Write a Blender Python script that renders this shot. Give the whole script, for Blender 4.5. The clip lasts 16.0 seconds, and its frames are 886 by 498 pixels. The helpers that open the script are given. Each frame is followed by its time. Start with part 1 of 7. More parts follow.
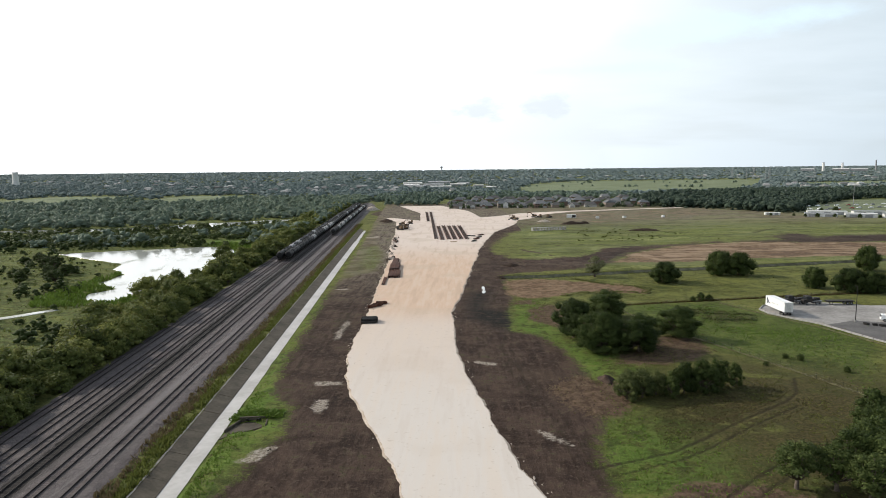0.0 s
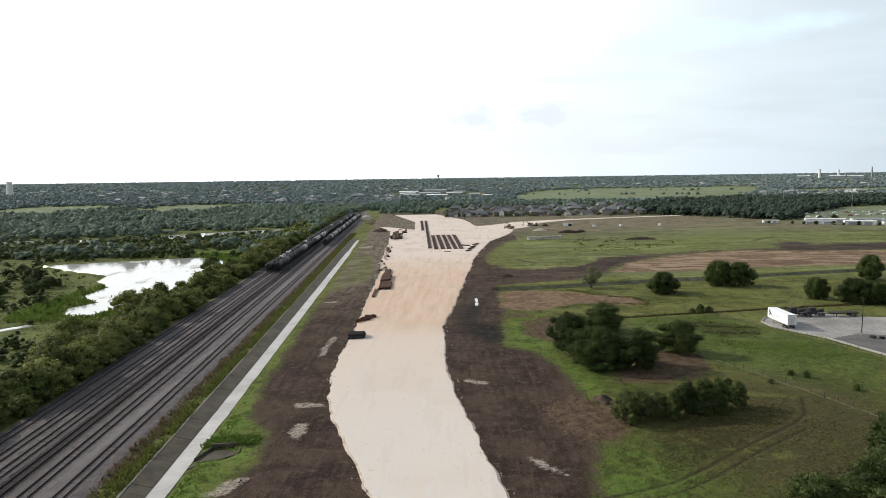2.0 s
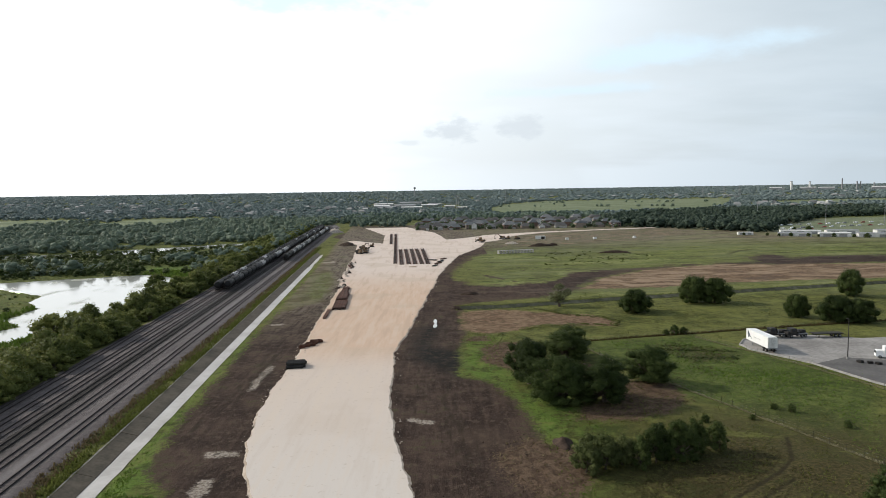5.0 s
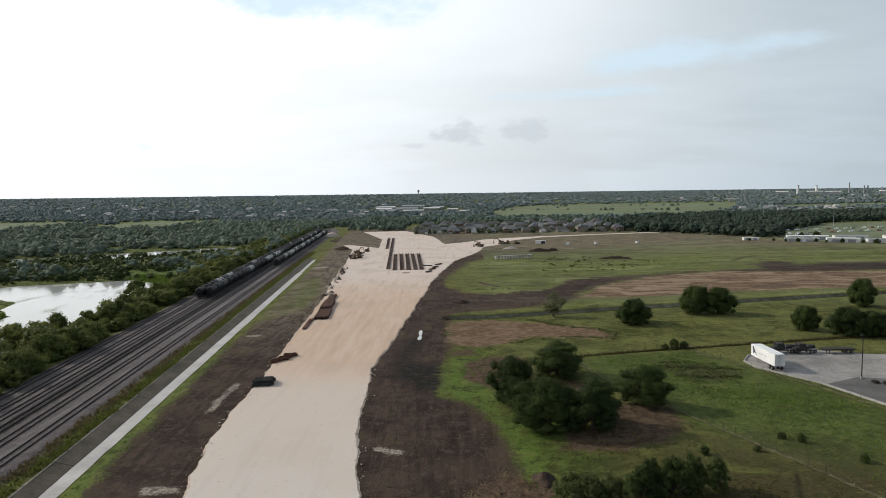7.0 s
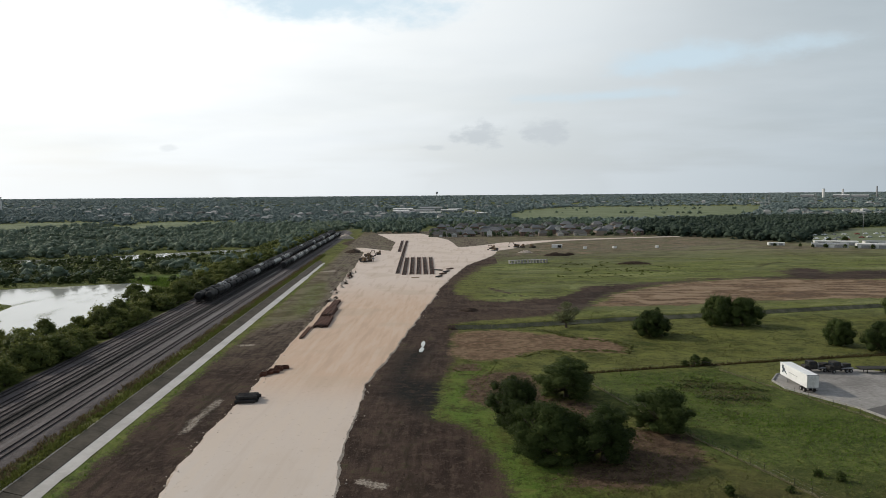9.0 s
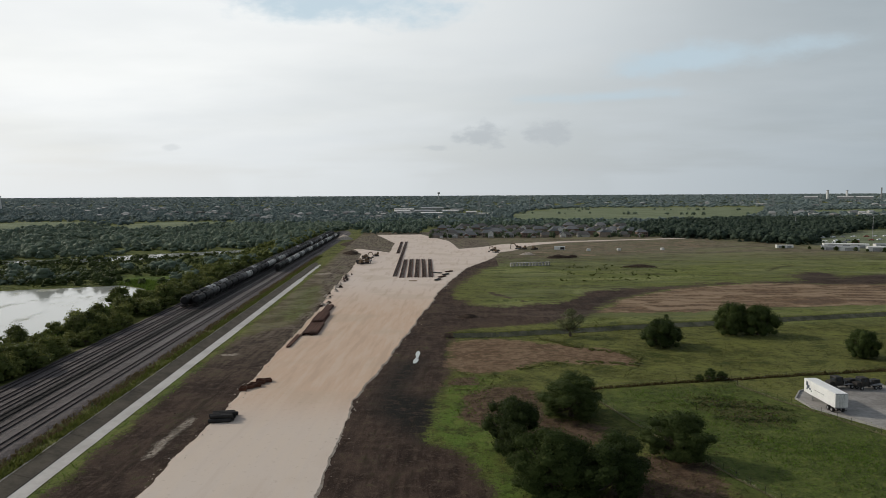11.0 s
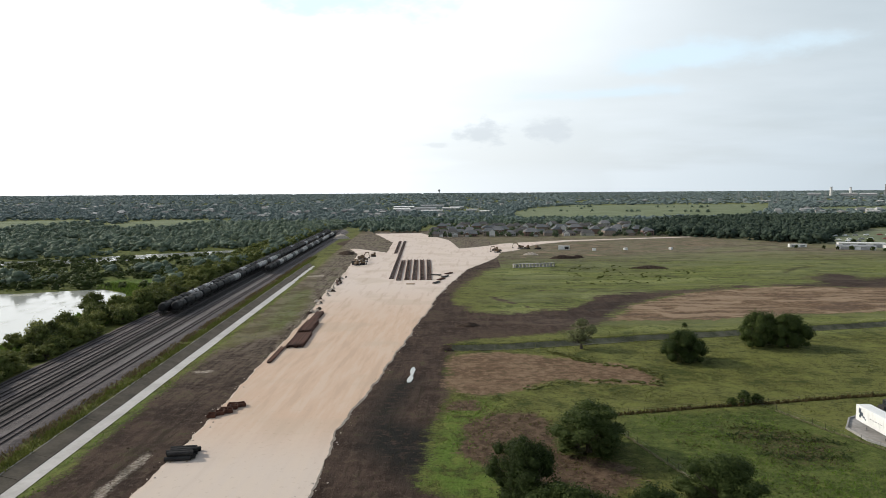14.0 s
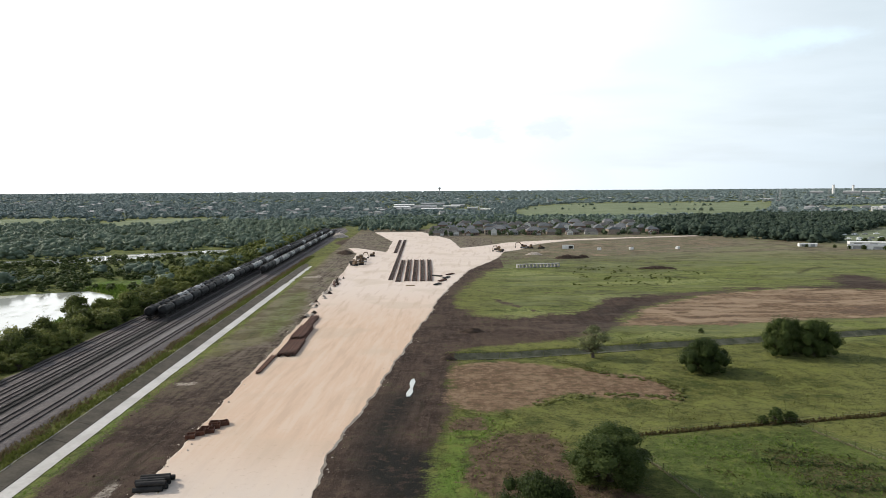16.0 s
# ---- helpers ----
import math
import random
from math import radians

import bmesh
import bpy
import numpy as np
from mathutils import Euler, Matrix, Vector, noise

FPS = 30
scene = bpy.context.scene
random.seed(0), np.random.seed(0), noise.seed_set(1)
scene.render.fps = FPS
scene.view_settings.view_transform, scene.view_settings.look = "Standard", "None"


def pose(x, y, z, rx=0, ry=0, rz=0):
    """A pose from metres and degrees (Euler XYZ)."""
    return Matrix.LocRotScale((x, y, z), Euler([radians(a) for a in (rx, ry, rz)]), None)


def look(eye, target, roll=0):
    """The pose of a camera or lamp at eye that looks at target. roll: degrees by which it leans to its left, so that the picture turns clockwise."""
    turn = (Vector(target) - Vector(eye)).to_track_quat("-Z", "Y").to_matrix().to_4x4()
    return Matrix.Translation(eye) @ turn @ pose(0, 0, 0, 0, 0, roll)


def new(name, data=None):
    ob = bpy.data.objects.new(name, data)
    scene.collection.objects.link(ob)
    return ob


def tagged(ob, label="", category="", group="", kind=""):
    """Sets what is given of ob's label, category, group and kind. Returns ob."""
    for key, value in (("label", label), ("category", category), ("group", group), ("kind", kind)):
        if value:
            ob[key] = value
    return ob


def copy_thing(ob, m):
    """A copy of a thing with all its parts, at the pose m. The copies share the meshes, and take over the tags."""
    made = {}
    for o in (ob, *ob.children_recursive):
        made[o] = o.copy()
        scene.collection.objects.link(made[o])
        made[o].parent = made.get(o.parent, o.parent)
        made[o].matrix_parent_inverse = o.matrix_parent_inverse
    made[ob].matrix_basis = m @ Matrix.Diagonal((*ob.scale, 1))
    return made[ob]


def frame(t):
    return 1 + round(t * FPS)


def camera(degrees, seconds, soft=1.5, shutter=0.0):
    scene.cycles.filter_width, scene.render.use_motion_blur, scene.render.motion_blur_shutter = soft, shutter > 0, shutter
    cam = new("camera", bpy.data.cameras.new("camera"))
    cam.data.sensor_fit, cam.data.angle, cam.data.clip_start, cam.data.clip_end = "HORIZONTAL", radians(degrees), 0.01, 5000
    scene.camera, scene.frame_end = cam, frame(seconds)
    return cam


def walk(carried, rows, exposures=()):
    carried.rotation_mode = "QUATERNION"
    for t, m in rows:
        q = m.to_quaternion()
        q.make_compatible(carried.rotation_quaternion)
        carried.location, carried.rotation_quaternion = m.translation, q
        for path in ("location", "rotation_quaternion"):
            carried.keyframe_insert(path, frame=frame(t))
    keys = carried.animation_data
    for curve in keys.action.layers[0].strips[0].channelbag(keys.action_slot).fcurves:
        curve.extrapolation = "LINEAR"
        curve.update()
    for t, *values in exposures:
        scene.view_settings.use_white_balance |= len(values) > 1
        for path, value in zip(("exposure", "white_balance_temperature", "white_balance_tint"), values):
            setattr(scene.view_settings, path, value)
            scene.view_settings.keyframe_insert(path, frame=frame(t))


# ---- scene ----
cam = camera(66.4, 16.0, soft=0.65)
PATH = [
    (0, (-0.59, 1.81, 44.36), (-1.17, 21.66, 41.94), -0.6),
    (0.5, (0, 3.07, 44.41), (-0.6, 22.92, 42.05), -0.7),
    (1, (0.38, 4.91, 44.47), (-0.21, 24.76, 42.15), -0.7),
    (1.5, (0.53, 6.98, 44.32), (0.03, 26.85, 42.07), -0.7),
    (2, (1.25, 9.17, 44.47), (0.75, 29.04, 42.29), -0.8),
    (2.5, (1.93, 11.62, 44.4), (1.45, 31.51, 42.29), -0.8),
    (3, (2.81, 14.32, 44.4), (2.34, 34.21, 42.36), -0.8),
    (3.5, (3.74, 17.32, 44.3), (3.31, 37.22, 42.33), -0.8),
    (4, (5.05, 20.56, 44.17), (4.93, 40.47, 42.25), -0.9),
    (4.5, (6.43, 23.8, 44.1), (6.58, 43.71, 42.24), -0.9),
    (5, (8.22, 26.9, 44.04), (8.36, 46.81, 42.21), -0.9),
    (7.5, (15.56, 42.55, 44.14), (15.42, 62.47, 42.42), -0.6),
    (8, (16.88, 45.64, 44.08), (16.34, 65.57, 42.38), -0.6),
    (8.5, (17.69, 48.87, 44.09), (17.15, 68.79, 42.41), -0.5),
    (9, (18.44, 52, 44.18), (17.87, 71.93, 42.5), -0.5),
    (11.5, (19.66, 67.76, 44.09), (19.03, 87.68, 42.42), -0.3),
    (12, (19.69, 70.98, 44.11), (19.07, 90.9, 42.43), -0.3),
    (12.5, (19.91, 74.12, 44.25), (19.28, 94.03, 42.56), -0.4),
    (13, (19.98, 77.18, 44.3), (19.34, 97.1, 42.58), -0.4),
    (13.5, (19.86, 80.53, 44.16), (19.21, 100.44, 42.43), -0.4),
    (14, (19.82, 83.83, 44.29), (19.17, 103.74, 42.54), -0.4),
    (14.5, (19.59, 86.97, 44.17), (18.94, 106.88, 42.41), -0.4),
    (15, (19.53, 90.03, 44.17), (18.87, 109.94, 42.37), -0.4),
    (15.5, (19.31, 93.43, 44.12), (18.64, 113.33, 42.29), -0.3),
    (16, (18.99, 96.34, 44.19), (18.33, 116.25, 42.38), -0.4),
]
EXPO = [(0.0, 0.08, 6350, 10), (3.0, 0.08, 6350, 10), (4.5, -0.04, 6320, 10), (5.0, -0.12, 6300, 10), (7.5, -0.38, 6320, 10), (9.0, -0.50, 6400, 10), (11.5, -0.76, 6420, 10), (12.5, -0.69, 6420, 10), (13.0, -0.60, 6410, 10), (13.5, -0.39, 6380, 10), (14.5, 0.02, 6350, 10), (16.0, 0.12, 6350, 10)]
walk(cam, [(t, look(eye, target, roll)) for t, eye, target, roll in PATH], EXPO)

# ---- light ----
SUN_EL, SUN_AZ = 28.0, -68.0      # degrees above the horizon; degrees from +y towards +x
world = bpy.data.worlds.new("sky")
scene.world = world
world.use_nodes = True
sun_dir = Vector((math.sin(radians(SUN_AZ)) * math.cos(radians(SUN_EL)), math.cos(radians(SUN_AZ)) * math.cos(radians(SUN_EL)), math.sin(radians(SUN_EL))))
sun = new("sun", bpy.data.lights.new("sun", "SUN"))
sun.data.energy, sun.data.angle, sun.data.color = 3.7, radians(2.0), (1.0, 0.92, 0.79)
sun.matrix_world = look(sun_dir * 200, (0, 0, 0))


class Nodes:
    """Short-hand for building a node tree."""

    def __init__(self, tree):
        self.tree = tree
        tree.nodes.clear()

    def add(self, kind, props=None, **inputs):
        n = self.tree.nodes.new(kind)
        for k, v in (props or {}).items():
            setattr(n, k, v)
        for k, v in inputs.items():
            key = int(k[1:]) if k[0] == "i" and k[1:].isdigit() else k.replace("_", " ")
            if isinstance(v, bpy.types.NodeSocket):
                self.tree.links.new(v, n.inputs[key])
            elif v is not None:
                n.inputs[key].default_value = v
        return n

    def math(self, op, a, b=None, clamp=False):
        return self.add("ShaderNodeMath", {"operation": op, "use_clamp": clamp}, i0=a, i1=b).outputs[0]

    def ramp(self, fac, a, b):
        n = self.add("ShaderNodeMapRange", {"clamp": True, "interpolation_type": "SMOOTHSTEP"}, Value=fac, From_Min=a, From_Max=b)
        return n.outputs[0]

    def noise(self, vec, scale, detail=4.0, rough=0.55, out=0):
        return self.add("ShaderNodeTexNoise", Vector=vec, Scale=scale, Detail=detail, Roughness=rough).outputs[out]

    def mix(self, fac, a, b):
        n = self.add("ShaderNodeMix", {"data_type": "RGBA"}, i0=fac)
        for i, v in ((6, a), (7, b)):
            if isinstance(v, bpy.types.NodeSocket):
                self.tree.links.new(v, n.inputs[i])
            else:
                n.inputs[i].default_value = (*v, 1.0) if len(v) == 3 else v
        return n.outputs[2]

    def mapped(self, vec, scale=(1, 1, 1), loc=(0, 0, 0), rot=(0, 0, 0)):
        return self.add("ShaderNodeMapping", Vector=vec, Scale=scale, Location=loc, Rotation=rot).outputs[0]


# sky: a clear sky behind a broken sheet of thin cloud, brightest on the sun's side
w = Nodes(world.node_tree)
coord = w.add("ShaderNodeTexCoord").outputs["Generated"]
sky = w.add("ShaderNodeTexSky", {"sky_type": "NISHITA", "sun_disc": False, "sun_elevation": radians(SUN_EL), "sun_rotation": radians(SUN_AZ), "air_density": 1.3, "dust_density": 2.0}).outputs[0]
sky_dim = w.add("ShaderNodeVectorMath", {"operation": "SCALE"}, i0=sky, Scale=0.10).outputs[0]
sep = w.add("ShaderNodeSeparateXYZ", i0=coord)
up = w.math("MAXIMUM", sep.outputs[2], 0.02)
# project the view onto a flat cloud deck, so that the cloud draws out towards the horizon
deck = w.add("ShaderNodeCombineXYZ", i0=w.math("DIVIDE", sep.outputs[0], w.math("ADD", up, 0.12)), i1=w.math("DIVIDE", sep.outputs[1], w.math("ADD", up, 0.12)), i2=0.0).outputs[0]
c1 = w.noise(w.mapped(deck, (0.7, 0.8, 1), (3.1, 0.4, 0)), 0.7, 4.0, 0.5)
c2 = w.noise(w.mapped(deck, (0.6, 0.9, 1), (7.7, 2.2, 0)), 1.3, 5.0, 0.55)
toward = w.add("ShaderNodeVectorMath", {"operation": "DOT_PRODUCT"}, i0=coord, i1=tuple(sun_dir)).outputs["Value"]
glow = w.ramp(toward, -0.35, 0.95)
cloud = w.mix(glow, (0.47, 0.57, 0.635), (1.75, 1.76, 1.72))
cloud = w.mix(w.math("MULTIPLY", w.math("MULTIPLY", w.ramp(c2, 0.28, 0.72), 0.42), w.ramp(sep.outputs[2], 0.01, 0.09)), cloud, w.mix(glow, (0.82, 0.92, 0.98), (1.30, 1.35, 1.38)))
low = w.ramp(sep.outputs[2], 0.20, 0.0)
cloud = w.mix(w.math("MULTIPLY", low, 0.35), cloud, (0.90, 0.98, 1.04))
thin = w.math("SUBTRACT", 1.0, w.math("MULTIPLY", w.ramp(sep.outputs[2], 0.26, 0.80), 0.80))
cover = w.math("MULTIPLY", w.math("ADD", 0.86, w.math("MULTIPLY", w.ramp(c1, 0.34, 0.62), 0.14)), thin)
veil = w.mix(w.math("MAXIMUM", cover, w.math("MULTIPLY", low, 0.95)), sky_dim, cloud)


def sky_puff(base, az, el, wide, high, strength, tint=(0.78, 0.84, 0.88), grain=38.0, lean=0.0, ragged=1.6, sharp=0.35):
    """A small cloud low over the horizon, or a gap with blue behind it."""
    d = Vector((math.sin(radians(az)) * math.cos(radians(el)), math.cos(radians(az)) * math.cos(radians(el)), math.sin(radians(el))))
    side = Vector((math.cos(radians(az)), -math.sin(radians(az)), 0))
    u = w.math("DIVIDE", w.add("ShaderNodeVectorMath", {"operation": "DOT_PRODUCT"}, i0=coord, i1=tuple(side)).outputs["Value"], wide)
    v = w.math("DIVIDE", w.math("SUBTRACT", sep.outputs[2], d.z), high)
    v = w.math("ADD", v, w.math("MULTIPLY", u, lean))
    n = w.noise(w.mapped(coord, (1, 1, 2.2)), grain, 5.0, 0.6)
    r = w.math("SQRT", w.math("ADD", w.math("MULTIPLY", u, u), w.math("MULTIPLY", v, v)))
    r = w.math("ADD", r, w.math("MULTIPLY", w.math("SUBTRACT", n, 0.5), ragged))
    front = w.ramp(sep.outputs[1], 0.0, 0.1)
    fac = w.math("MULTIPLY", w.math("MULTIPLY", w.ramp(r, 1.0, sharp), strength), front)
    return w.mix(fac, base, tint)


BLUE = (0.84, 1.06, 1.20)
veil = sky_puff(veil, -11.5, 15.2, 0.21, 0.036, 0.85, BLUE, 9.0, 0.35, 2.2, 0.2)
veil = sky_puff(veil, 19.0, 10.2, 0.17, 0.024, 0.70, BLUE, 9.0, -0.3, 2.2, 0.1)
veil = sky_puff(veil, 12.0, 7.6, 0.16, 0.012, 0.55, BLUE, 9.0, 0.0, 2.2, 0.1)
veil = sky_puff(veil, 30.0, 14.5, 0.14, 0.025, 0.6, BLUE, 9.0, 0.3, 2.2, 0.1)
veil = sky_puff(veil, 1.6, 4.7, 0.044, 0.024, 0.72, ragged=1.9, sharp=0.25)
veil = sky_puff(veil, 7.1, 4.8, 0.041, 0.026, 0.68, ragged=1.9, sharp=0.25)
veil = sky_puff(veil, -2.2, 3.7, 0.022, 0.006, 0.4)
veil = sky_puff(veil, -23.5, 3.6, 0.014, 0.007, 0.25)
back = w.add("ShaderNodeBackground", Color=veil, Strength=1.0)
w.add("ShaderNodeOutputWorld", Surface=back.outputs[0])

# ---- materials ----


def material(name):
    m = bpy.data.materials.new(name)
    m.use_nodes = True
    n = Nodes(m.node_tree)
    return m, n


def finish(n, color, rough=0.8, metal=0.0, bump=None, dist=0.05, strength=0.6, spec=0.3):
    s = n.add("ShaderNodeBsdfPrincipled", Roughness=rough, Metallic=metal)
    s.inputs["Specular IOR Level"].default_value = spec
    if isinstance(color, bpy.types.NodeSocket):
        n.tree.links.new(color, s.inputs["Base Color"])
    else:
        s.inputs["Base Color"].default_value = (*color, 1)
    if bump is not None:
        b = n.add("ShaderNodeBump", Strength=strength, Distance=dist, Height=bump)
        n.tree.links.new(b.outputs[0], s.inputs["Normal"])
    n.add("ShaderNodeOutputMaterial", Surface=s.outputs[0])
    return s


def plain(name, a, b, scale=1.0, rough=0.7, metal=0.0, fine=8.0, dist=0.02, per_object=0.0, spec=0.3):
    """Two tones mixed by broad and fine noise, with a fine relief."""
    m, n = material(name)
    pos = n.add("ShaderNodeTexCoord").outputs["Object"]
    big = n.noise(pos, scale, 3.0)
    small = n.noise(pos, scale * fine, 4.0)
    col = n.mix(n.ramp(n.math("ADD", n.math("MULTIPLY", big, 0.65), n.math("MULTIPLY", small, 0.35)), 0.32, 0.68), a, b)
    if per_object:
        r = n.add("ShaderNodeObjectInfo").outputs["Random"]
        h = n.add("ShaderNodeHueSaturation", Color=col, Value=n.math("ADD", 1 - per_object / 2, n.math("MULTIPLY", r, per_object)))
        col = h.outputs[0]
    finish(n, col, rough, metal, small, dist, 0.5, spec)
    return m


def leaf_material(name, dark, mid, light, patch=0.25, single=0.45, grain=2.6):
    """Foliage: leaf-to-leaf variation, broad patches, some light let through."""
    m, n = material(name)
    pos = n.add("ShaderNodeNewGeometry")
    isl = pos.outputs["Random Per Island"]
    big = n.noise(pos.outputs["Position"], patch, 3.0)
    obj = n.add("ShaderNodeObjectInfo").outputs["Random"]
    f = n.math("ADD", n.math("MULTIPLY", isl, single), n.math("ADD", n.math("MULTIPLY", big, 0.45), n.math("MULTIPLY", obj, 0.50)))
    col = n.mix(n.ramp(f, 0.25, 0.7), dark, mid)
    col = n.mix(n.ramp(f, 0.7, 1.15), col, light)
    d = n.add("ShaderNodeBsdfPrincipled", Base_Color=col, Roughness=0.55)
    d.inputs["Specular IOR Level"].default_value = 0.06
    bump = n.add("ShaderNodeBump", Strength=0.9, Distance=0.5 / grain, Height=n.noise(pos.outputs["Position"], grain, 3.0, 0.6))
    n.tree.links.new(bump.outputs[0], d.inputs["Normal"])
    t = n.add("ShaderNodeBsdfTranslucent", Color=n.mix(0.5, col, light))
    mixs = n.add("ShaderNodeMixShader", i0=0.25, i1=d.outputs[0], i2=t.outputs[0])
    n.add("ShaderNodeOutputMaterial", Surface=mixs.outputs[0])
    return m


def ground_material():
    """Grass, bare soil, tilled brown earth and gravel, laid out by the ground's own cover weights and broken up by noise."""
    m, n = material("ground_cover")
    pos = n.add("ShaderNodeNewGeometry").outputs["Position"]
    cover = n.add("ShaderNodeSeparateColor", i0=n.add("ShaderNodeAttribute", {"attribute_name": "cover"}).outputs["Color"])
    tone = n.add("ShaderNodeSeparateColor", i0=n.add("ShaderNodeAttribute", {"attribute_name": "tone"}).outputs["Color"])
    wear = n.add("ShaderNodeSeparateColor", i0=n.add("ShaderNodeAttribute", {"attribute_name": "wear"}).outputs["Color"])
    soil, till, gravel = cover.outputs
    lush, dry, marsh = tone.outputs
    rut_or_shade, reed, mud = wear.outputs
    extra = n.add("ShaderNodeSeparateColor", i0=n.add("ShaderNodeAttribute", {"attribute_name": "extra"}).outputs["Color"])
    field = n.add("ShaderNodeSeparateColor", i0=n.add("ShaderNodeAttribute", {"attribute_name": "field"}).outputs["Color"])
    brush, spilled, washed = extra.outputs
    far_field, dull, mown = field.outputs
    n1 = n.noise(pos, 0.020, 3.0)
    n2 = n.noise(pos, 0.10, 5.0, 0.6)
    warp = n.add("ShaderNodeVectorMath", {"operation": "ADD"}, i0=pos, i1=n.add("ShaderNodeVectorMath", {"operation": "SCALE"}, i0=n.add("ShaderNodeTexNoise", Vector=pos, Scale=0.03, Detail=3.0).outputs["Color"], Scale=26.0).outputs[0]).outputs[0]
    band = n.noise(n.mapped(warp, (0.35, 1.0, 1), rot=(0, 0, radians(-9))), 0.055, 5.0, 0.65)
    clump = n.noise(n.mapped(warp, (0.8, 1.0, 1)), 0.16, 5.0, 0.7)
    n3 = n.noise(pos, 0.50, 5.0, 0.65)
    n4 = n.noise(pos, 1.7, 4.0, 0.7)
    n5 = n.noise(pos, 5.0, 3.0, 0.7)
    rows = n.noise(n.mapped(pos, (0.3, 1.4, 1), rot=(0, 0, radians(-16))), 0.9, 4.0, 0.7)
    drag = n.noise(n.mapped(pos, (1.5, 0.16, 1), rot=(0, 0, radians(8))), 0.45, 4.0, 0.65)
    lane = n.noise(n.mapped(pos, (1.0, 0.012, 1), rot=(0, 0, radians(-4.15))), 0.42, 3.0, 0.6)
    swath = n.noise(n.mapped(warp, (0.5, 1.0, 1), rot=(0, 0, radians(-14))), 0.12, 5.0, 0.6)
    edge = n.math("ADD", n.math("MULTIPLY", n2, 0.4), n.math("ADD", n.math("MULTIPLY", n3, 0.35), n.math("MULTIPLY", n4, 0.25)))
    # grass
    g = n.mix(n.ramp(n2, 0.40, 0.60), (0.069, 0.074, 0.020), (0.124, 0.124, 0.035))
    g = n.mix(n.ramp(n1, 0.46, 0.58), g, (0.138, 0.142, 0.044))
    g = n.mix(n.math("MULTIPLY", mown, 0.75), g, n.mix(n.ramp(swath, 0.36, 0.64), (0.038, 0.066, 0.015), (0.078, 0.112, 0.027)))
    g = n.mix(n.math("MULTIPLY", lush, n.ramp(n2, 0.42, 0.56)), g, (0.088, 0.160, 0.022))
    g = n.mix(n.math("MULTIPLY", dry, n.ramp(n3, 0.34, 0.52)), g, (0.048, 0.043, 0.020))
    g = n.mix(n.math("MULTIPLY", marsh, n.ramp(n3, 0.44, 0.56)), g, (0.086, 0.118, 0.036))
    g = n.mix(n.math("MULTIPLY", reed, n.ramp(n3, 0.30, 0.48)), g, (0.052, 0.036, 0.018))
    g = n.mix(n.math("MULTIPLY", n.math("MULTIPLY", far_field, n.ramp(band, 0.52, 0.60)), 0.5), g, (0.070, 0.064, 0.038))
    g = n.mix(n.math("MULTIPLY", n.math("MULTIPLY", far_field, n.ramp(band, 0.53, 0.43)), 0.9), g, (0.160, 0.184, 0.056))
    streak = n.noise(n.mapped(warp, (0.22, 1.0, 1), rot=(0, 0, radians(-8))), 0.062, 5.0, 0.68)
    g = n.mix(n.math("MULTIPLY", n.math("MULTIPLY", far_field, n.ramp(streak, 0.53, 0.60)), 0.75), g, (0.046, 0.050, 0.024))
    # Bright far streaks; some of their paleness is haze put into the grass colour.
    g = n.mix(n.math("MULTIPLY", n.math("MULTIPLY", far_field, n.ramp(streak, 0.48, 0.40)), 0.75), g, (0.250, 0.270, 0.105))
    furrow = n.noise(n.mapped(warp, (0.06, 1.0, 1), rot=(0, 0, radians(-12))), 0.16, 4.0, 0.7)
    g = n.mix(n.math("MULTIPLY", n.math("MULTIPLY", far_field, n.ramp(furrow, 0.56, 0.63)), 0.7), g, (0.050, 0.042, 0.028))
    g = n.mix(n.math("MULTIPLY", dull, n.ramp(band, 0.30, 0.56)), g, n.mix(n.ramp(streak, 0.42, 0.58), (0.060, 0.054, 0.044), (0.128, 0.120, 0.084)))
    g = n.mix(n.math("MULTIPLY", n.ramp(n3, 0.52, 0.62), 0.5), g, (0.165, 0.178, 0.050))
    g = n.mix(n.math("MULTIPLY", n.ramp(n3, 0.47, 0.38), 0.6), g, (0.030, 0.040, 0.011))
    g = n.mix(n.math("MULTIPLY", n.ramp(n4, 0.51, 0.60), 0.5), g, (0.028, 0.036, 0.011))
    g = n.mix(n.math("MULTIPLY", n.ramp(n5, 0.52, 0.62), 0.45), g, (0.165, 0.176, 0.054))
    g = n.mix(n.math("MULTIPLY", n.math("MULTIPLY", n.ramp(clump, 0.53, 0.64), n.math("SUBTRACT", 1.0, n.math("MULTIPLY", mown, 0.6))), 0.65), g, (0.036, 0.050, 0.014))
    g = n.mix(n.math("MULTIPLY", n.math("MULTIPLY", n.ramp(clump, 0.47, 0.36), n.math("SUBTRACT", 1.0, n.math("MULTIPLY", mown, 0.8))), 0.65), g, (0.165, 0.176, 0.048))
    g = n.mix(n.math("MULTIPLY", n.math("MULTIPLY", lush, n.ramp(n3, 0.43, 0.56)), 0.6), g, (0.098, 0.168, 0.028))
    g = n.mix(n.math("MULTIPLY", dry, n.ramp(n2, 0.30, 0.62)), g, n.mix(n.ramp(n4, 0.42, 0.60), (0.044, 0.040, 0.016), (0.096, 0.076, 0.033)))
    bank = n.add("ShaderNodeAttribute", {"attribute_name": "bank"}).outputs["Fac"]
    bare = n.math("MULTIPLY", bank, n.math("SUBTRACT", 1.0, n.math("MULTIPLY", lush, 0.85)))
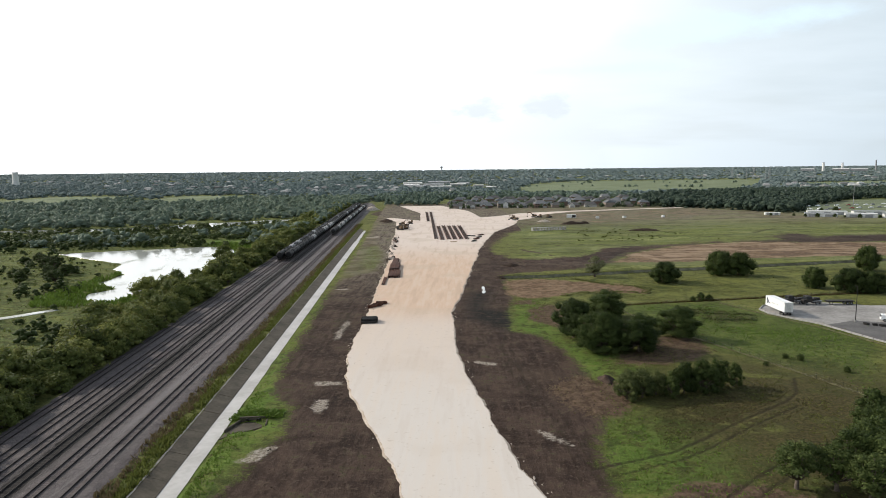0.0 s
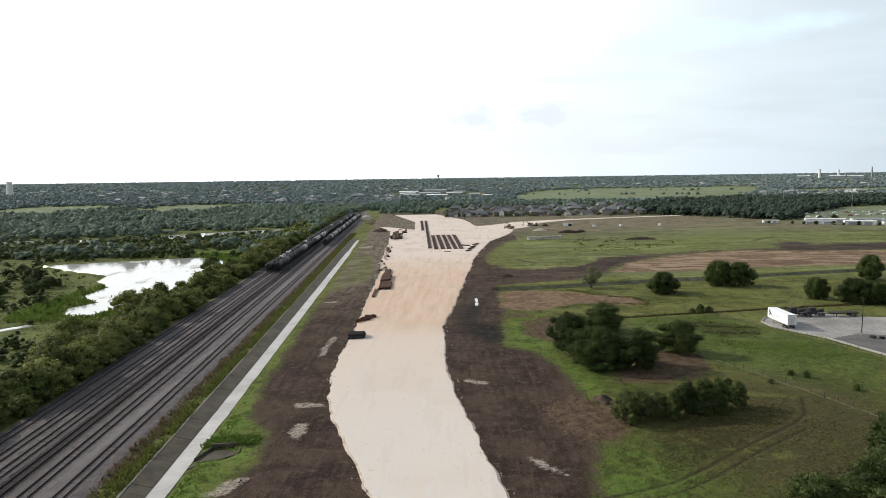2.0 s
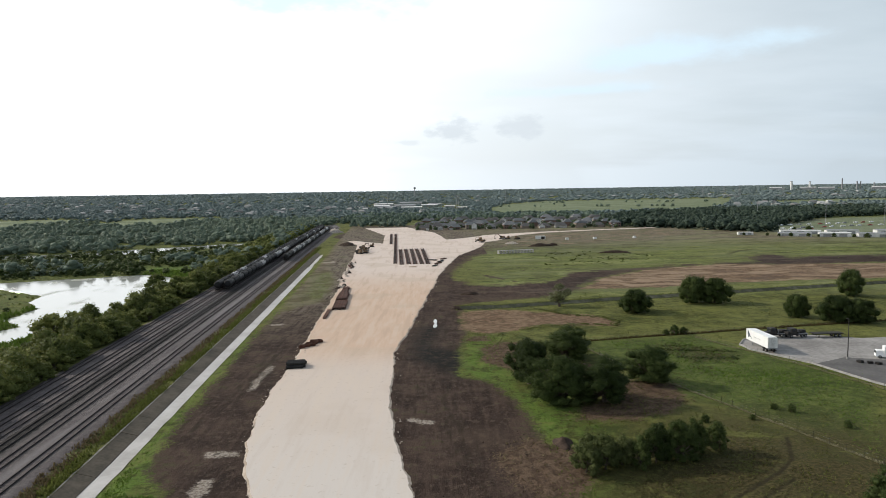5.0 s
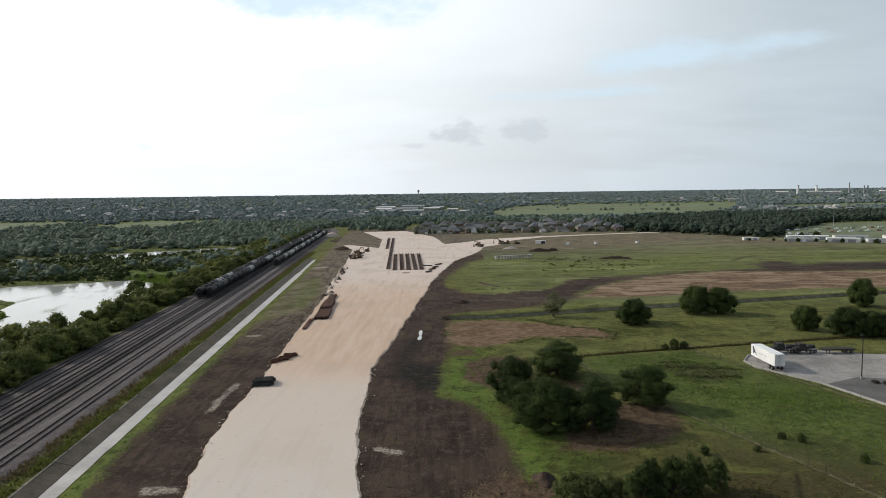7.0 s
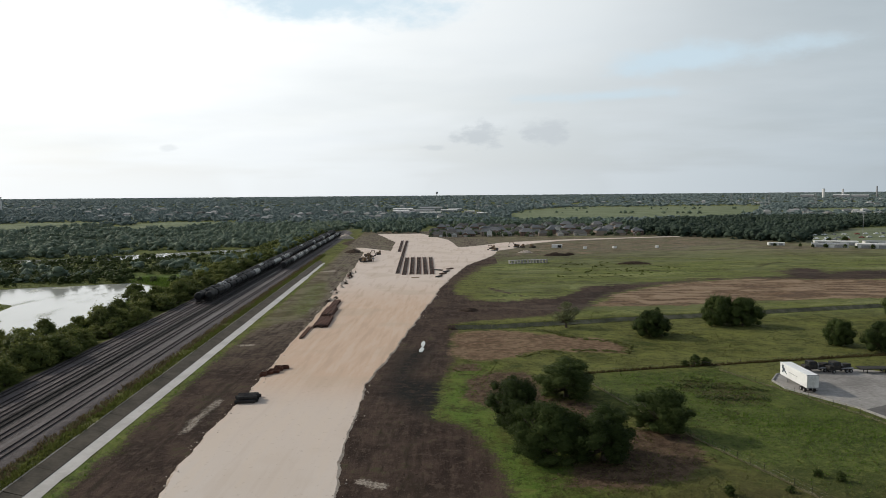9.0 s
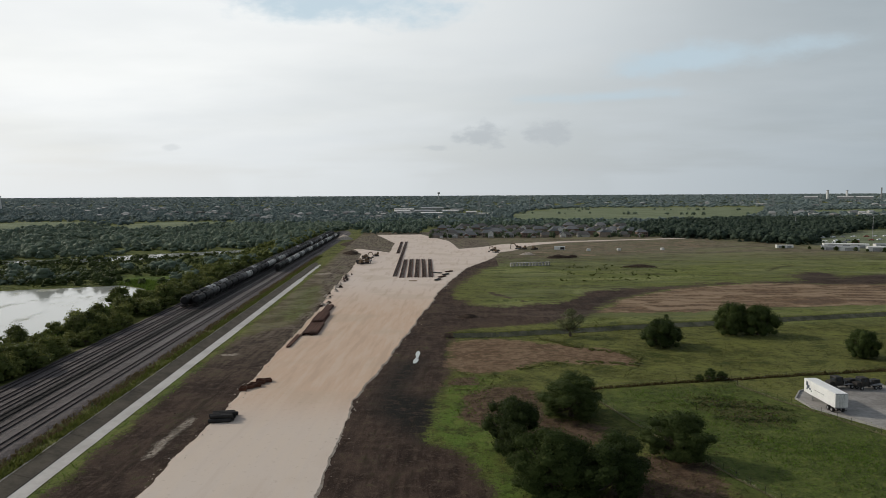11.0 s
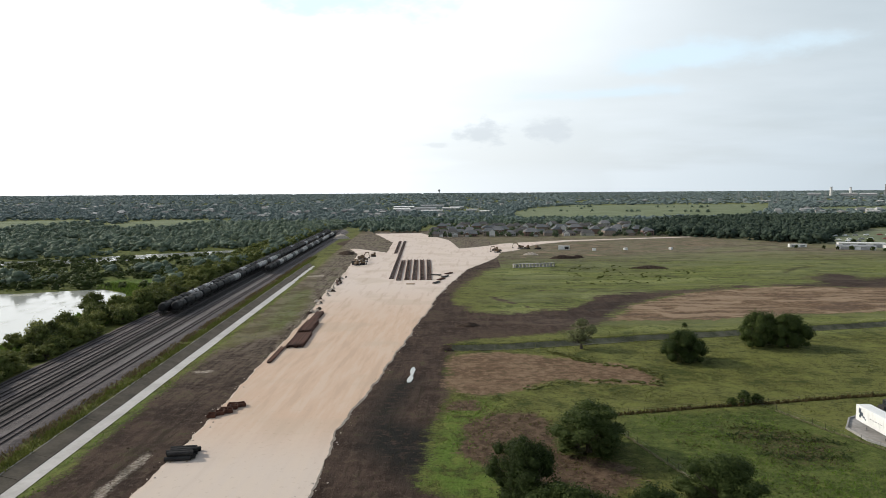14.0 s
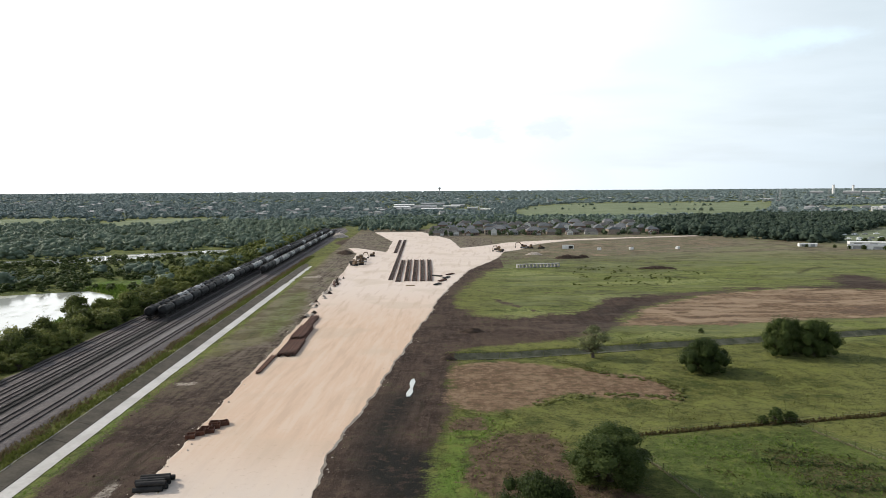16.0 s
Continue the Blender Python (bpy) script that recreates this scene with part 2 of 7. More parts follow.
    g = n.mix(n.math("MULTIPLY", n.math("MULTIPLY", bare, n.ramp(n.math("ADD", n.math("MULTIPLY", drag, 0.5), n.math("MULTIPLY", n3, 0.5)), 0.32, 0.48)), 0.95), g, n.mix(n.ramp(n2, 0.42, 0.58), (0.110, 0.088, 0.060), (0.180, 0.148, 0.110)))
    patch = n.add("ShaderNodeSeparateColor", i0=n.add("ShaderNodeAttribute", {"attribute_name": "patch"}).outputs["Color"])
    hazed_pasture, black, rough = patch.outputs
    g = n.mix(n.math("MULTIPLY", n.math("MULTIPLY", far_field, n.ramp(n3, 0.50, 0.60)), 0.22), g, (0.060, 0.076, 0.024))
    # Pales the far grass in broad bands to imitate haze.
    g = n.mix(n.math("MULTIPLY", n.math("MULTIPLY", far_field, n.ramp(band, 0.44, 0.60)), 0.45), g, (0.205, 0.225, 0.100))
    # Far pastures: pale bluish green, with haze painted into the grass colour.
    g = n.mix(n.math("MULTIPLY", hazed_pasture, 0.85), g, n.mix(n.ramp(band, 0.40, 0.60), (0.138, 0.170, 0.100), (0.196, 0.222, 0.140)))
    g = n.mix(n.math("MULTIPLY", rough, n.ramp(n3, 0.40, 0.56)), g, n.mix(n.ramp(n4, 0.42, 0.58), (0.030, 0.034, 0.014), (0.120, 0.098, 0.046)))
    # bare dark soil
    s = n.mix(n.ramp(n2, 0.38, 0.62), (0.034, 0.022, 0.017), (0.074, 0.050, 0.038))
    s = n.mix(n.math("MULTIPLY", n.ramp(drag, 0.50, 0.60), 0.42), s, (0.092, 0.062, 0.047))
    s = n.mix(n.math("MULTIPLY", n.ramp(drag, 0.46, 0.36), 0.42), s, (0.020, 0.014, 0.011))
    s = n.mix(n.math("MULTIPLY", n.ramp(n3, 0.54, 0.62), 0.55), s, (0.105, 0.076, 0.055))
    s = n.mix(n.math("MULTIPLY", n.ramp(n3, 0.46, 0.38), 0.35), s, (0.022, 0.016, 0.013))
    s = n.mix(n.math("MULTIPLY", n.ramp(n4, 0.55, 0.66), 0.6), s, (0.120, 0.087, 0.063))
    s = n.mix(n.math("MULTIPLY", n.ramp(n5, 0.46, 0.36), 0.4), s, (0.020, 0.014, 0.011))
    s = n.mix(n.math("MULTIPLY", n.ramp(n1, 0.55, 0.66), 0.55), s, (0.090, 0.064, 0.046))
    s = n.mix(n.math("MULTIPLY", n.ramp(edge, 0.545, 0.60), 0.5), s, (0.050, 0.056, 0.020))
    s = n.mix(n.math("MULTIPLY", mud, n.ramp(n3, 0.32, 0.50)), s, (0.017, 0.016, 0.014))
    s = n.mix(n.math("MULTIPLY", n.math("MULTIPLY", black, n.ramp(n.math("ADD", n.math("MULTIPLY", streak, 0.6), n.math("MULTIPLY", n3, 0.4)), 0.42, 0.56)), 0.75), s, (0.021, 0.017, 0.015))
    s = n.mix(n.math("MULTIPLY", n.math("MULTIPLY", far_field, n.ramp(streak, 0.50, 0.60)), 0.5), s, (0.112, 0.084, 0.066))
    # Dry tan soil of the far bank, its colour lightened further for haze.
    s = n.mix(n.math("MULTIPLY", n.math("MULTIPLY", bank, n.ramp(n.math("ADD", n.math("MULTIPLY", drag, 0.5), n.math("MULTIPLY", n3, 0.5)), 0.38, 0.56)), 0.85), s, n.mix(n.ramp(n2, 0.42, 0.58), (0.165, 0.138, 0.104), (0.225, 0.192, 0.152)))
    s = n.mix(n.math("MULTIPLY", n.math("MULTIPLY", bank, n.ramp(n2, 0.52, 0.60)), 0.35), s, (0.092, 0.100, 0.036))
    # tilled, reddish
    b = n.mix(n.ramp(n.math("ADD", n.math("MULTIPLY", rows, 0.4), n.math("MULTIPLY", n2, 0.6)), 0.40, 0.60), (0.122, 0.077, 0.047), (0.208, 0.140, 0.088))
    b = n.mix(n.math("MULTIPLY", n.ramp(n3, 0.50, 0.62), 0.55), b, (0.272, 0.190, 0.122))
    b = n.mix(n.math("MULTIPLY", n.ramp(n3, 0.47, 0.38), 0.5), b, (0.066, 0.058, 0.028))
    b = n.mix(n.math("MULTIPLY", n.ramp(n5, 0.46, 0.36), 0.45), b, (0.046, 0.030, 0.020))
    comb = n.noise(n.mapped(warp, (0.10, 1.0, 1), rot=(0, 0, radians(-11))), 0.16, 4.0, 0.6)
    b = n.mix(n.math("MULTIPLY", n.math("MULTIPLY", far_field, n.ramp(comb, 0.47, 0.60)), 0.7), b, (0.330, 0.245, 0.168))
    b = n.mix(n.math("MULTIPLY", n.math("MULTIPLY", far_field, n.ramp(comb, 0.46, 0.36)), 0.6), b, (0.100, 0.070, 0.054))
    # ballast and gravel
    k = n.mix(n.ramp(n3, 0.38, 0.62), (0.066, 0.054, 0.053), (0.108, 0.089, 0.088))
    k = n.mix(n.math("MULTIPLY", n.ramp(n5, 0.50, 0.62), 0.6), k, (0.150, 0.126, 0.126))
    k = n.mix(n.math("MULTIPLY", n.ramp(n5, 0.46, 0.36), 0.55), k, (0.050, 0.046, 0.047))
    k = n.mix(n.math("MULTIPLY", n.ramp(drag, 0.52, 0.66), 0.45), k, (0.120, 0.105, 0.100))

    k = n.mix(n.math("MULTIPLY", n.ramp(lane, 0.52, 0.64), 0.2), k, (0.130, 0.112, 0.112))
    k = n.mix(n.math("MULTIPLY", n.ramp(lane, 0.48, 0.38), 0.25), k, (0.062, 0.052, 0.052))

    def cut(weight, wide=0.09):
        d = n.math("ADD", weight, n.math("MULTIPLY", n.math("SUBTRACT", edge, 0.5), 2.2))
        return n.ramp(d, 0.5 - wide, 0.5 + wide)

    col = n.mix(cut(n.math("ADD", soil, n.math("MULTIPLY", far_field, n.math("MULTIPLY", n.math("SUBTRACT", band, 0.5), 1.1))), 0.14), g, s)
    col = n.mix(cut(n.math("ADD", till, n.math("MULTIPLY", far_field, n.math("MULTIPLY", n.math("SUBTRACT", band, 0.5), -0.5))), 0.14), col, b)
    litter = n.mix(n.ramp(n3, 0.40, 0.60), (0.074, 0.048, 0.032), (0.138, 0.094, 0.062))
    litter = n.mix(n.math("MULTIPLY", n.ramp(n4, 0.54, 0.64), 0.6), litter, (0.165, 0.122, 0.084))
    litter = n.mix(n.math("MULTIPLY", n.ramp(n5, 0.46, 0.36), 0.6), litter, (0.026, 0.018, 0.013))
    col = n.mix(cut(brush, 0.12), col, litter)
    col = n.mix(n.math("MULTIPLY", cut(spilled, 0.16), 0.85), col, n.mix(n.ramp(n4, 0.4, 0.6), (0.20, 0.165, 0.13), (0.42, 0.37, 0.315)))
    k = n.mix(n.math("MULTIPLY", washed, n.ramp(lane, 0.40, 0.60)), k, (0.150, 0.136, 0.136))
    k = n.mix(n.math("MULTIPLY", n.add("ShaderNodeAttribute", {"attribute_name": "oily"}).outputs["Fac"], 0.92), k, (0.018, 0.015, 0.015))
    col = n.mix(cut(gravel, 0.05), col, k)
    col = n.mix(n.math("MULTIPLY", n.ramp(n.math("ADD", rut_or_shade, n.math("MULTIPLY", n.math("SUBTRACT", edge, 0.5), 1.4)), 0.40, 1.0), 0.75), col, (0.024, 0.020, 0.012))
    relief = n.math("ADD", n.math("ADD", n3, n.math("MULTIPLY", n4, 0.6)), n.math("MULTIPLY", n5, 0.3))
    bsdf = finish(n, col, 0.95, 0.0, relief, 0.5, 1.0, 0.08)
    n.tree.links.new(n.math("ADD", 0.08, n.math("MULTIPLY", gravel, 0.22)), bsdf.inputs["Specular IOR Level"])
    n.tree.links.new(n.math("SUBTRACT", 0.95, n.math("MULTIPLY", gravel, 0.15)), bsdf.inputs["Roughness"])
    return m


def limestone_material():
    """Crushed limestone: cream at the near end, buff where it is newly spread, pale and pinkish beyond, with wheel streaks."""
    m, n = material("crushed_limestone")
    pos = n.add("ShaderNodeNewGeometry").outputs["Position"]
    y = n.add("ShaderNodeSeparateXYZ", i0=pos).outputs[1]
    n1 = n.noise(pos, 0.045, 3.0)
    n2 = n.noise(n.mapped(pos, (1.0, 0.10, 1), rot=(0, 0, radians(-3))), 0.35, 5.0, 0.6)
    n3 = n.noise(pos, 0.9, 6.0, 0.7)
    yy = n.math("ADD", y, n.math("MULTIPLY", n.math("SUBTRACT", n1, 0.5), 26.0))
    y2 = n.math("ADD", y, n.math("MULTIPLY", n.math("SUBTRACT", n.math("ADD", n.math("MULTIPLY", n3, 0.4), n.math("MULTIPLY", n2, 0.6)), 0.5), 26.0))
    # The far tone is pinkish stone, lifted further to include haze.
    cream, buff, pale = (0.590, 0.538, 0.488), (0.545, 0.400, 0.300), (0.610, 0.520, 0.460)
    col = n.mix(n.math("MULTIPLY", n.ramp(yy, 110.0, 185.0), 0.35), cream, buff)
    col = n.mix(n.ramp(y2, 184.0, 214.0), col, buff)
    col = n.mix(n.ramp(yy, 300.0, 400.0), col, pale)
    col = n.mix(n.math("MULTIPLY", n.ramp(n2, 0.46, 0.62), 0.4), col, (0.60, 0.505, 0.415))
    col = n.mix(n.math("MULTIPLY", n.ramp(n2, 0.48, 0.36), n.math("ADD", 0.14, n.math("MULTIPLY", n.ramp(yy, 185.0, 235.0), 0.30))), col, (0.43, 0.325, 0.24))
    col = n.mix(n.math("MULTIPLY", n.ramp(n1, 0.5, 0.64), n.math("ADD", 0.15, n.math("MULTIPLY", n.ramp(yy, 185.0, 235.0), 0.25))), col, (0.46, 0.37, 0.285))
    col = n.mix(n.math("MULTIPLY", n.ramp(n3, 0.58, 0.68), 0.4), col, (0.40, 0.32, 0.25))
    finish(n, col, 0.95, 0.0, n3, 0.08, 0.5, 0.1)
    return m


GROUND, LIME = ground_material(), limestone_material()
LIME_SLOPE = plain("spilled_limestone", (0.33, 0.265, 0.205), (0.53, 0.455, 0.38), 0.35, 0.95, 0, 6, 0.06, 0, 0.1)
LEAF_OAK = leaf_material("oak_leaves", (0.020, 0.030, 0.010), (0.048, 0.068, 0.020), (0.098, 0.122, 0.040))
LEAF_SCRUB = leaf_material("scrub_leaves", (0.030, 0.042, 0.015), (0.104, 0.126, 0.036), (0.250, 0.255, 0.075), 0.10)
# Mid-distance woods: haze painted into the leaves, paler and bluer than foliage.
LEAF_WOOD_HAZED = leaf_material("hazed_woodland_leaves", (0.092, 0.130, 0.102), (0.146, 0.190, 0.142), (0.206, 0.244, 0.168), 0.10, 0.30, 0.9)
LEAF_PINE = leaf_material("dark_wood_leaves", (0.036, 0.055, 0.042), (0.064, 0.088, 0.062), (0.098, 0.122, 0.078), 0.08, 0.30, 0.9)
# Far woods: pale blue-green because distance haze is put into the leaf colour.
LEAF_FAR_HAZED = leaf_material("hazed_far_leaves", (0.150, 0.194, 0.190), (0.176, 0.220, 0.212), (0.202, 0.242, 0.226), 0.012, 0.10, 0.3)
LEAF_GARDEN = leaf_material("garden_leaves", (0.040, 0.058, 0.034), (0.074, 0.100, 0.056), (0.120, 0.145, 0.076), 0.10, 0.30, 0.9)
LEAF_PALE = leaf_material("pale_leaves", (0.080, 0.092, 0.044), (0.130, 0.142, 0.068), (0.180, 0.190, 0.094))
LEAF_THICKET = leaf_material("thicket_leaves", (0.042, 0.052, 0.018), (0.080, 0.096, 0.034), (0.128, 0.140, 0.052))
LEAF_MARSH = leaf_material("marsh_leaves", (0.030, 0.044, 0.016), (0.060, 0.082, 0.028), (0.105, 0.125, 0.044), 0.08, 0.35, 1.4)
WEED = leaf_material("green_weeds", (0.066, 0.082, 0.018), (0.124, 0.146, 0.036), (0.195, 0.198, 0.056), 0.15, 0.25)
REED = leaf_material("brown_reeds", (0.044, 0.037, 0.016), (0.076, 0.060, 0.027), (0.112, 0.090, 0.042), 0.15, 0.25)
TAN_WEED = leaf_material("dry_weeds", (0.090, 0.068, 0.036), (0.155, 0.120, 0.066), (0.230, 0.182, 0.100), 0.15, 0.3)
STRAW = leaf_material("bleached_straw", (0.20, 0.18, 0.10), (0.29, 0.26, 0.155), (0.38, 0.34, 0.21), 0.10, 0.3)
TUFT = leaf_material("grass_tufts", (0.070, 0.080, 0.022), (0.112, 0.120, 0.036), (0.165, 0.168, 0.058), 0.06, 0.22)
LUSH_TUFT = leaf_material("lush_grass", (0.076, 0.122, 0.020), (0.112, 0.176, 0.030), (0.150, 0.212, 0.042), 0.15, 0.22)
BARK = plain("bark", (0.060, 0.048, 0.038), (0.13, 0.105, 0.085), 2.0, 0.95, 0, 6, 0.05)
CONCRETE = plain("ditch_concrete", (0.33, 0.31, 0.285), (0.47, 0.45, 0.425), 0.12, 0.55, 0, 9, 0.02, 0, 0.4)
LINING = plain("weathered_lining", (0.046, 0.038, 0.027), (0.098, 0.082, 0.060), 0.25, 0.9, 0, 7, 0.05)
LINING_EDGE = plain("broken_concrete_edge", (0.10, 0.092, 0.078), (0.27, 0.255, 0.23), 0.7, 0.9, 0, 6, 0.02)
OIL_STAIN = plain("oil_stained_ballast", (0.010, 0.009, 0.009), (0.034, 0.029, 0.028), 0.9, 0.9, 0, 8, 0.05, 0, 0.1)
SLEEPER = plain("weathered_timber", (0.066, 0.055, 0.053), (0.108, 0.090, 0.087), 1.5, 0.9, 0, 6, 0.02, 0.5, 0.12)
TARRED = plain("tarred_timber", (0.014, 0.012, 0.011), (0.030, 0.026, 0.024), 1.5, 0.9, 0, 6, 0.02, 0.5)
TANK_BLACK = plain("black_tank_paint", (0.010, 0.010, 0.011), (0.026, 0.025, 0.025), 0.6, 0.62, 0, 7, 0.01, 0.4, 0.2)
TANK_GREY = plain("grey_tank_paint", (0.030, 0.030, 0.032), (0.062, 0.061, 0.062), 0.6, 0.55, 0, 7, 0.01, 0.3, 0.3)
TANK_WHITE = plain("white_tank_paint", (0.30, 0.295, 0.285), (0.42, 0.41, 0.395), 0.6, 0.45, 0, 7, 0.01, 0.2, 0.5)
IRON = plain("dark_iron", (0.018, 0.017, 0.016), (0.045, 0.040, 0.036), 1.5, 0.7, 0.2, 6, 0.01)

# ---- building blocks ----


class Geo:
    """Collects vertices and faces for one mesh."""

    def __init__(self):
        self.v, self.f = [], []

    def add(self, verts, faces):
        k = len(self.v)
        self.v.extend(tuple(p) for p in verts)
        self.f.extend(tuple(i + k for i in q) for q in faces)
        return self

    def box(self, c, s, rz=0.0, taper=1.0, bevel=0.0, m=None):
        """A box about c of size s, narrowed at its top by taper, with its upper edges cut by bevel."""
        x, y, z = (a / 2 for a in s)
        rings = [(x, y, -z, 1.0), (x, y, z - bevel, 1.0 if not bevel else taper), (x - bevel, y - bevel, z, taper)] if bevel else [(x, y, -z, 1.0), (x, y, z, taper)]
        vs = []
        for a, b, h, t in rings:
            vs += [(-a * t, -b * t, h), (a * t, -b * t, h), (a * t, b * t, h), (-a * t, b * t, h)]
        fs = [(3, 2, 1, 0)]
        for r in range(len(rings) - 1):
            fs += [(4 * r + i, 4 * r + (i + 1) % 4, 4 * r + 4 + (i + 1) % 4, 4 * r + 4 + i) for i in range(4)]
        e = 4 * (len(rings) - 1)
        fs.append((e, e + 1, e + 2, e + 3))
        q = Matrix.Translation(c) @ Matrix.Rotation(rz, 4, "Z")
        q = m @ q if m else q
        return self.add([q @ Vector(p) for p in vs], fs)

    def tube(self, pts, radii, n=8, caps=True):
        """A round bar through pts with a radius at each."""
        pts = [Vector(p) for p in pts]
        vs, fs = [], []
        for i, p in enumerate(pts):
            d = (pts[min(i + 1, len(pts) - 1)] - pts[max(i - 1, 0)]).normalized()
            a = d.cross(Vector((0, 0, 1)) if abs(d.z) < 0.9 else Vector((1, 0, 0))).normalized()
            b = d.cross(a)
            vs += [p + radii[i] * (a * math.cos(2 * math.pi * k / n) + b * math.sin(2 * math.pi * k / n)) for k in range(n)]
        for i in range(len(pts) - 1):
            fs += [(i * n + k, i * n + (k + 1) % n, (i + 1) * n + (k + 1) % n, (i + 1) * n + k) for k in range(n)]
        if caps:
            fs += [tuple(range(n))[::-1], tuple((len(pts) - 1) * n + k for k in range(n))]
        return self.add(vs, fs)

    def pipe(self, a, b, r, wall, n=14):
        """An open pipe with wall thickness."""
        a, b = Vector(a), Vector(b)
        d = (b - a).normalized()
        s = d.cross(Vector((0, 0, 1))).normalized()
        t = d.cross(s)
        vs = []
        for p, q in ((a, r), (b, r), (b, r - wall), (a, r - wall)):
            vs += [p + q * (s * math.cos(2 * math.pi * k / n) + t * math.sin(2 * math.pi * k / n)) for k in range(n)]
        fs = [(j * n + k, j * n + (k + 1) % n, ((j + 1) % 4) * n + (k + 1) % n, ((j + 1) % 4) * n + k) for j in range(4) for k in range(n)]
        return self.add(vs, fs)


def mesh_of(name, verts, faces, mat, smooth=False):
    me = bpy.data.meshes.new(name)
    me.from_pydata([tuple(v) for v in verts] if not isinstance(verts, np.ndarray) else verts.tolist(), [], faces if not isinstance(faces, np.ndarray) else faces.tolist())
    me.materials.append(mat)
    if smooth:
        me.polygons.foreach_set("use_smooth", [True] * len(me.polygons))
    me.update()
    return me


def quads_mesh(name, verts, mat, size=4):
    """A mesh of loose polygons from an array (n * size, 3)."""
    me = bpy.data.meshes.new(name)
    k = len(verts)
    me.vertices.add(k)
    me.vertices.foreach_set("co", np.asarray(verts, dtype=np.float32).ravel())
    me.loops.add(k)
    me.loops.foreach_set("vertex_index", np.arange(k, dtype=np.int32))
    me.polygons.add(k // size)
    me.polygons.foreach_set("loop_start", np.arange(0, k, size, dtype=np.int32))
    me.materials.append(mat)
    me.update(calc_edges=True)
    return me


def part(name, geo, mat, parent, label="", smooth=False):
    """One mesh object under a thing or a part."""
    me = geo if isinstance(geo, bpy.types.Mesh) else mesh_of(name, geo.v, geo.f, mat, smooth)
    ob = new(name, me)
    ob.parent = parent
    return tagged(ob, label)


def thing(name, label, category, at=None, group="", kind=""):
    ob = new(name)
    ob.empty_display_size = 0.3
    if at is not None:
        ob.matrix_world = at
    return tagged(ob, label, category, group, kind)


def structure(name, geo, mat, label, category, kind="structure", smooth=False):
    me = geo if isinstance(geo, bpy.types.Mesh) else mesh_of(name, geo.v, geo.f, mat, smooth)
    return tagged(new(name, me), label, category, kind=kind)


rng = np.random.default_rng(7)

# ---- the lie of the land ----


def line_x(y):
    """The middle of the lined ditch; the railway runs beside it."""
    return -43.0 - 0.0725 * (y - 106.0)


def signed(px, py, poly):
    """Distance of points to the edge of a polygon, positive inside."""
    best = np.full(px.shape, 1e9)
    inside = np.zeros(px.shape, dtype=bool)
    for (ax, ay), (bx, by) in zip(poly, poly[1:] + poly[:1]):
        dx, dy = bx - ax, by - ay
        u = np.clip(((px - ax) * dx + (py - ay) * dy) / (dx * dx + dy * dy + 1e-9), 0, 1)
        best = np.minimum(best, np.hypot(px - ax - u * dx, py - ay - u * dy))
        hit = ((ay > py) != (by > py)) & (px < (bx - ax) * (py - ay) / ((by - ay) if by != ay else 1e-9) + ax)
        inside ^= hit
    return np.where(inside, best, -best)


def along(px, py, line):
    """Distance of points to an open line."""
    best = np.full(px.shape, 1e9)
    for (ax, ay), (bx, by) in zip(line, line[1:]):
        dx, dy = bx - ax, by - ay
        u = np.clip(((px - ax) * dx + (py - ay) * dy) / (dx * dx + dy * dy + 1e-9), 0, 1)
        best = np.minimum(best, np.hypot(px - ax - u * dx, py - ay - u * dy))
    return best


def soft(s, width):
    return np.clip(0.5 + s / width, 0.0, 1.0)


def wave(px, py, scale, seed):
    """Cheap smooth noise in -1..1, from a few crossed sines."""
    r = np.random.default_rng(seed)
    out = np.zeros(px.shape)
    for k in range(6):
        a, f, p = r.uniform(0, 6.28), (0.6 + 0.5 * k) / scale, r.uniform(0, 6.28)
        out += np.sin((px * math.cos(a) + py * math.sin(a)) * f * 6.28 + p) / (1 + 0.4 * k)
    return out / 3.2


ROAD_WEST = [(4, -60), (2, 20), (-3, 60), (-8.5, 88), (-10.7, 97), (-15.5, 110), (-19, 120), (-23.6, 133), (-25.9, 142), (-28, 157.6), (-28.9, 180), (-29.4, 200), (-30.2, 214), (-31.4, 236), (-33, 260), (-34, 290), (-36.4, 325), (-40.8, 372), (-44.4, 432), (-46, 458)]
ROAD_HEAD = [(-54, 548), (-67, 591), (-60, 590), (-35.3, 559), (-41, 652), (-71, 767), (-25, 772), (6, 674), (15.5, 590), (30, 603), (53.5, 638), (103, 666), (160, 686), (225, 706)]
ROAD_EAST = [(225, 698), (160, 677), (105, 654), (75, 622), (58, 575), (46, 560), (38, 512), (21, 457), (13, 401), (8.7, 367), (6.6, 332), (3.6, 300), (0.6, 258), (-0.8, 237), (-2.3, 221), (-3.9, 205), (-3.4, 192), (-3, 180), (-2.6, 170), (-0.4, 146), (2.6, 127), (5.1, 112), (8, 97), (10.7, 88), (16, 60), (20, 20), (22, -60)]
PAD = ROAD_WEST + ROAD_HEAD + ROAD_EAST
SOIL_WEST = [(-20, -60), (-28, 40), (-33, 78), (-35, 88), (-33.5, 101), (-30.5, 111), (-33, 123), (-37.3, 130), (-41, 144), (-43, 168), (-45.6, 200), (-47.3, 222), (-48.6, 245), (-49, 266), (-43, 280), (-38.5, 287), (-39, 310), (-41.5, 350), (-52, 400), (-62, 470), (-70, 600), (-88, 640), (-75, 790), (0, 800)]
SOIL_NORTH = [(30, 690), (240, 730), (260, 640), (190, 560), (120, 520), (60, 500), (42, 470), (30, 453)]
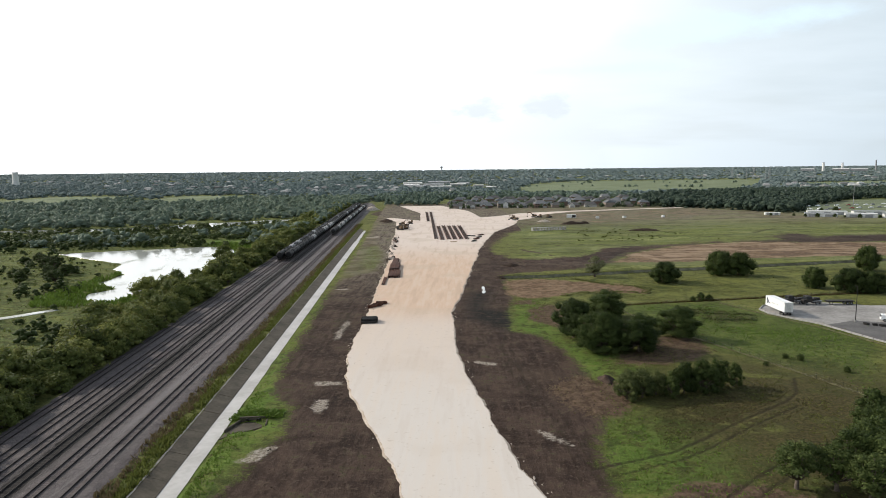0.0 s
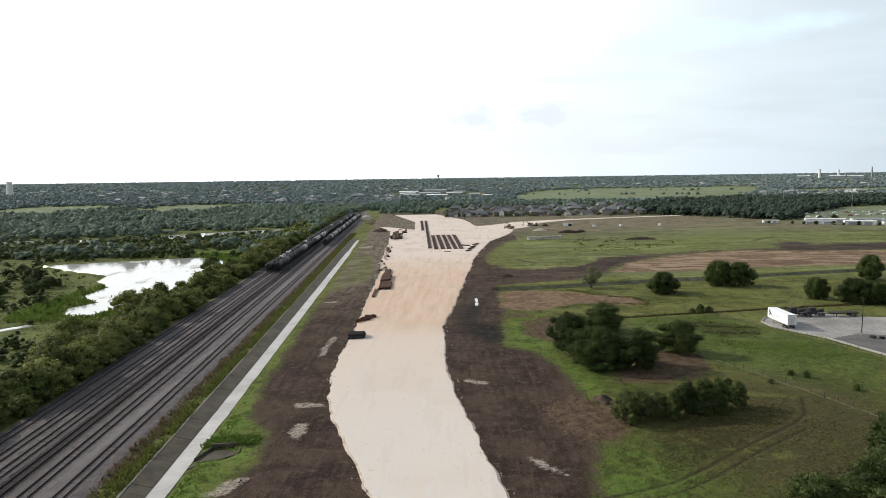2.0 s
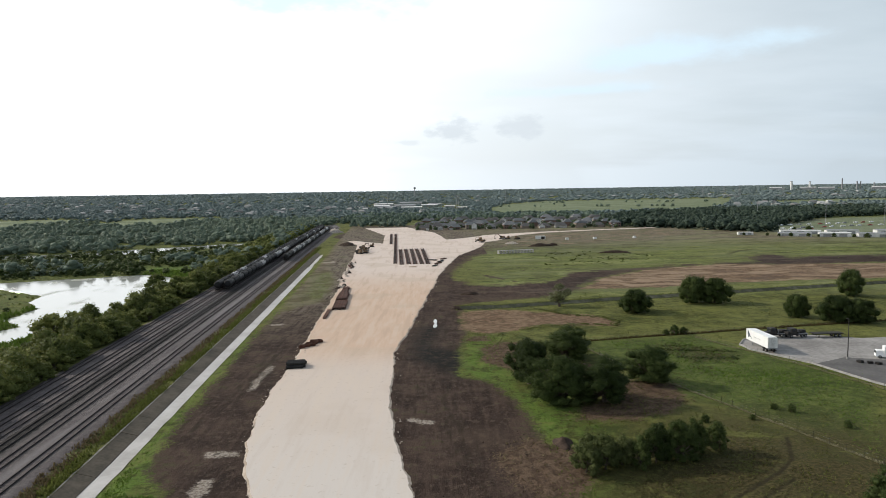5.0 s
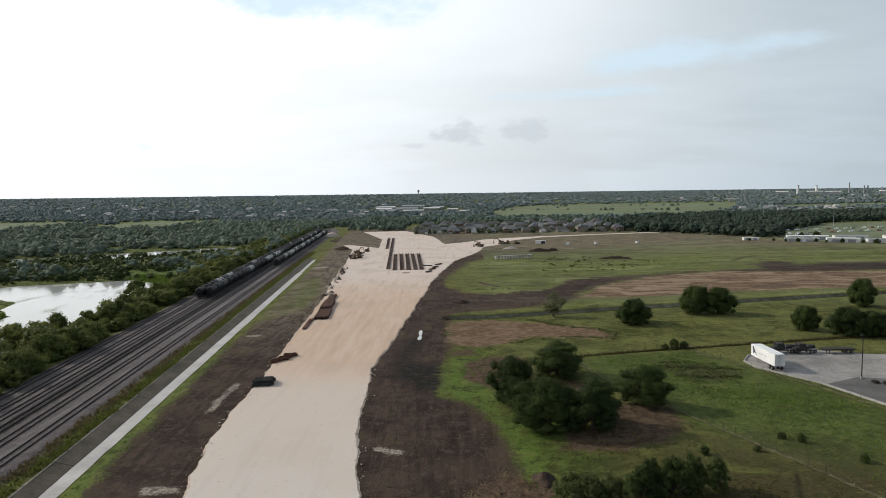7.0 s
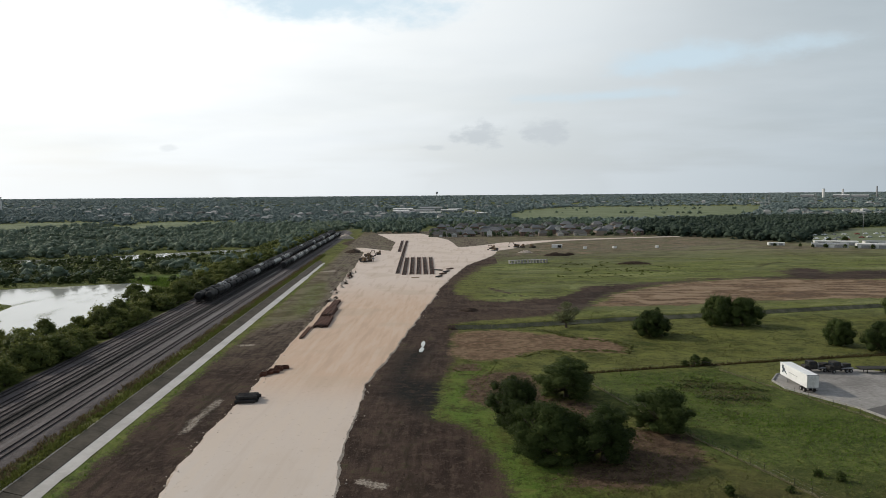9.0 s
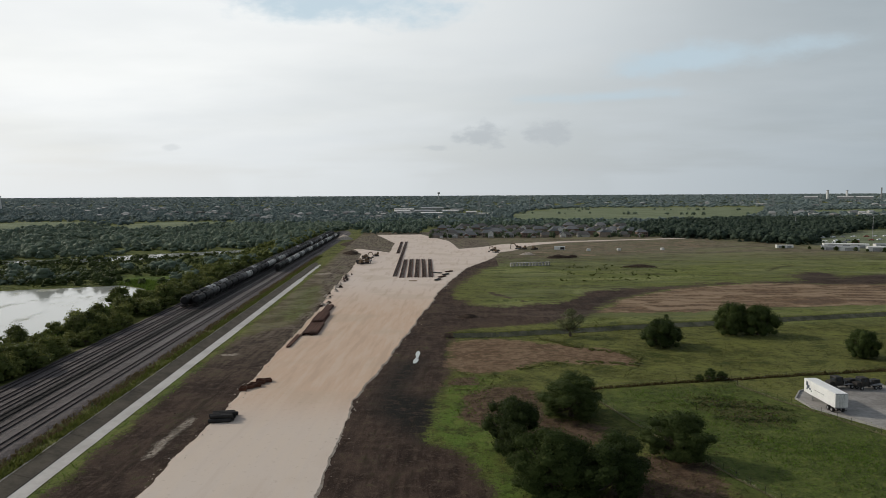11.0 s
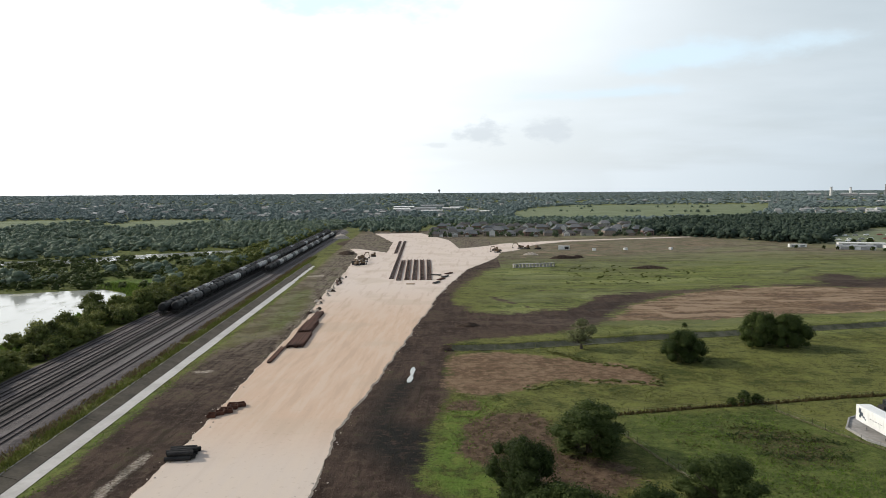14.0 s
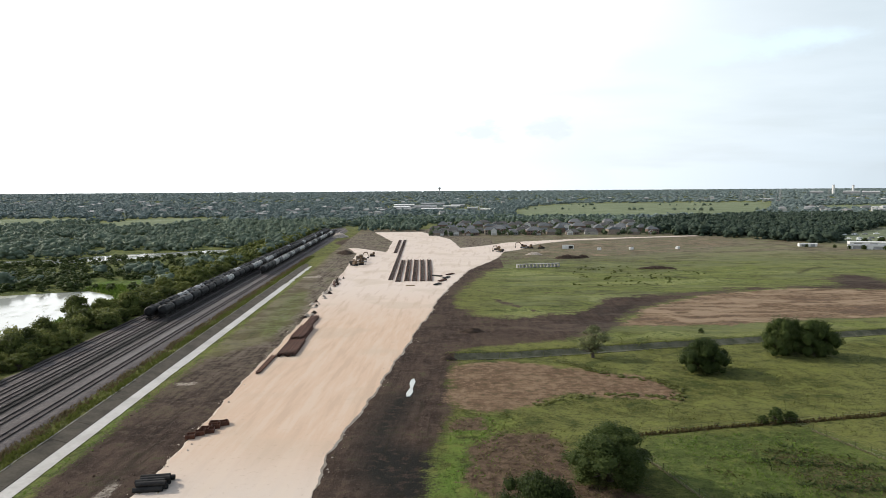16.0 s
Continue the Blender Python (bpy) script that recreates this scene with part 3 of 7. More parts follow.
SOIL_EAST = [(24, 420), (16, 379), (15, 352), (21, 331), (31, 323), (43, 325), (46, 331), (54, 337), (64, 343), (77, 362), (89, 368), (132, 389), (181, 398), (214, 407), (320, 410), (320, 384), (200, 386), (159, 390), (118, 373), (85, 342), (69, 311), (59, 300), (50, 290), (17, 279), (16, 262), (16, 222), (14.6, 212), (12.3, 181.6), (18.7, 177.3), (21.8, 169.4), (24.6, 155.6), (24.8, 141.3), (26, 134), (25, 124), (21.7, 109), (20.5, 100), (20.8, 92), (19.7, 88), (24, 60), (34, -60)]
SOIL = SOIL_WEST + SOIL_NORTH + SOIL_EAST
TILLED = [[(14.7, 260), (29.3, 266), (47, 258), (60.4, 252.6), (65.5, 244), (63.7, 235), (53, 236), (41, 239), (31.5, 230), (22.2, 226), (15.4, 233)],
          [(40, 482), (60, 505), (120, 525), (190, 565), (255, 640), (235, 690), (105, 645), (80, 612), (62, 570), (48, 552)],
          [(70, 310), (86, 344), (119, 373), (160, 390), (200, 384), (320, 380), (320, 336), (164, 326), (134, 321), (103, 311)]]
BRUSH = [[(19.7, 209), (25.7, 215.5), (34, 215.6), (35.7, 205.5), (36.5, 194), (43.7, 192), (47.2, 189.5), (44.5, 182), (36, 176), (31, 180), (23.8, 188), (19, 195)],
         [(17.5, 136.3), (24.3, 140), (31, 136.2), (31.5, 127), (27.1, 118), (22, 119), (18, 127)], [(44, 172), (50, 176), (60, 172), (58, 160), (53, 154), (43.4, 150), (33, 150), (36, 158), (44, 164)], [(22, 84), (26.4, 89), (30.7, 92), (35, 93.3), (40.6, 91.6), (45, 89.3), (50, 84), (40, 76)], [(15, 216), (16, 222), (22, 224), (23, 217)]]
SPILLS = [[(-34.4, 194), (-33.2, 193), (-32.8, 173), (-34.2, 172), (-35.0, 182)], [(-31.2, 138.2), (-26, 138.2), (-26, 136), (-31, 135.6)], [(-29.2, 127.5), (-26.8, 127.5), (-25.8, 122), (-27.4, 119.5), (-28.8, 122)],
          [(-35.5, 99), (-33.4, 104), (-30.6, 105), (-32, 100)], [(2.0, 153), (7, 151), (6.4, 149.6), (1.6, 151.6)], [(-46.5, 246.4), (-42.8, 246.4), (-43, 244.4), (-46.5, 244.6)], [(-64, 430), (-55, 438), (-52, 431), (-58, 426)], [(12, 112), (16, 108), (17, 105), (13, 108)]]
DULL = [(34, 472), (97, 475), (163, 485), (182, 524), (208, 580), (280, 640), (192, 690), (60, 600), (46, 571)]
POND = [(-217, 355), (-203, 364), (-177, 374), (-146, 386), (-131, 376), (-123, 362), (-122, 350), (-122, 330), (-117, 305), (-113, 285), (-115, 262), (-117, 240), (-121, 224), (-130, 226), (-136, 240), (-131, 250), (-144, 262),
        (-146, 285), (-158, 300), (-163, 318), (-180, 330)]
RIVER = [(-420, 470), (-330, 500), (-268, 512), (-240, 522), (-229, 540), (-204, 558), (-179, 574), (-138, 598), (-128, 585), (-150, 560), (-180, 540), (-203, 512), (-239, 492), (-330, 480), (-420, 455)]
STREAM = [(-175, 172), (-150, 186), (-136, 203), (-130, 212), (-133, 213), (-140, 204), (-154, 189), (-178, 176)]
LUSH = [
    [(-42.2, 301), (-49.8, 343), (-53, 377), (-49.5, 381), (-40.9, 322), (-38.9, 297)],
    [(-168, 424), (-150, 421), (-138, 425), (-127, 413), (-124, 390), (-130.6, 382), (-142, 394), (-152, 395)],
    [(15.4, 218), (23.3, 221), (20.1, 190.5), (24.3, 173), (31.7, 155.5), (34.8, 149.4), (30.7, 138.7), (24.9, 146.7), (21.8, 169.4), (12.3, 181.6)],
    [(-39.3, 92), (-39.3, 100), (-42, 120), (-42.8, 144), (-43.3, 173.5), (-48.7, 229), (-46.8, 229), (-41.4, 173.5), (-39.4, 149), (-39, 137), (-33.1, 120), (-32.5, 113.5), (-34.9, 107.7), (-35.3, 98), (-34.9, 92)]]
LUSH += [
    [(20, 88), (21, 105), (27, 122), (36, 112), (44, 100), (50, 88), (40, 70)],
    [(-46, 80), (-44, 120), (-44, 170), (-38, 140), (-33, 120), (-37, 95), (-36, 80)],
    [(12, 180), (15, 215), (22, 222), (24, 208), (20, 195), (26, 178)],
    [(26, 165), (31, 140), (36, 140), (33, 165)],
    [(-44, 300), (-50, 345), (-52, 378), (-48, 380), (-42, 322), (-40, 300)],
    [(-135, 380), (-118, 300), (-104, 320), (-112, 400)]]
RUTS_AND_SHADE = [([(18, 97), (31.8, 103.3), (38.9, 108.8), (47.4, 116.3), (59.8, 126.2), (64.2, 131), (68, 140)], 0.9), ([(20, 94.6), (32.8, 101.0), (40, 106.4), (48.6, 114), (61, 124)], 0.8), ([(34, 88), (39.9, 93.8), (49, 101.3), (60, 108), (80, 118)], 0.9), ([(36, 86), (42, 92), (51, 99), (62, 106)], 0.8),
        # Here: the fence's weedy foot, then shade painted along the drain's far lip.
        ([(42, 211.4), (48.6, 214.2), (68.5, 219.4), (85.5, 222.6), (99.8, 226), (140, 234), (200, 244)], 1.1), ([(17, 274.6), (30, 276), (55, 282.4), (75, 288.4), (95, 292.8), (145, 305.8), (240, 329)], 1.0)]
REEDS = [(34.4, 111.6), (36.9, 118), (45.8, 126), (55.4, 131), (62, 129), (62, 123), (55, 118), (44.4, 112.5), (37.7, 108.6)]
MUD = [(5.5, 211), (16, 204), (14.7, 189), (12, 181), (1.6, 197), (1, 218), (3, 238), (9, 240)]
DRY = [(32, 118), (40, 136), (60, 152), (100, 135), (120, 80), (60, 70), (30, 76), (32, 92), (36, 104)]
MEADOW = [(47, 205), (51, 213.7), (82, 219), (93, 199), (101, 168), (79, 131), (71.7, 146), (61.4, 158), (57.7, 169), (52, 188)]
LOT = [(93, 212), (89.8, 207), (90, 201), (98.2, 187.4), (103, 170), (112, 150), (150, 158), (150, 214), (126, 212), (118, 216), (111, 218), (101, 217)]


FIELDS = [[(90, 1060), (250, 1050), (430, 1085), (640, 1500), (820, 1900), (300, 1880), (175, 1640), (120, 1400)], [(-690, 850), (-690, 1130), (-520, 1130), (-520, 850)], [(-455, 870), (-460, 1120), (-320, 1110), (-330, 870)],
          [(-20, 700), (-25, 905), (235, 905), (235, 700)], [(-120, 1350), (-175, 1800), (-120, 1850), (40, 1760), (70, 1400), (60, 1300), (-10, 1325)], [(320, 560), (300, 640), (330, 700), (470, 820), (900, 900), (900, 500)], [(700, 1350), (720, 1560), (1300, 1700), (1300, 1400)]]
BLACK = [[(45, 326), (54, 330), (66, 345), (78, 365), (91, 367), (100, 370), (84, 346), (77, 334), (69, 315), (61, 297), (56, 312)],
         [(184, 410), (205, 435), (214, 429), (212, 414), (232, 423), (300, 420), (300, 396), (229, 390), (220, 402), (204, 397), (183, 378)]]
BANK = [(87, 371), (98, 373.5), (116, 379.5), (134, 390.5), (158, 394), (175, 391), (184, 398)]
ROUGH_PATCH = [[(69.4, 205.6), (73.5, 208.1), (77.5, 205.8), (82.5, 203.5), (84.2, 197.1), (79.5, 191.2), (70.8, 191.1), (70.2, 194.9), (68, 200.5)]]
DRAIN = ([14, 17, 30, 55, 75, 95.5, 145.5, 260], [270.2, 270.3, 271.6, 278, 284, 288.5, 301.4, 330])


def drain_y(x):
    """The middle of the lined drain across the east field."""
    return np.interp(x, *DRAIN)


def far_rise(py):
    """The plain climbs gently towards the horizon."""
    return 15.0 * np.clip((py - 2200.0) / 2650.0, 0, 1)


def height(px, py):
    o = px - line_x(py)
    z = 0.5 * np.clip((o + 37.2) / 2.0, 0, 1) * np.clip((-8.2 - o) / 2.0, 0, 1)
    near = np.clip((505.0 - py) / 25.0, 0, 1)
    ditch = np.minimum(np.clip((o + 4.9) / 3.2, 0, 1), np.clip((5.0 - o) / 3.2, 0, 1))
    z = z - 0.75 * near * ditch
    z -= 0.7 * soft(signed(px, py, POND), 9.0) + 0.7 * soft(signed(px, py, RIVER), 9.0) + 0.4 * soft(signed(px, py, STREAM), 3.0)
    s = signed(px, py, SOIL)
    rough = soft(s, 6.0)
    calm = np.clip((np.abs(o + 22) - 15.5) / 3.0, 0, 1) * np.clip((np.abs(o) - 5.0) / 2.0, 0, 1)
    lot = soft(signed(px, py, LOT), 4.0)
    e = np.abs(py - drain_y(px))
    calm = calm * np.clip((e - 3.6) / 3.0 + (px < 14), 0, 1)
    z += calm * (1 - lot) * (0.10 * wave(px, py, 19.0, 3) + 0.05 * rough * wave(px, py, 5.0, 4) + 0.06 * wave(px, py, 7.0, 5))
    for line, width in RUTS_AND_SHADE:
        z -= 0.16 * np.clip(1 - along(px, py, line) / width, 0, 1)
    z -= 0.95 * np.clip(1.5 - np.hypot((px + 38.4) / 2.6, (py - 114.6) / 2.4), 0, 1)
    # drain across the east field
    z -= 1.1 * np.clip((3.6 - e) / 2.3, 0, 1) * np.clip((px - 13.0) / 3.0, 0, 1) * np.clip((262 - px) / 4.0, 0, 1)
    return z + far_rise(py)


def graded(cuts):
    """Coordinates whose spacing widens away from the middle: (start, end, step) stretches."""
    out = [cuts[0][0]]
    for a, b, step in cuts:
        k = max(1, int(round((b - a) / step)))
        out += list(np.linspace(a, b, k + 1)[1:])
    return np.array(out)


gx = graded([(-4900, -1200, 185), (-1200, -420, 30), (-420, -140, 4), (-140, -95, 1.5), (-95, 75, 0.75), (75, 130, 1.2), (130, 300, 4), (300, 1200, 30), (1200, 4900, 185)])
gy = graded([(-500, -60, 60), (-60, 76, 3), (76, 260, 0.8), (260, 310, 0.7), (310, 420, 1.5), (420, 820, 5), (820, 1600, 26), (1600, 4950, 130)])
X, Y = np.meshgrid(gx, gy)
Z = height(X, Y)
verts = np.stack([X, Y, Z], -1).reshape(-1, 3)
nx, ny = len(gx), len(gy)
idx = np.arange(nx * ny).reshape(ny, nx)
faces = np.stack([idx[:-1, :-1], idx[:-1, 1:], idx[1:, 1:], idx[1:, :-1]], -1).reshape(-1, 4)
me = bpy.data.meshes.new("ground")
me.vertices.add(len(verts))
me.vertices.foreach_set("co", verts.astype(np.float32).ravel())
me.loops.add(faces.size)
me.loops.foreach_set("vertex_index", faces.astype(np.int32).ravel())
me.polygons.add(len(faces))
me.polygons.foreach_set("loop_start", np.arange(0, faces.size, 4, dtype=np.int32))
me.polygons.foreach_set("use_smooth", np.ones(len(faces), dtype=bool))
me.materials.append(GROUND)
me.update(calc_edges=True)
px, py = verts[:, 0], verts[:, 1]
off = px - line_x(py)
soil = soft(signed(px, py, SOIL), 11.0 + 12.0 * np.clip((py - 285) / 20, 0, 1) * np.clip((px - 12) / 12, 0, 1))
soil = np.where((px > 40) & (py > 440), soil * 0.45, soil)
soil = np.maximum(soil, 0.56 * soft(signed(px, py, LUSH[8]), 8.0))
# Dark soil weight in the culvert hollow, painted in for the shadow there.
soil = np.maximum(soil, np.clip(1.3 - np.hypot((px + 37.6) / 2.6, (py - 114.5) / 1.7), 0, 1))
till = np.max([soft(signed(px, py, q), w) for q, w in zip(TILLED, (9.0, 30.0, 10.0))], axis=0)
till = np.where(py > 440, till * 0.40, till)
tight = np.clip((py - 785) / 60.0, 0, 1)
gravel = soft(np.minimum(off + 35.4 - 13 * tight, -9.0 - 11 * tight - off), 3.0) * np.clip((1000 - py) / 40, 0, 1)
lush = np.max([soft(signed(px, py, q), 14.0) for q in LUSH], axis=0)
dry = soft(signed(px, py, DRY), 25.0)
marsh = np.clip((-38 - off) / 10.0, 0, 1)
rut_or_shade = np.max([np.clip(1.15 - along(px, py, q) / (wd * 0.85), 0, 1) for q, wd in RUTS_AND_SHADE], axis=0)
drags = []
r = random.Random(29)
for k in range(16):
    y0, run, o0, o1 = r.uniform(84, 200), r.uniform(25, 70), r.uniform(2, 16), r.uniform(2, 16)
    left = k % 2 == 0
    edge = [(-3, 60), (-15.5, 110), (-25.9, 142), (-29.4, 200), (-33, 260)] if left else [(16, 60), (5.1, 112), (-2.6, 170), (-3.9, 205), (0.6, 258)]
    line = []
    for i in range(7):
        yy = y0 + run * i / 6
        xx = float(np.interp(yy, [p[1] for p in edge], [p[0] for p in edge]))
        off_ = o0 + (o1 - o0) * i / 6 + 1.2 * math.sin(i * 1.1 + k)
        line.append((xx - off_ if left else xx + off_, yy))
    drags += [line, [(p[0] + 2.1, p[1]) for p in line]]
rut_or_shade = np.maximum(rut_or_shade, np.max([np.clip(1.0 - along(px, py, q) / 0.7, 0, 1) for q in drags], axis=0) * 0.85 * (signed(px, py, SOIL) > 0))
field_tracks = [([(33.4, 438), (46, 432), (77, 438), (95, 428)], 2.2), ([(118, 488), (181, 507), (246, 505), (320, 495)], 3.0), ([(42, 457), (74, 472), (138, 476), (200, 463)], 2.4), ([(186, 440), (200, 458), (215, 467)], 5.0)]
rut_or_shade = np.maximum(rut_or_shade, 0.85 * np.max([np.clip(1.15 - along(px, py, q) / wd, 0, 1) for q, wd in field_tracks], axis=0))
reed = soft(signed(px, py, REEDS), 8.0)
mud = soft(signed(px, py, MUD), 6.0)
brush = np.max([soft(signed(px, py, q), 7.0) for q in BRUSH], axis=0)
spilled = np.max([soft(signed(px, py, q), 3.0) for q in SPILLS], axis=0)
washed = soft(np.minimum(off + 15.4, -13.9 - off), 1.4)
far_field = np.clip((px - 20) / 20, 0, 1) * np.clip((py - 285) / 15, 0, 1) * np.clip((900 - py) / 100, 0, 1)
far_field = np.maximum(far_field, np.clip((py - 800) / 60, 0, 1))
dull = soft(signed(px, py, DULL), 40.0)
mown = soft(signed(px, py, MEADOW), 4.0)
hazed_pasture = np.max([soft(signed(px, py, FIELDS[k]), 20.0) for k in (0, 1, 2, 5, 6)], axis=0)
tracks = np.max([np.clip(1.2 - along(px, py, q) / wd, 0, 1) for q, wd in ((BANK, 3.2), ([(25, 388), (29, 366), (36, 350), (46, 333)], 3.4), ([(40, 375), (58, 379), (76, 373)], 2.2))], axis=0)
tracks *= 0.45 + 0.35 * wave(px, py, 9.0, 45)
black = np.maximum(np.max([soft(signed(px, py, q), wd) for q, wd in zip(BLACK, (9.0, 24.0))], axis=0), tracks)
soil = np.maximum(soil, black * (1 - till))
rough = np.max([soft(signed(px, py, q), 5.0) for q in ROUGH_PATCH], axis=0)
one = np.ones_like(px)
for name, cols in (("cover", (soil, till, gravel, one)), ("tone", (lush, dry, marsh, one)), ("wear", (rut_or_shade, reed, mud, one)), ("extra", (brush, spilled, washed, one)), ("field", (far_field, dull, mown, one)), ("patch", (hazed_pasture, black, rough, one))):
    a = me.color_attributes.new(name, "FLOAT_COLOR", "POINT")
    a.data.foreach_set("color", np.stack(cols, -1).astype(np.float32).ravel())
bank = np.clip((off - 3.0) / 3.0, 0, 1) * np.clip((py - 215) / 110.0, 0, 1) * np.clip((600 - py) / 60.0, 0, 1) * (px < -20)
bank = np.maximum(bank, np.clip((py - 490) / 70.0, 0, 1) * (py < 820) * (off > 3))
a = me.attributes.new("bank", "FLOAT", "POINT")
a.data.foreach_set("value", bank.astype(np.float32))
a = me.attributes.new("oily", "FLOAT", "POINT")
a.data.foreach_set("value", soft(1.9 - np.abs(off + 21.9), 1.0).astype(np.float32))
ground = tagged(new("ground", me), "flat grassland with bare dark soil and brown tilled patches", "ground", kind="structure")


def ragged(poly, step, amount, seed):
    """The polygon's outline cut into short steps and pushed about."""
    r = np.random.default_rng(seed)
    pts = []
    for (ax, ay), (bx, by) in zip(poly, poly[1:] + poly[:1]):
        k = max(1, int(math.hypot(bx - ax, by - ay) / step))
        for i in range(k):
            pts.append((ax + (bx - ax) * i / k, ay + (by - ay) * i / k))
    p = np.array(pts)
    d = np.roll(p, -1, 0) - np.roll(p, 1, 0)
    nrm = np.stack([d[:, 1], -d[:, 0]], 1) / (np.linalg.norm(d, axis=1, keepdims=True) + 1e-9)
    j = wave(p[:, 0], p[:, 1], 16.0, seed) * amount + wave(p[:, 0], p[:, 1], 7.0, seed + 1) * amount * 0.30 + wave(p[:, 0], p[:, 1], 2.6, seed + 2) * amount * 0.16 + r.normal(0, amount * 0.09, len(p))
    return p + nrm * j[:, None], nrm


def slab(name, poly, z, mat, label, category, skirt=0.6, drop=0.6, step=1.5, amount=0.5, seed=1, inset=0.0, edge_mat=None):
    """A sheet with a battered edge, filling an outline."""
    from mathutils.geometry import tessellate_polygon
    p, nrm = ragged(poly, step, amount, seed)
    area = 0.5 * float(np.sum(p[:, 0] * np.roll(p[:, 1], -1) - np.roll(p[:, 0], -1) * p[:, 1]))
    if area < 0:
        nrm = -nrm
    k = len(p)
    tris = tessellate_polygon([[Vector((a, b, 0)) for a, b in p - nrm * inset]])
    top = [(a, b, z) for a, b in p - nrm * inset]
    low = [(a, b, z - drop) for a, b in p + nrm * skirt]
    fs = [tuple(t) if Vector((0, 0, 1)).dot((Vector(top[t[1]]) - Vector(top[t[0]])).cross(Vector(top[t[2]]) - Vector(top[t[0]]))) > 0 else tuple(t)[::-1] for t in tris]
    side = [(i, i + k, (i + 1) % k + k, (i + 1) % k) for i in range(k)]
    if area < 0:
        side = [q[::-1] for q in side]
    me = mesh_of(name, top + low, fs + side, mat)
    if edge_mat:
        me.materials.append(edge_mat)
        me.polygons.foreach_set("material_index", [0] * len(fs) + [1] * len(side))
    return structure(name, me, mat, label, category)


slab("road", PAD, 0.14, LIME, "wide haul road of pale crushed limestone on bare soil", "road", 0.6, 0.30, 0.7, 0.6, 3, 0.15, LIME_SLOPE)

# ---- water, ditch and railway ----


def water_material():
    m, n = material("still_water")
    pos = n.add("ShaderNodeNewGeometry").outputs["Position"]
    scum = n.ramp(n.noise(n.mapped(pos, (1, 0.5, 1)), 0.06, 5.0, 0.65), 0.53, 0.66)
    # The pale base puts some of the sky's reflection on top of the silty tone.
    col = n.mix(scum, (0.40, 0.41, 0.38), (0.24, 0.245, 0.17))
    s = finish(n, col, 0.06, 0.0, n.noise(pos, 0.8, 3.0), 0.02, 0.15, 0.5)
    n.tree.links.new(n.math("ADD", 0.10, n.math("MULTIPLY", scum, 0.4)), s.inputs["Roughness"])
    return m


WATER = water_material()
slab("water", POND, -0.22, WATER, "shallow pond reflecting the bright sky", "pond", 0.3, 0.3, 4.0, 1.6, 11)
slab("water", RIVER, -0.25, WATER, "slow pale creek winding between trees", "creek", 0.3, 0.3, 6.0, 2.0, 12)
slab("water", STREAM, -0.12, WATER, "narrow stream in the marsh", "stream", 0.2, 0.2, 3.0, 0.5, 13)


def strip(o1, o2, y1, y2, z1, z2, step, seed=0, jag=0.0):
    """A ribbon along the ditch between two offsets from its middle."""
    ys = np.arange(y1, y2 + step, step)
    r = np.random.default_rng(seed)
    g = Geo()
    vs = []
    for y in ys:
        vs += [(line_x(y) + o1 + r.normal(0, jag), y, z1), (line_x(y) + o2 + r.normal(0, jag), y, z2)]
    g.add(vs, [(2 * i, 2 * i + 1, 2 * i + 3, 2 * i + 2) for i in range(len(ys) - 1)])
    return g


structure("lining_kerb", strip(-4.85, -4.55, -50, 480, 0.16, 0.16, 2.0, 9, 0.05), LINING_EDGE, "pale broken edge of the ditch lining", "kerb")
structure("ditch_floor", strip(-0.95, 0.95, 405, 505, -0.665, -0.665, 3.0, 5, 0.28), CONCRETE, "worn pale end of the drainage ditch", "ditch")
structure("ditch_floor", strip(-1.45, 1.45, -50, 410, -0.66, -0.66, 3.0, 4, 0.06), CONCRETE, "pale concrete floor of a drainage ditch", "ditch")
# sloped lining on the railway side, cast in bays
lining = thing("ditch_lining", "grey concrete side of the drainage ditch cast in bays", "ditch lining", kind="structure")
for i in range(60):
    ya = -50 + i * 9.0
    g = Geo()
    r = random.Random(i)
    dz = r.uniform(-0.02, 0.03)
    a, b = (ya + 0.05, ya + 8.95)
    vs = []
    for y in (a, b):
        vs += [(line_x(y) - 4.5, y, 0.10 + dz), (line_x(y) - 1.4, y, -0.60 + dz), (line_x(y) - 1.4, y, -0.9), (line_x(y) - 4.5, y, -0.3)]
    g.add(vs, [(0, 1, 5, 4), (3, 0, 4, 7), (1, 2, 6, 5), (0, 3, 2, 1), (4, 5, 6, 7)])
    part("lining_bay", g, LINING, lining)

TRACKS = [-12.6, -17.7, -21.9, -25.4, -29.0, -33.2]
HEAD = math.atan(0.0725)


def rail_run(o, side, y1, y2):
    g = Geo()
    prof = [(-0.075, 0.0), (0.075, 0.0), (0.075, 0.02), (0.015, 0.05), (0.015, 0.13), (0.038, 0.14), (0.038, 0.175), (-0.038, 0.175), (-0.038, 0.14), (-0.015, 0.13), (-0.015, 0.05), (-0.075, 0.02)]
    k = len(prof)
    vs = []
    ys = np.linspace(y1, y2, 24)
    for y in ys:
        vs += [(line_x(y) + o + side * 0.7525 + a, y, 0.55 + b) for a, b in prof]
    g.add(vs, [(i * k + j, i * k + (j + 1) % k, (i + 1) * k + (j + 1) % k, (i + 1) * k + j) for i in range(len(ys) - 1) for j in range(k)])
    return g


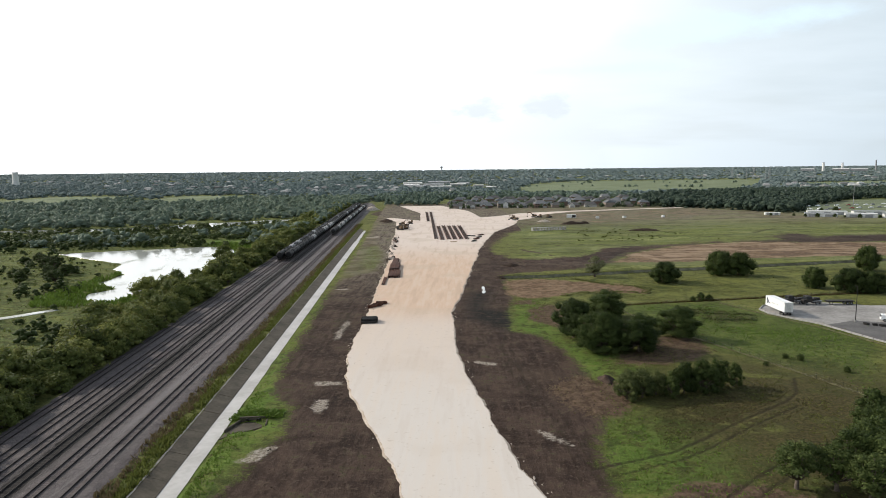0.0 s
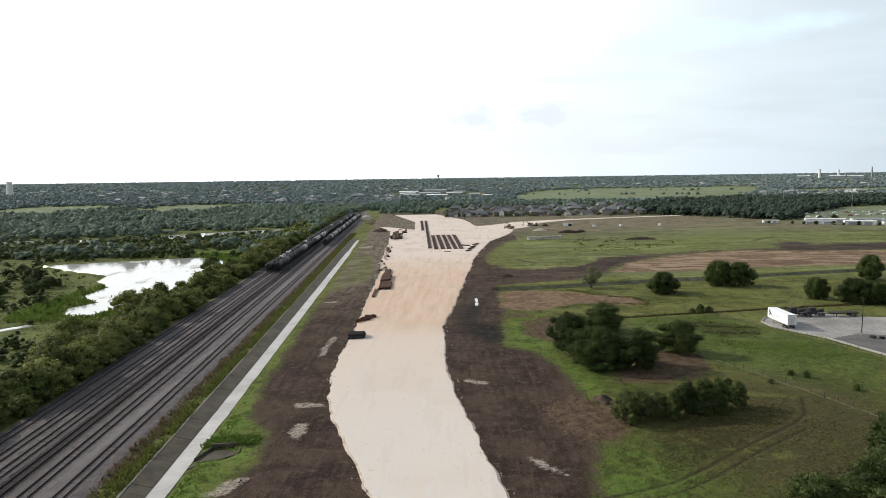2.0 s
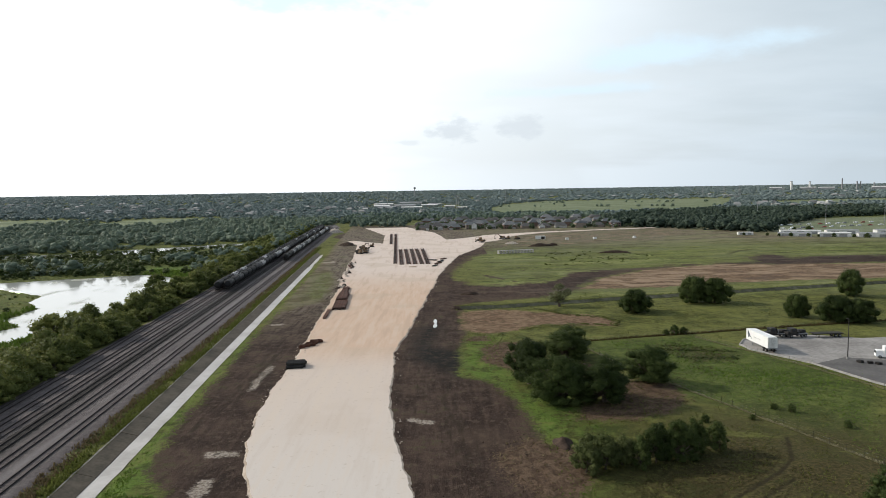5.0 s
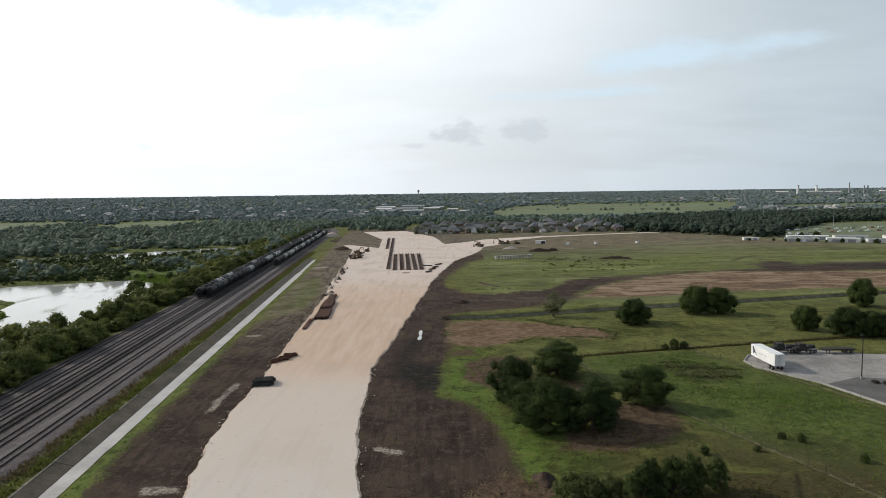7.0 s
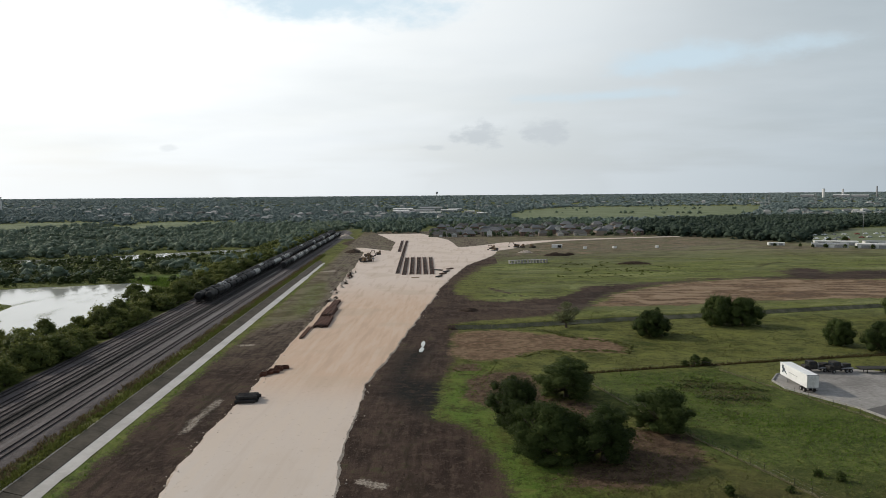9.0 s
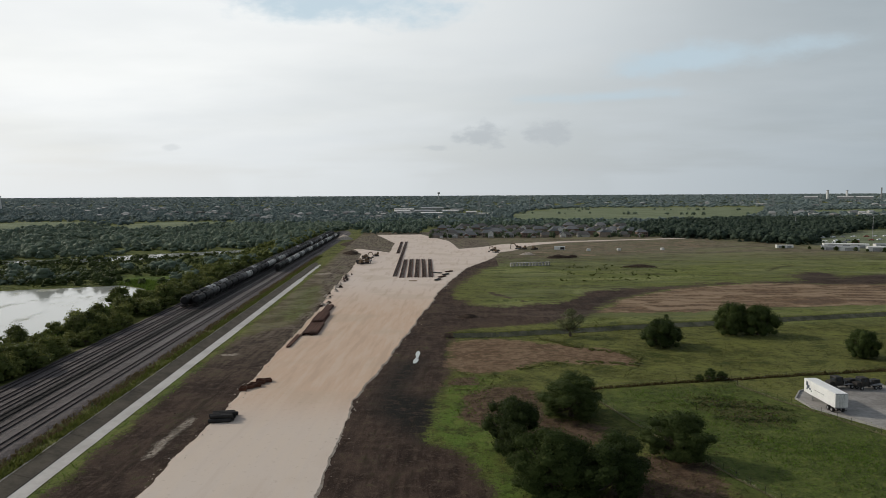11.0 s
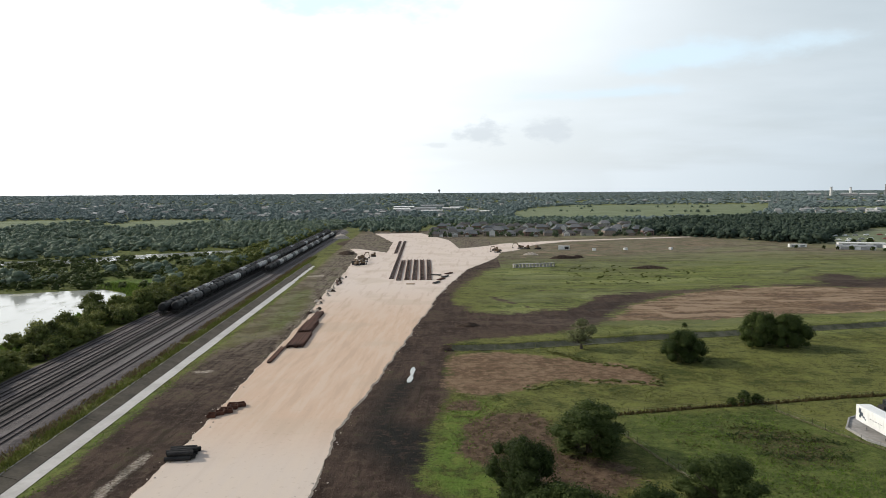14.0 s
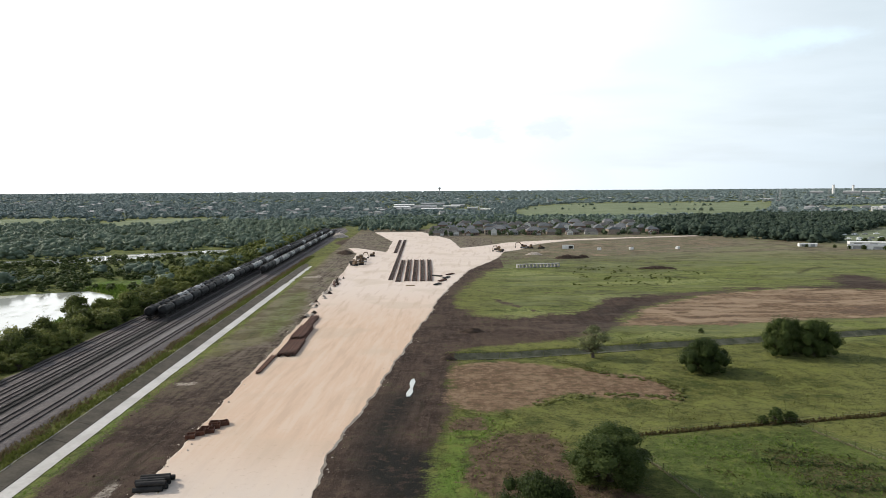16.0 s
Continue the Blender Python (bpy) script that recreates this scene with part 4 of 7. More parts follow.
structure("stained_ballast", strip(-23.35, -20.45, -50, 800, 0.506, 0.506, 1.2, 17, 0.16), OIL_STAIN, "oil-blackened ballast under the middle track", "ballast")
sleeper_me = mesh_of("sleeper", *[(lambda g: (g.v, g.f))(Geo().box((0, 0, 0), (2.6, 0.24, 0.18), 0, 1.0, 0.02))][0], SLEEPER)
dark_sleeper_me = sleeper_me.copy()
dark_sleeper_me.materials[0] = TARRED
RUST = plain("rusty_rail", (0.016, 0.013, 0.012), (0.034, 0.027, 0.023), 0.6, 0.75, 0.0, 8, 0.01)
for k, o in enumerate(TRACKS):
    main = k == 2
    track = thing("railway_track", "railway track of %s rails on dark timber sleepers in grey ballast" % ("oil-blackened" if main else "dull rusty"), "railway track", group="parallel railway tracks", kind="structure")
    for side in (-1, 1):
        part("rail", rail_run(o, side, -50, 960 if k in (3, 4) else 800), RUST, track)
    rest = []
    r = np.random.default_rng(k)
    base = np.array([v.co for v in sleeper_me.vertices])
    quad = np.array([list(p.vertices) for p in sleeper_me.polygons])
    count = 0
    for i, y in enumerate(np.arange(-50, 620, 0.56)):
        jx, jr = r.normal(0, 0.05), r.normal(0, 0.012)
        z = 0.425 + r.uniform(-0.015, 0.02)
        if 104 <= y < 127:
            ob = new("sleeper", dark_sleeper_me if main else sleeper_me)
            ob.matrix_world = pose(line_x(y) + o + jx, y, z, 0, 0, math.degrees(HEAD + jr))
            ob.parent = track
        else:
            c, s = math.cos(HEAD + jr), math.sin(HEAD + jr)
            q = base.copy()
            q[:, 0], q[:, 1] = base[:, 0] * c - base[:, 1] * s + line_x(y) + o + jx, base[:, 0] * s + base[:, 1] * c + y
            q[:, 2] += z
            rest.append(q)
    vs = np.concatenate(rest)
    fs = np.concatenate([quad + i * len(base) for i in range(len(rest))])
    tagged(part("sleepers", mesh_of("sleepers", vs, fs, TARRED if main else SLEEPER), SLEEPER, track), kind="stuff")

# ---- trees ----


def leaf_cloud(blobs, count, leaf, seed, flat=0.0, fill=0.35):
    """Loose leaf sprays spread over and inside a set of rounded masses (x, y, z, radius, squash)."""
    r = np.random.default_rng(seed)
    blobs = np.array(blobs, dtype=float)
    wgt = blobs[:, 3] ** 2
    pick = r.choice(len(blobs), count, p=wgt / wgt.sum())
    d = r.normal(size=(count, 3))
    d /= np.linalg.norm(d, axis=1, keepdims=True)
    d[:, 2] = np.where(d[:, 2] < -0.35, -d[:, 2], d[:, 2])
    rad = blobs[pick, 3] * (1 - fill * r.random(count) ** 2) * (1 + 0.22 * r.normal(size=count))
    c = blobs[pick, :3] + d * rad[:, None] * np.stack([np.ones(count), np.ones(count), blobs[pick, 4]], 1)
    nrm = d + r.normal(size=(count, 3)) * 0.38 + np.array([0, 0, flat])
    nrm /= np.linalg.norm(nrm, axis=1, keepdims=True)
    t = np.cross(nrm, r.normal(size=(count, 3)))
    t /= np.linalg.norm(t, axis=1, keepdims=True) + 1e-9
    b = np.cross(nrm, t)
    s = leaf * r.uniform(0.6, 1.35, count)[:, None]
    corners = np.stack([c + t * s, c + b * s * 0.62 + nrm * s * 0.12, c - t * s * 0.9, c - b * s * 0.55 - nrm * s * 0.1], 1)
    return corners.reshape(-1, 3)


def crown_blobs(h, wdt, seed, lobes=16, base=0.18):
    """Lobes of unequal size on an uneven dome, with gaps between them."""
    r = random.Random(seed)
    p1, p2 = r.uniform(0, 6.283), r.uniform(0, 6.283)
    out = []
    for i in range(lobes):
        a = i * 2.39996 + r.uniform(-0.5, 0.5)
        e = math.asin(min(1.0, (i + 0.5) / lobes * 1.25 - 0.25 + r.uniform(-0.08, 0.08)))
        k = (1 + 0.20 * math.sin(2 * a + p1) + 0.14 * math.sin(3 * a + p2)) * r.uniform(0.66, 1.0)
        k *= 1.0 if e > 0.15 else 0.80
        rr = wdt * r.uniform(0.08, 0.19) * (1.0 if lobes < 30 else 0.85)
        x, y = math.cos(a) * math.cos(e) * (wdt * 0.5 - rr * 0.7) * k, math.sin(a) * math.cos(e) * (wdt * 0.5 - rr * 0.7) * k
        z = h * (base + (0.94 - base) * (0.31 + 0.65 * math.sin(e) * r.uniform(0.8, 1.06))) - rr * 0.55
        out.append((x, y, max(z, rr * 0.6), rr, r.uniform(0.65, 0.95)))
    out.append((0, 0, h * 0.50, wdt * 0.26, 0.85))
    return out


bm = bmesh.new()
bmesh.ops.create_icosphere(bm, subdivisions=1, radius=1.0)
ICO = (np.array([v.co for v in bm.verts]), np.array([[v.index for v in f.verts] for f in bm.faces]))
bm.clear()
bmesh.ops.create_icosphere(bm, subdivisions=2, radius=1.0)
bm.verts.index_update()
ICO_FINE = (np.array([v.co for v in bm.verts]), np.array([[v.index for v in f.verts] for f in bm.faces]))
bm.free()


def lumps(blobs, seed, ball, core=0.86, rough=0.16):
    """Uneven leafy masses filling the inside of a crown: vertices and triangles."""
    r = np.random.default_rng(seed)
    bv, bf = ball
    blobs = np.array(blobs, dtype=float)
    k = len(blobs)
    f = r.normal(size=(k, 3, 3)) * 2.6
    ph = r.uniform(0, 6.283, (k, 3))
    push = 1 + rough * np.sin(np.einsum("vc,kfc->kvf", bv, f) + ph[:, None, :]).sum(2) / 1.7
    v = bv[None] * (push * blobs[:, 3:4] * core)[..., None]
    v[..., 2] *= blobs[:, 4:5]
    v += blobs[:, None, :3]
    return v.reshape(-1, 3), (bf[None] + (np.arange(k) * len(bv))[:, None, None]).reshape(-1, 3)


def tri_mesh(name, verts, tris, smooth, mat):
    me = bpy.data.meshes.new(name)
    me.vertices.add(len(verts))
    me.vertices.foreach_set("co", np.asarray(verts, dtype=np.float32).ravel())
    me.loops.add(tris.size)
    me.loops.foreach_set("vertex_index", tris.astype(np.int32).ravel())
    me.polygons.add(len(tris))
    me.polygons.foreach_set("loop_start", np.arange(0, tris.size, 3, dtype=np.int32))
    me.polygons.foreach_set("use_smooth", smooth)
    me.materials.append(mat)
    me.update(calc_edges=True)
    return me


CARD = np.array([(0, 1, 2), (0, 2, 3)])


def with_leaves(v, f, quads):
    """Joins solid masses and loose leaf sprays."""
    q = (CARD[None] + (np.arange(len(quads) // 4) * 4 + len(v))[:, None, None]).reshape(-1, 3)
    return np.concatenate([v, quads]), np.concatenate([f, q]), np.arange(len(f) + len(q)) < len(f)


def tree_meshes(h, wdt, seed, leaves, leaf, mat, lobes=16, base=0.18, fill=0.35, core=0.84):
    blobs = crown_blobs(h, wdt, seed, lobes, base)
    r = random.Random(seed + 99)
    g = Geo()
    tr = 0.035 * h
    fork = Vector((r.uniform(-.2, .2), r.uniform(-.2, .2), h * 0.22))
    g.tube([(0, 0, -0.3), (0, 0, 0.15), fork * 0.5, fork], [tr * 1.7, tr * 1.15, tr, tr * 0.8], 8)
    for bx, by, bz, br, _ in blobs:
        e = Vector((bx, by, bz))
        mid = fork.lerp(e, 0.5) + Vector((0, 0, -0.05 * h))
        g.tube([fork - Vector((0, 0, 0.3)), mid, e], [tr * 0.5, tr * 0.3, tr * 0.1], 5)
    sprays = leaf_cloud(blobs, leaves, leaf, seed, 0.15, fill)
    if core:
        v, f = lumps(blobs, seed, ICO_FINE if leaves > 4000 else ICO, core)
        crown = tri_mesh("crown", *with_leaves(v, f, sprays), mat)
    else:
        crown = quads_mesh("crown", sprays, mat)
    return mesh_of("trunk", g.v, g.f, BARK, True), crown


def tree_proto(name, label, category, meshes, at, group=""):
    t = thing(name, label, category, at, group)
    part("trunk", meshes[0], BARK, t)
    part("crown", meshes[1], None, t)
    return t


OAKS = [tree_meshes(10, 11, s, 22000, 0.15, LEAF_OAK, 64, 0.02, 0.4, 0.64) for s in (1, 2, 3)]
ROUND = [tree_meshes(8, 12, s, 18000, 0.16, LEAF_OAK, 64, 0.02, 0.4, 0.66) for s in (5, 6)]
SPARSE = [tree_meshes(8, 7, s, 3600, 0.16, LEAF_PALE, 30, 0.1, 0.8, 0) for s in (8, 9)]
SHRUB = [tree_meshes(5, 6.5, s, 1900, 0.19, LEAF_SCRUB, 26, 0.0, 0.4, 0.66) for s in (11, 12, 13, 14)]
THICKET = [tree_meshes(6, 6.5, s, 4600, 0.16, LEAF_OAK, 40, 0.0, 0.45, 0.6) for s in (15, 16)]
MARSH_BUSH = [tree_meshes(6, 6.5, s, 3600, 0.18, LEAF_MARSH, 36, 0.0, 0.45, 0.66) for s in (35, 36)]
OPEN_TREE = [tree_meshes(8, 7.5, s, 5200, 0.16, LEAF_OAK, 40, 0.28, 0.7, 0.45) for s in (31, 32, 33)]
PALE_BUSH = [tree_meshes(5, 6, s, 3600, 0.16, LEAF_THICKET, 28, 0.0, 0.5, 0.66) for s in (17, 18)]


def plant(meshes, x, y, sx, sz, turn, name, label, category, group=""):
    z = float(height(np.array([x]), np.array([y]))[0])
    t = tree_proto(name, label, category, meshes, pose(x, y, z - 0.05, 0, 0, turn), group)
    k = 0.12 * math.sin(x * 12.9 + y * 7.3)
    t.scale = (sx * (1 + k), sx * (1 - k), sz)
    return t


# the oaks of the east field: place, width, height, which form
FIELD_TREES = [(0, 40.6, 195.5, 14.8, 9.2), (1, 28.0, 174.5, 11.5, 11.4), (2, 32.5, 160.5, 12.5, 11.0), (0, 41.5, 161.0, 13.0, 9.8), (1, 54.8, 173.5, 11.4, 9.2)]
for k, x, y, wd, h in FIELD_TREES:
    plant(OAKS[k], x, y, wd / 11, h / 10, 77 * k + x, "oak_tree", "dense dark green oak on rough grass", "tree", "clump of field oaks")
for k, x, y, wd, h in [(0, 75.8, 257.0, 13.5, 9.0), (1, 101.8, 273.5, 12.4, 11.0), (0, 109.6, 272.5, 12.6, 10.6), (1, 124.6, 244.0, 9.0, 8.5), (0, 133.0, 236.0, 14.0, 9.5), (1, 139.0, 234.0, 11.0, 8.5), (1, 166.0, 283.0, 12.0, 11.5)]:
    plant(ROUND[k], x, y, wd / 12, h / 8, 31 * k + y, "oak_tree", "broad round oak standing alone in pasture", "tree")
plant(SPARSE[0], 52.0, 270.0, 1.38, 1.15, 20, "small_tree", "thin pale tree beside the field drain", "tree")

# scrub along the railway
for i in range(290):
    y = 62 + (i / 290) ** 1.1 * 400
    o = -37.0 - abs(rng.normal(0, 1)) * (7.5 + 0.01 * y)
    x = line_x(y) + o
    if float(signed(np.array([x]), np.array([y]), POND)[0]) > -4 or float(signed(np.array([x]), np.array([y]), LUSH[1])[0]) > -2:
        continue
    s = (0.75 + 0.95 * rng.random() ** 1.5) * (1.2 if y < 250 else 1.0)
    plant(SHRUB[i % 4], x, y + rng.uniform(-2, 2), s, s * rng.uniform(0.75, 1.15), rng.uniform(0, 360), "shrub", "leafy yellow-green scrub beside the railway", "shrub", "scrub along the railway")


def woods(name, xs, ys, hs, ws, quads, leaf, mat, label, seed, lobes=7, ball=None):
    """Many trees too far off to count, in one mesh."""
    r = np.random.default_rng(seed)
    forms = []
    for k in range(10):
        bl = crown_blobs(1.0, 1.0, seed * 10 + k, lobes, 0.05)
        bl = [(p[0], p[1], p[2], p[3] * (1.5 if lobes < 9 else 1.2), p[4]) for p in bl]
        forms.append((*lumps(bl, seed + k, ball or ICO, 0.78, 0.30), leaf_cloud(bl, max(1, quads), 1.0, seed + k, 0.2, 0.2).reshape(-1, 4, 3)))
    vs, fs, smooth, base = [], [], [], 0
    for x, y, h, wd in zip(xs, ys, hs, ws):
        v, f, q = forms[r.integers(10)]
        c = q.mean(1, keepdims=True)
        sprays = (c * np.array([wd, wd, h]) + (q - c) * leaf).reshape(-1, 3)[:quads * 4]
        m, t, s = with_leaves(v * np.array([wd, wd, h]), f, sprays)
        a = r.uniform(0, 6.28)
        ca, sa = math.cos(a), math.sin(a)
        vs.append(np.stack([m[:, 0] * ca - m[:, 1] * sa + x, m[:, 0] * sa + m[:, 1] * ca + y, m[:, 2] - 0.10 * h + far_rise(y)], -1))
        fs.append(t + base)
        smooth.append(s)
        base += len(m)
    me = tri_mesh(name, np.concatenate(vs), np.concatenate(fs), np.concatenate(smooth), mat)
    return tagged(new(name, me), label, "woodland", kind="stuff")


EAST_WOOD = [(175, 745), (200, 722), (246, 676), (286, 617), (312, 624), (340, 690), (480, 840), (900, 960), (900, 1100), (600, 1060), (430, 1060), (260, 965), (232, 900)]


def free(x, y, margin=3.0):
    ok = np.ones(x.shape, dtype=bool)
    for q in FIELDS + [POND, RIVER]:
        ok &= signed(x, y, q) < -margin
    o = x - line_x(y)
    tight = np.clip((y - 790) / 60.0, 0, 1)
    return ok & ((o < -39 + 14.5 * tight) | (o > -5 - 12.5 * tight) | (y > 975))


def scatter(n, x1, x2, y1, y2, seed):
    r = np.random.default_rng(seed)
    return r.uniform(x1, x2, n), r.uniform(y1, y2, n), r


# west of the line and beyond the pond
x, y, r = scatter(9000, -760, -85, 385, 980, 21)
d = wave(x, y, 90, 31) + 0.6 * wave(x, y, 30, 32)
ok = free(x, y, 4) & (x - line_x(y) < -24) & (np.abs(x) < 0.72 * y + 60) & ((d > -0.35) | (y > 600))
ok &= ~((y < 470) & (r.random(len(x)) < 0.45))
south = np.interp(x, [-420, -268, -229, -179, -128], [462, 500, 515, 540, 570])
ok &= ~((x < -118) & (y > south - 85) & (y < south + 6)) & (signed(x, y, LUSH[1]) < 0)
x, y = x[ok][:2600], y[ok][:2600]
h = 3.6 + 6.8 * r.random(len(x)) ** 1.5
woods("woodland", x, y, h, (2.5 + h * 0.75) * r.uniform(0.85, 1.4, len(x)), 70, 0.48, LEAF_WOOD_HAZED, "mixed dark green woodland beyond the pond", 41)
# belt beside the waiting wagons
x, y, r = scatter(1500, -150, -60, 430, 900, 27)
o = x - line_x(y)
ok = (o < -38.5) & (o > -64) & (signed(x, y, RIVER) < -3)
x, y = x[ok][:420], y[ok][:420]
h = r.uniform(3.5, 7.0, len(x))
woods("scrub_belt", x, y, h, h * 1.2, 70, 0.4, LEAF_SCRUB, "green scrub belt along the railway", 49, 14)
# marsh bushes
x, y, r = scatter(1500, -340, -95, 150, 400, 22)
ok = (signed(x, y, POND) < -5) & (x - line_x(y) < -44) & (wave(x, y, 45, 35) + 0.4 * r.normal(size=len(x)) + 0.3 * (x < -190) > -0.05)
x, y = x[ok][:620], y[ok][:620]
h = 0.9 + 4.6 * r.random(len(x)) ** 1.8
woods("marsh_bushes", x, y, h, h * 1.25, 110, 0.24, LEAF_MARSH, "low bushes scattered over green marsh", 42, 14)
for k, (x, y, wd, h) in enumerate([(-170, 272, 8.5, 6.8), (-162, 262, 8.0, 6.5), (-169, 282, 8.0, 6.0), (-194, 308, 8.0, 6.0), (-206, 322, 7.5, 6.0), (-186, 303, 8.5, 6.5), (-185, 273, 7.0, 5.5), (-177, 263, 7.5, 6.0)]):
    plant(MARSH_BUSH[k % 2], x, y, wd / 6.5, h / 6, 71 * k, "bush", "large dark rounded bush in green marsh", "bush", "dark bushes in the marsh")
# east wood
x, y, r = scatter(9000, 170, 900, 610, 1130, 23)
ok = (signed(x, y, EAST_WOOD) > 1) & (x < 0.72 * y + 60)
x, y = x[ok][:1900], y[ok][:1900]
h = r.uniform(8, 12.5, len(x))
woods("woodland", x, y, h, h * r.uniform(0.85, 1.2, len(x)), 60, 0.6, LEAF_PINE, "dense dark wood along the far field edge", 43)
# trees round the head of the road and behind the houses
x, y, r = scatter(2500, -120, 240, 785, 1080, 24)
ok = free(x, y, 2) & (x - line_x(y) > np.where(y > 850, -19, 2))
x, y = x[ok][:700], y[ok][:700]
h = r.uniform(6, 10, len(x))
woods("woodland", x, y, h, h, 16, 0.6, LEAF_WOOD_HAZED, "woodland behind the houses", 44)
x, y, r = scatter(14000, -1500, 1500, 960, 1900, 25)
ok = free(x, y, 4) & (np.abs(x) < 0.72 * y + 60) & ((wave(x, y, 240, 37) > -0.7))
x, y = x[ok][:7500], y[ok][:7500]
h = 5.0 + 5.0 * r.random(len(x)) ** 1.5
woods("woodland", x, y, h, 3 + h * r.uniform(1.0, 1.9, len(x)), 14, 0.7, LEAF_FAR_HAZED, "far woodland on the plain", 45, 4)
x, y, r = scatter(40000, -3600, 3600, 1850, 4900, 26)
ok = (np.abs(x) < 0.72 * y + 60) & free(x, y, 4) & (wave(x, y, 500, 38) > -0.9)
x, y = x[ok][:19000], y[ok][:19000]
h = 7 + 1.8 * r.random(len(x))
woods("woodland", x, y, h, 8 + h * r.uniform(1.3, 3.0, len(x)), 4, 1.2, LEAF_FAR_HAZED, "woodland reaching to the horizon", 46, 1)

# trees in lines and clumps over the far pasture
x, y, r = scatter(2600, 100, 820, 1000, 1950, 31)
line = np.abs(((y + 0.35 * x) % 330) - 165) < 9
ok = (signed(x, y, FIELDS[0]) > 5) & ((line & (wave(x, y, 120, 85) > -0.2)) | (wave(x, y, 75, 86) > 0.85))
x, y = x[ok][:60], y[ok][:60]
h = r.uniform(3.5, 9.0, len(x))
woods("pasture_trees", x, y, h, h * 1.3, 16, 0.7, LEAF_WOOD_HAZED, "trees in lines and clumps over a far pasture", 50)

PALE_SHEET = plain("weathered_pale_sheeting", (0.26, 0.26, 0.255), (0.40, 0.40, 0.39), 0.1, 0.7, 0, 8, 0.01)
x, y, r = scatter(420, -175, 80, 1320, 1840, 33)
ok = (signed(x, y, FIELDS[4]) > 0) & (wave(x, y, 60, 95) > -0.1)
x, y = x[ok], y[ok]
h = r.uniform(3.5, 7.0, len(x))
woods("woodland", x, y, h, h * 1.3, 14, 0.7, LEAF_FAR_HAZED, "trees scattered among far warehouses", 52, 4)
KERB = plain("kerb_concrete", (0.24, 0.235, 0.22), (0.34, 0.33, 0.315), 0.8, 0.85, 0, 6, 0.01)


def kerb_slab(line, w, h, z):
    """Short blocks end to end along a line."""
    g = Geo()
    for (ax, ay), (bx, by) in zip(line, line[1:]):
        d = math.hypot(bx - ax, by - ay)
        g.box(((ax + bx) / 2, (ay + by) / 2, z + h / 2), (d + w, w, h + 0.3), math.atan2(by - ay, bx - ax), 1, 0.03)
    return g


DRAIN_CONCRETE = plain("drain_concrete", (0.046, 0.050, 0.030), (0.105, 0.105, 0.078), 0.35, 0.9, 0, 7, 0.02, 0.45, 0.1)

# ---- low growth and loose ground ----


def blades(xs, ys, size, per, seed, lean=0.5, tall=1.0):
    """Small upright sprays standing on the ground at the given places."""
    r = np.random.default_rng(seed)
    k = len(xs) * per
    x = np.repeat(xs, per) + r.normal(0, 0.22, k) * np.repeat(size, per)
    y = np.repeat(ys, per) + r.normal(0, 0.22, k) * np.repeat(size, per)
    z = height(x, y) - 0.03
    s = np.repeat(size, per) * r.uniform(0.6, 1.3, k)
    a = r.uniform(0, 6.283, k)
    t = np.stack([np.cos(a), np.sin(a), np.zeros(k)], 1) * (s * 0.24)[:, None]
    up = np.stack([r.normal(0, lean, k) * s, r.normal(0, lean, k) * s, s * tall], 1)
    base = np.stack([x, y, z], 1)
    return np.stack([base - t, base + t, base + t * 0.7 + up, base - t * 0.6 + up * 0.9], 1).reshape(-1, 3)


def growth(name, verts, mat, label, category):
    return tagged(new(name, quads_mesh(name, verts, mat)), label, category, kind="stuff")


# weeds between the ballast and the ditch
r = np.random.default_rng(51)
y = 62 + 470 * r.random(17000) ** 1.25
o = r.uniform(-9.3, -4.9, 17000) + 0.5 * wave(y, y * 0, 17.0, 82)
keep = wave(line_x(y) + o, y, 9.0, 61) + 0.5 * r.normal(size=17000) > -0.25
y, o = y[keep], o[keep]
tan = (o < -7.2 + 0.9 * wave(o, y, 12.0, 62))
growth("weeds", blades(line_x(y[~tan]) + o[~tan], y[~tan], r.uniform(0.18, 0.52, (~tan).sum()), 3, 52, 0.5, 1.3), WEED, "rank green weeds beside the railway ballast", "weeds")
growth("dry_weeds", blades(line_x(y[tan]) + o[tan], y[tan], r.uniform(0.18, 0.45, tan.sum()), 3, 53, 0.5, 1.3), TAN_WEED, "dry tan weeds at the ballast edge", "weeds")
# bank on the far side of the ditch
y = 62 + 400 * r.random(6500) ** 1.3
o = 2.3 + np.abs(r.normal(0, 1, 6500)) * 2.4 * (0.5 + 0.5 * (wave(y, y * 0, 30.0, 81) + 0.6))
x = line_x(y) + o
keep = (signed(x, y, SOIL) < 1.5) & ((y < 132) | (r.random(6500) < 0.16))
growth("bank_grass", blades(x[keep], y[keep], r.uniform(0.14, 0.34, keep.sum()), 3, 54), LUSH_TUFT, "bright green grass on the ditch bank", "grass")
# rough pasture
x, y = r.uniform(12, 125, 80000), 80 + 220 * r.random(80000) ** 1.2
open_ground = (signed(x, y, SOIL) < -0.5) & (signed(x, y, LOT) < -2)
for q in TILLED:
    open_ground &= signed(x, y, q) < -0.5
clump = wave(x, y, 22.0, 63) + 0.7 * wave(x, y, 6.0, 64) + 0.35 * r.normal(size=len(x))
keep = open_ground & (clump > 0.15) & (along(x, y, RUTS_AND_SHADE[0][0]) > 1.5)
x1, y1 = x[keep][:15000], y[keep][:15000]
green = (np.max([signed(x1, y1, q) for q in LUSH], axis=0) > -2) | (signed(x1, y1, MEADOW) > 0)
nx_, ny_ = r.uniform(20, 95, 26000), r.uniform(80, 165, 26000)
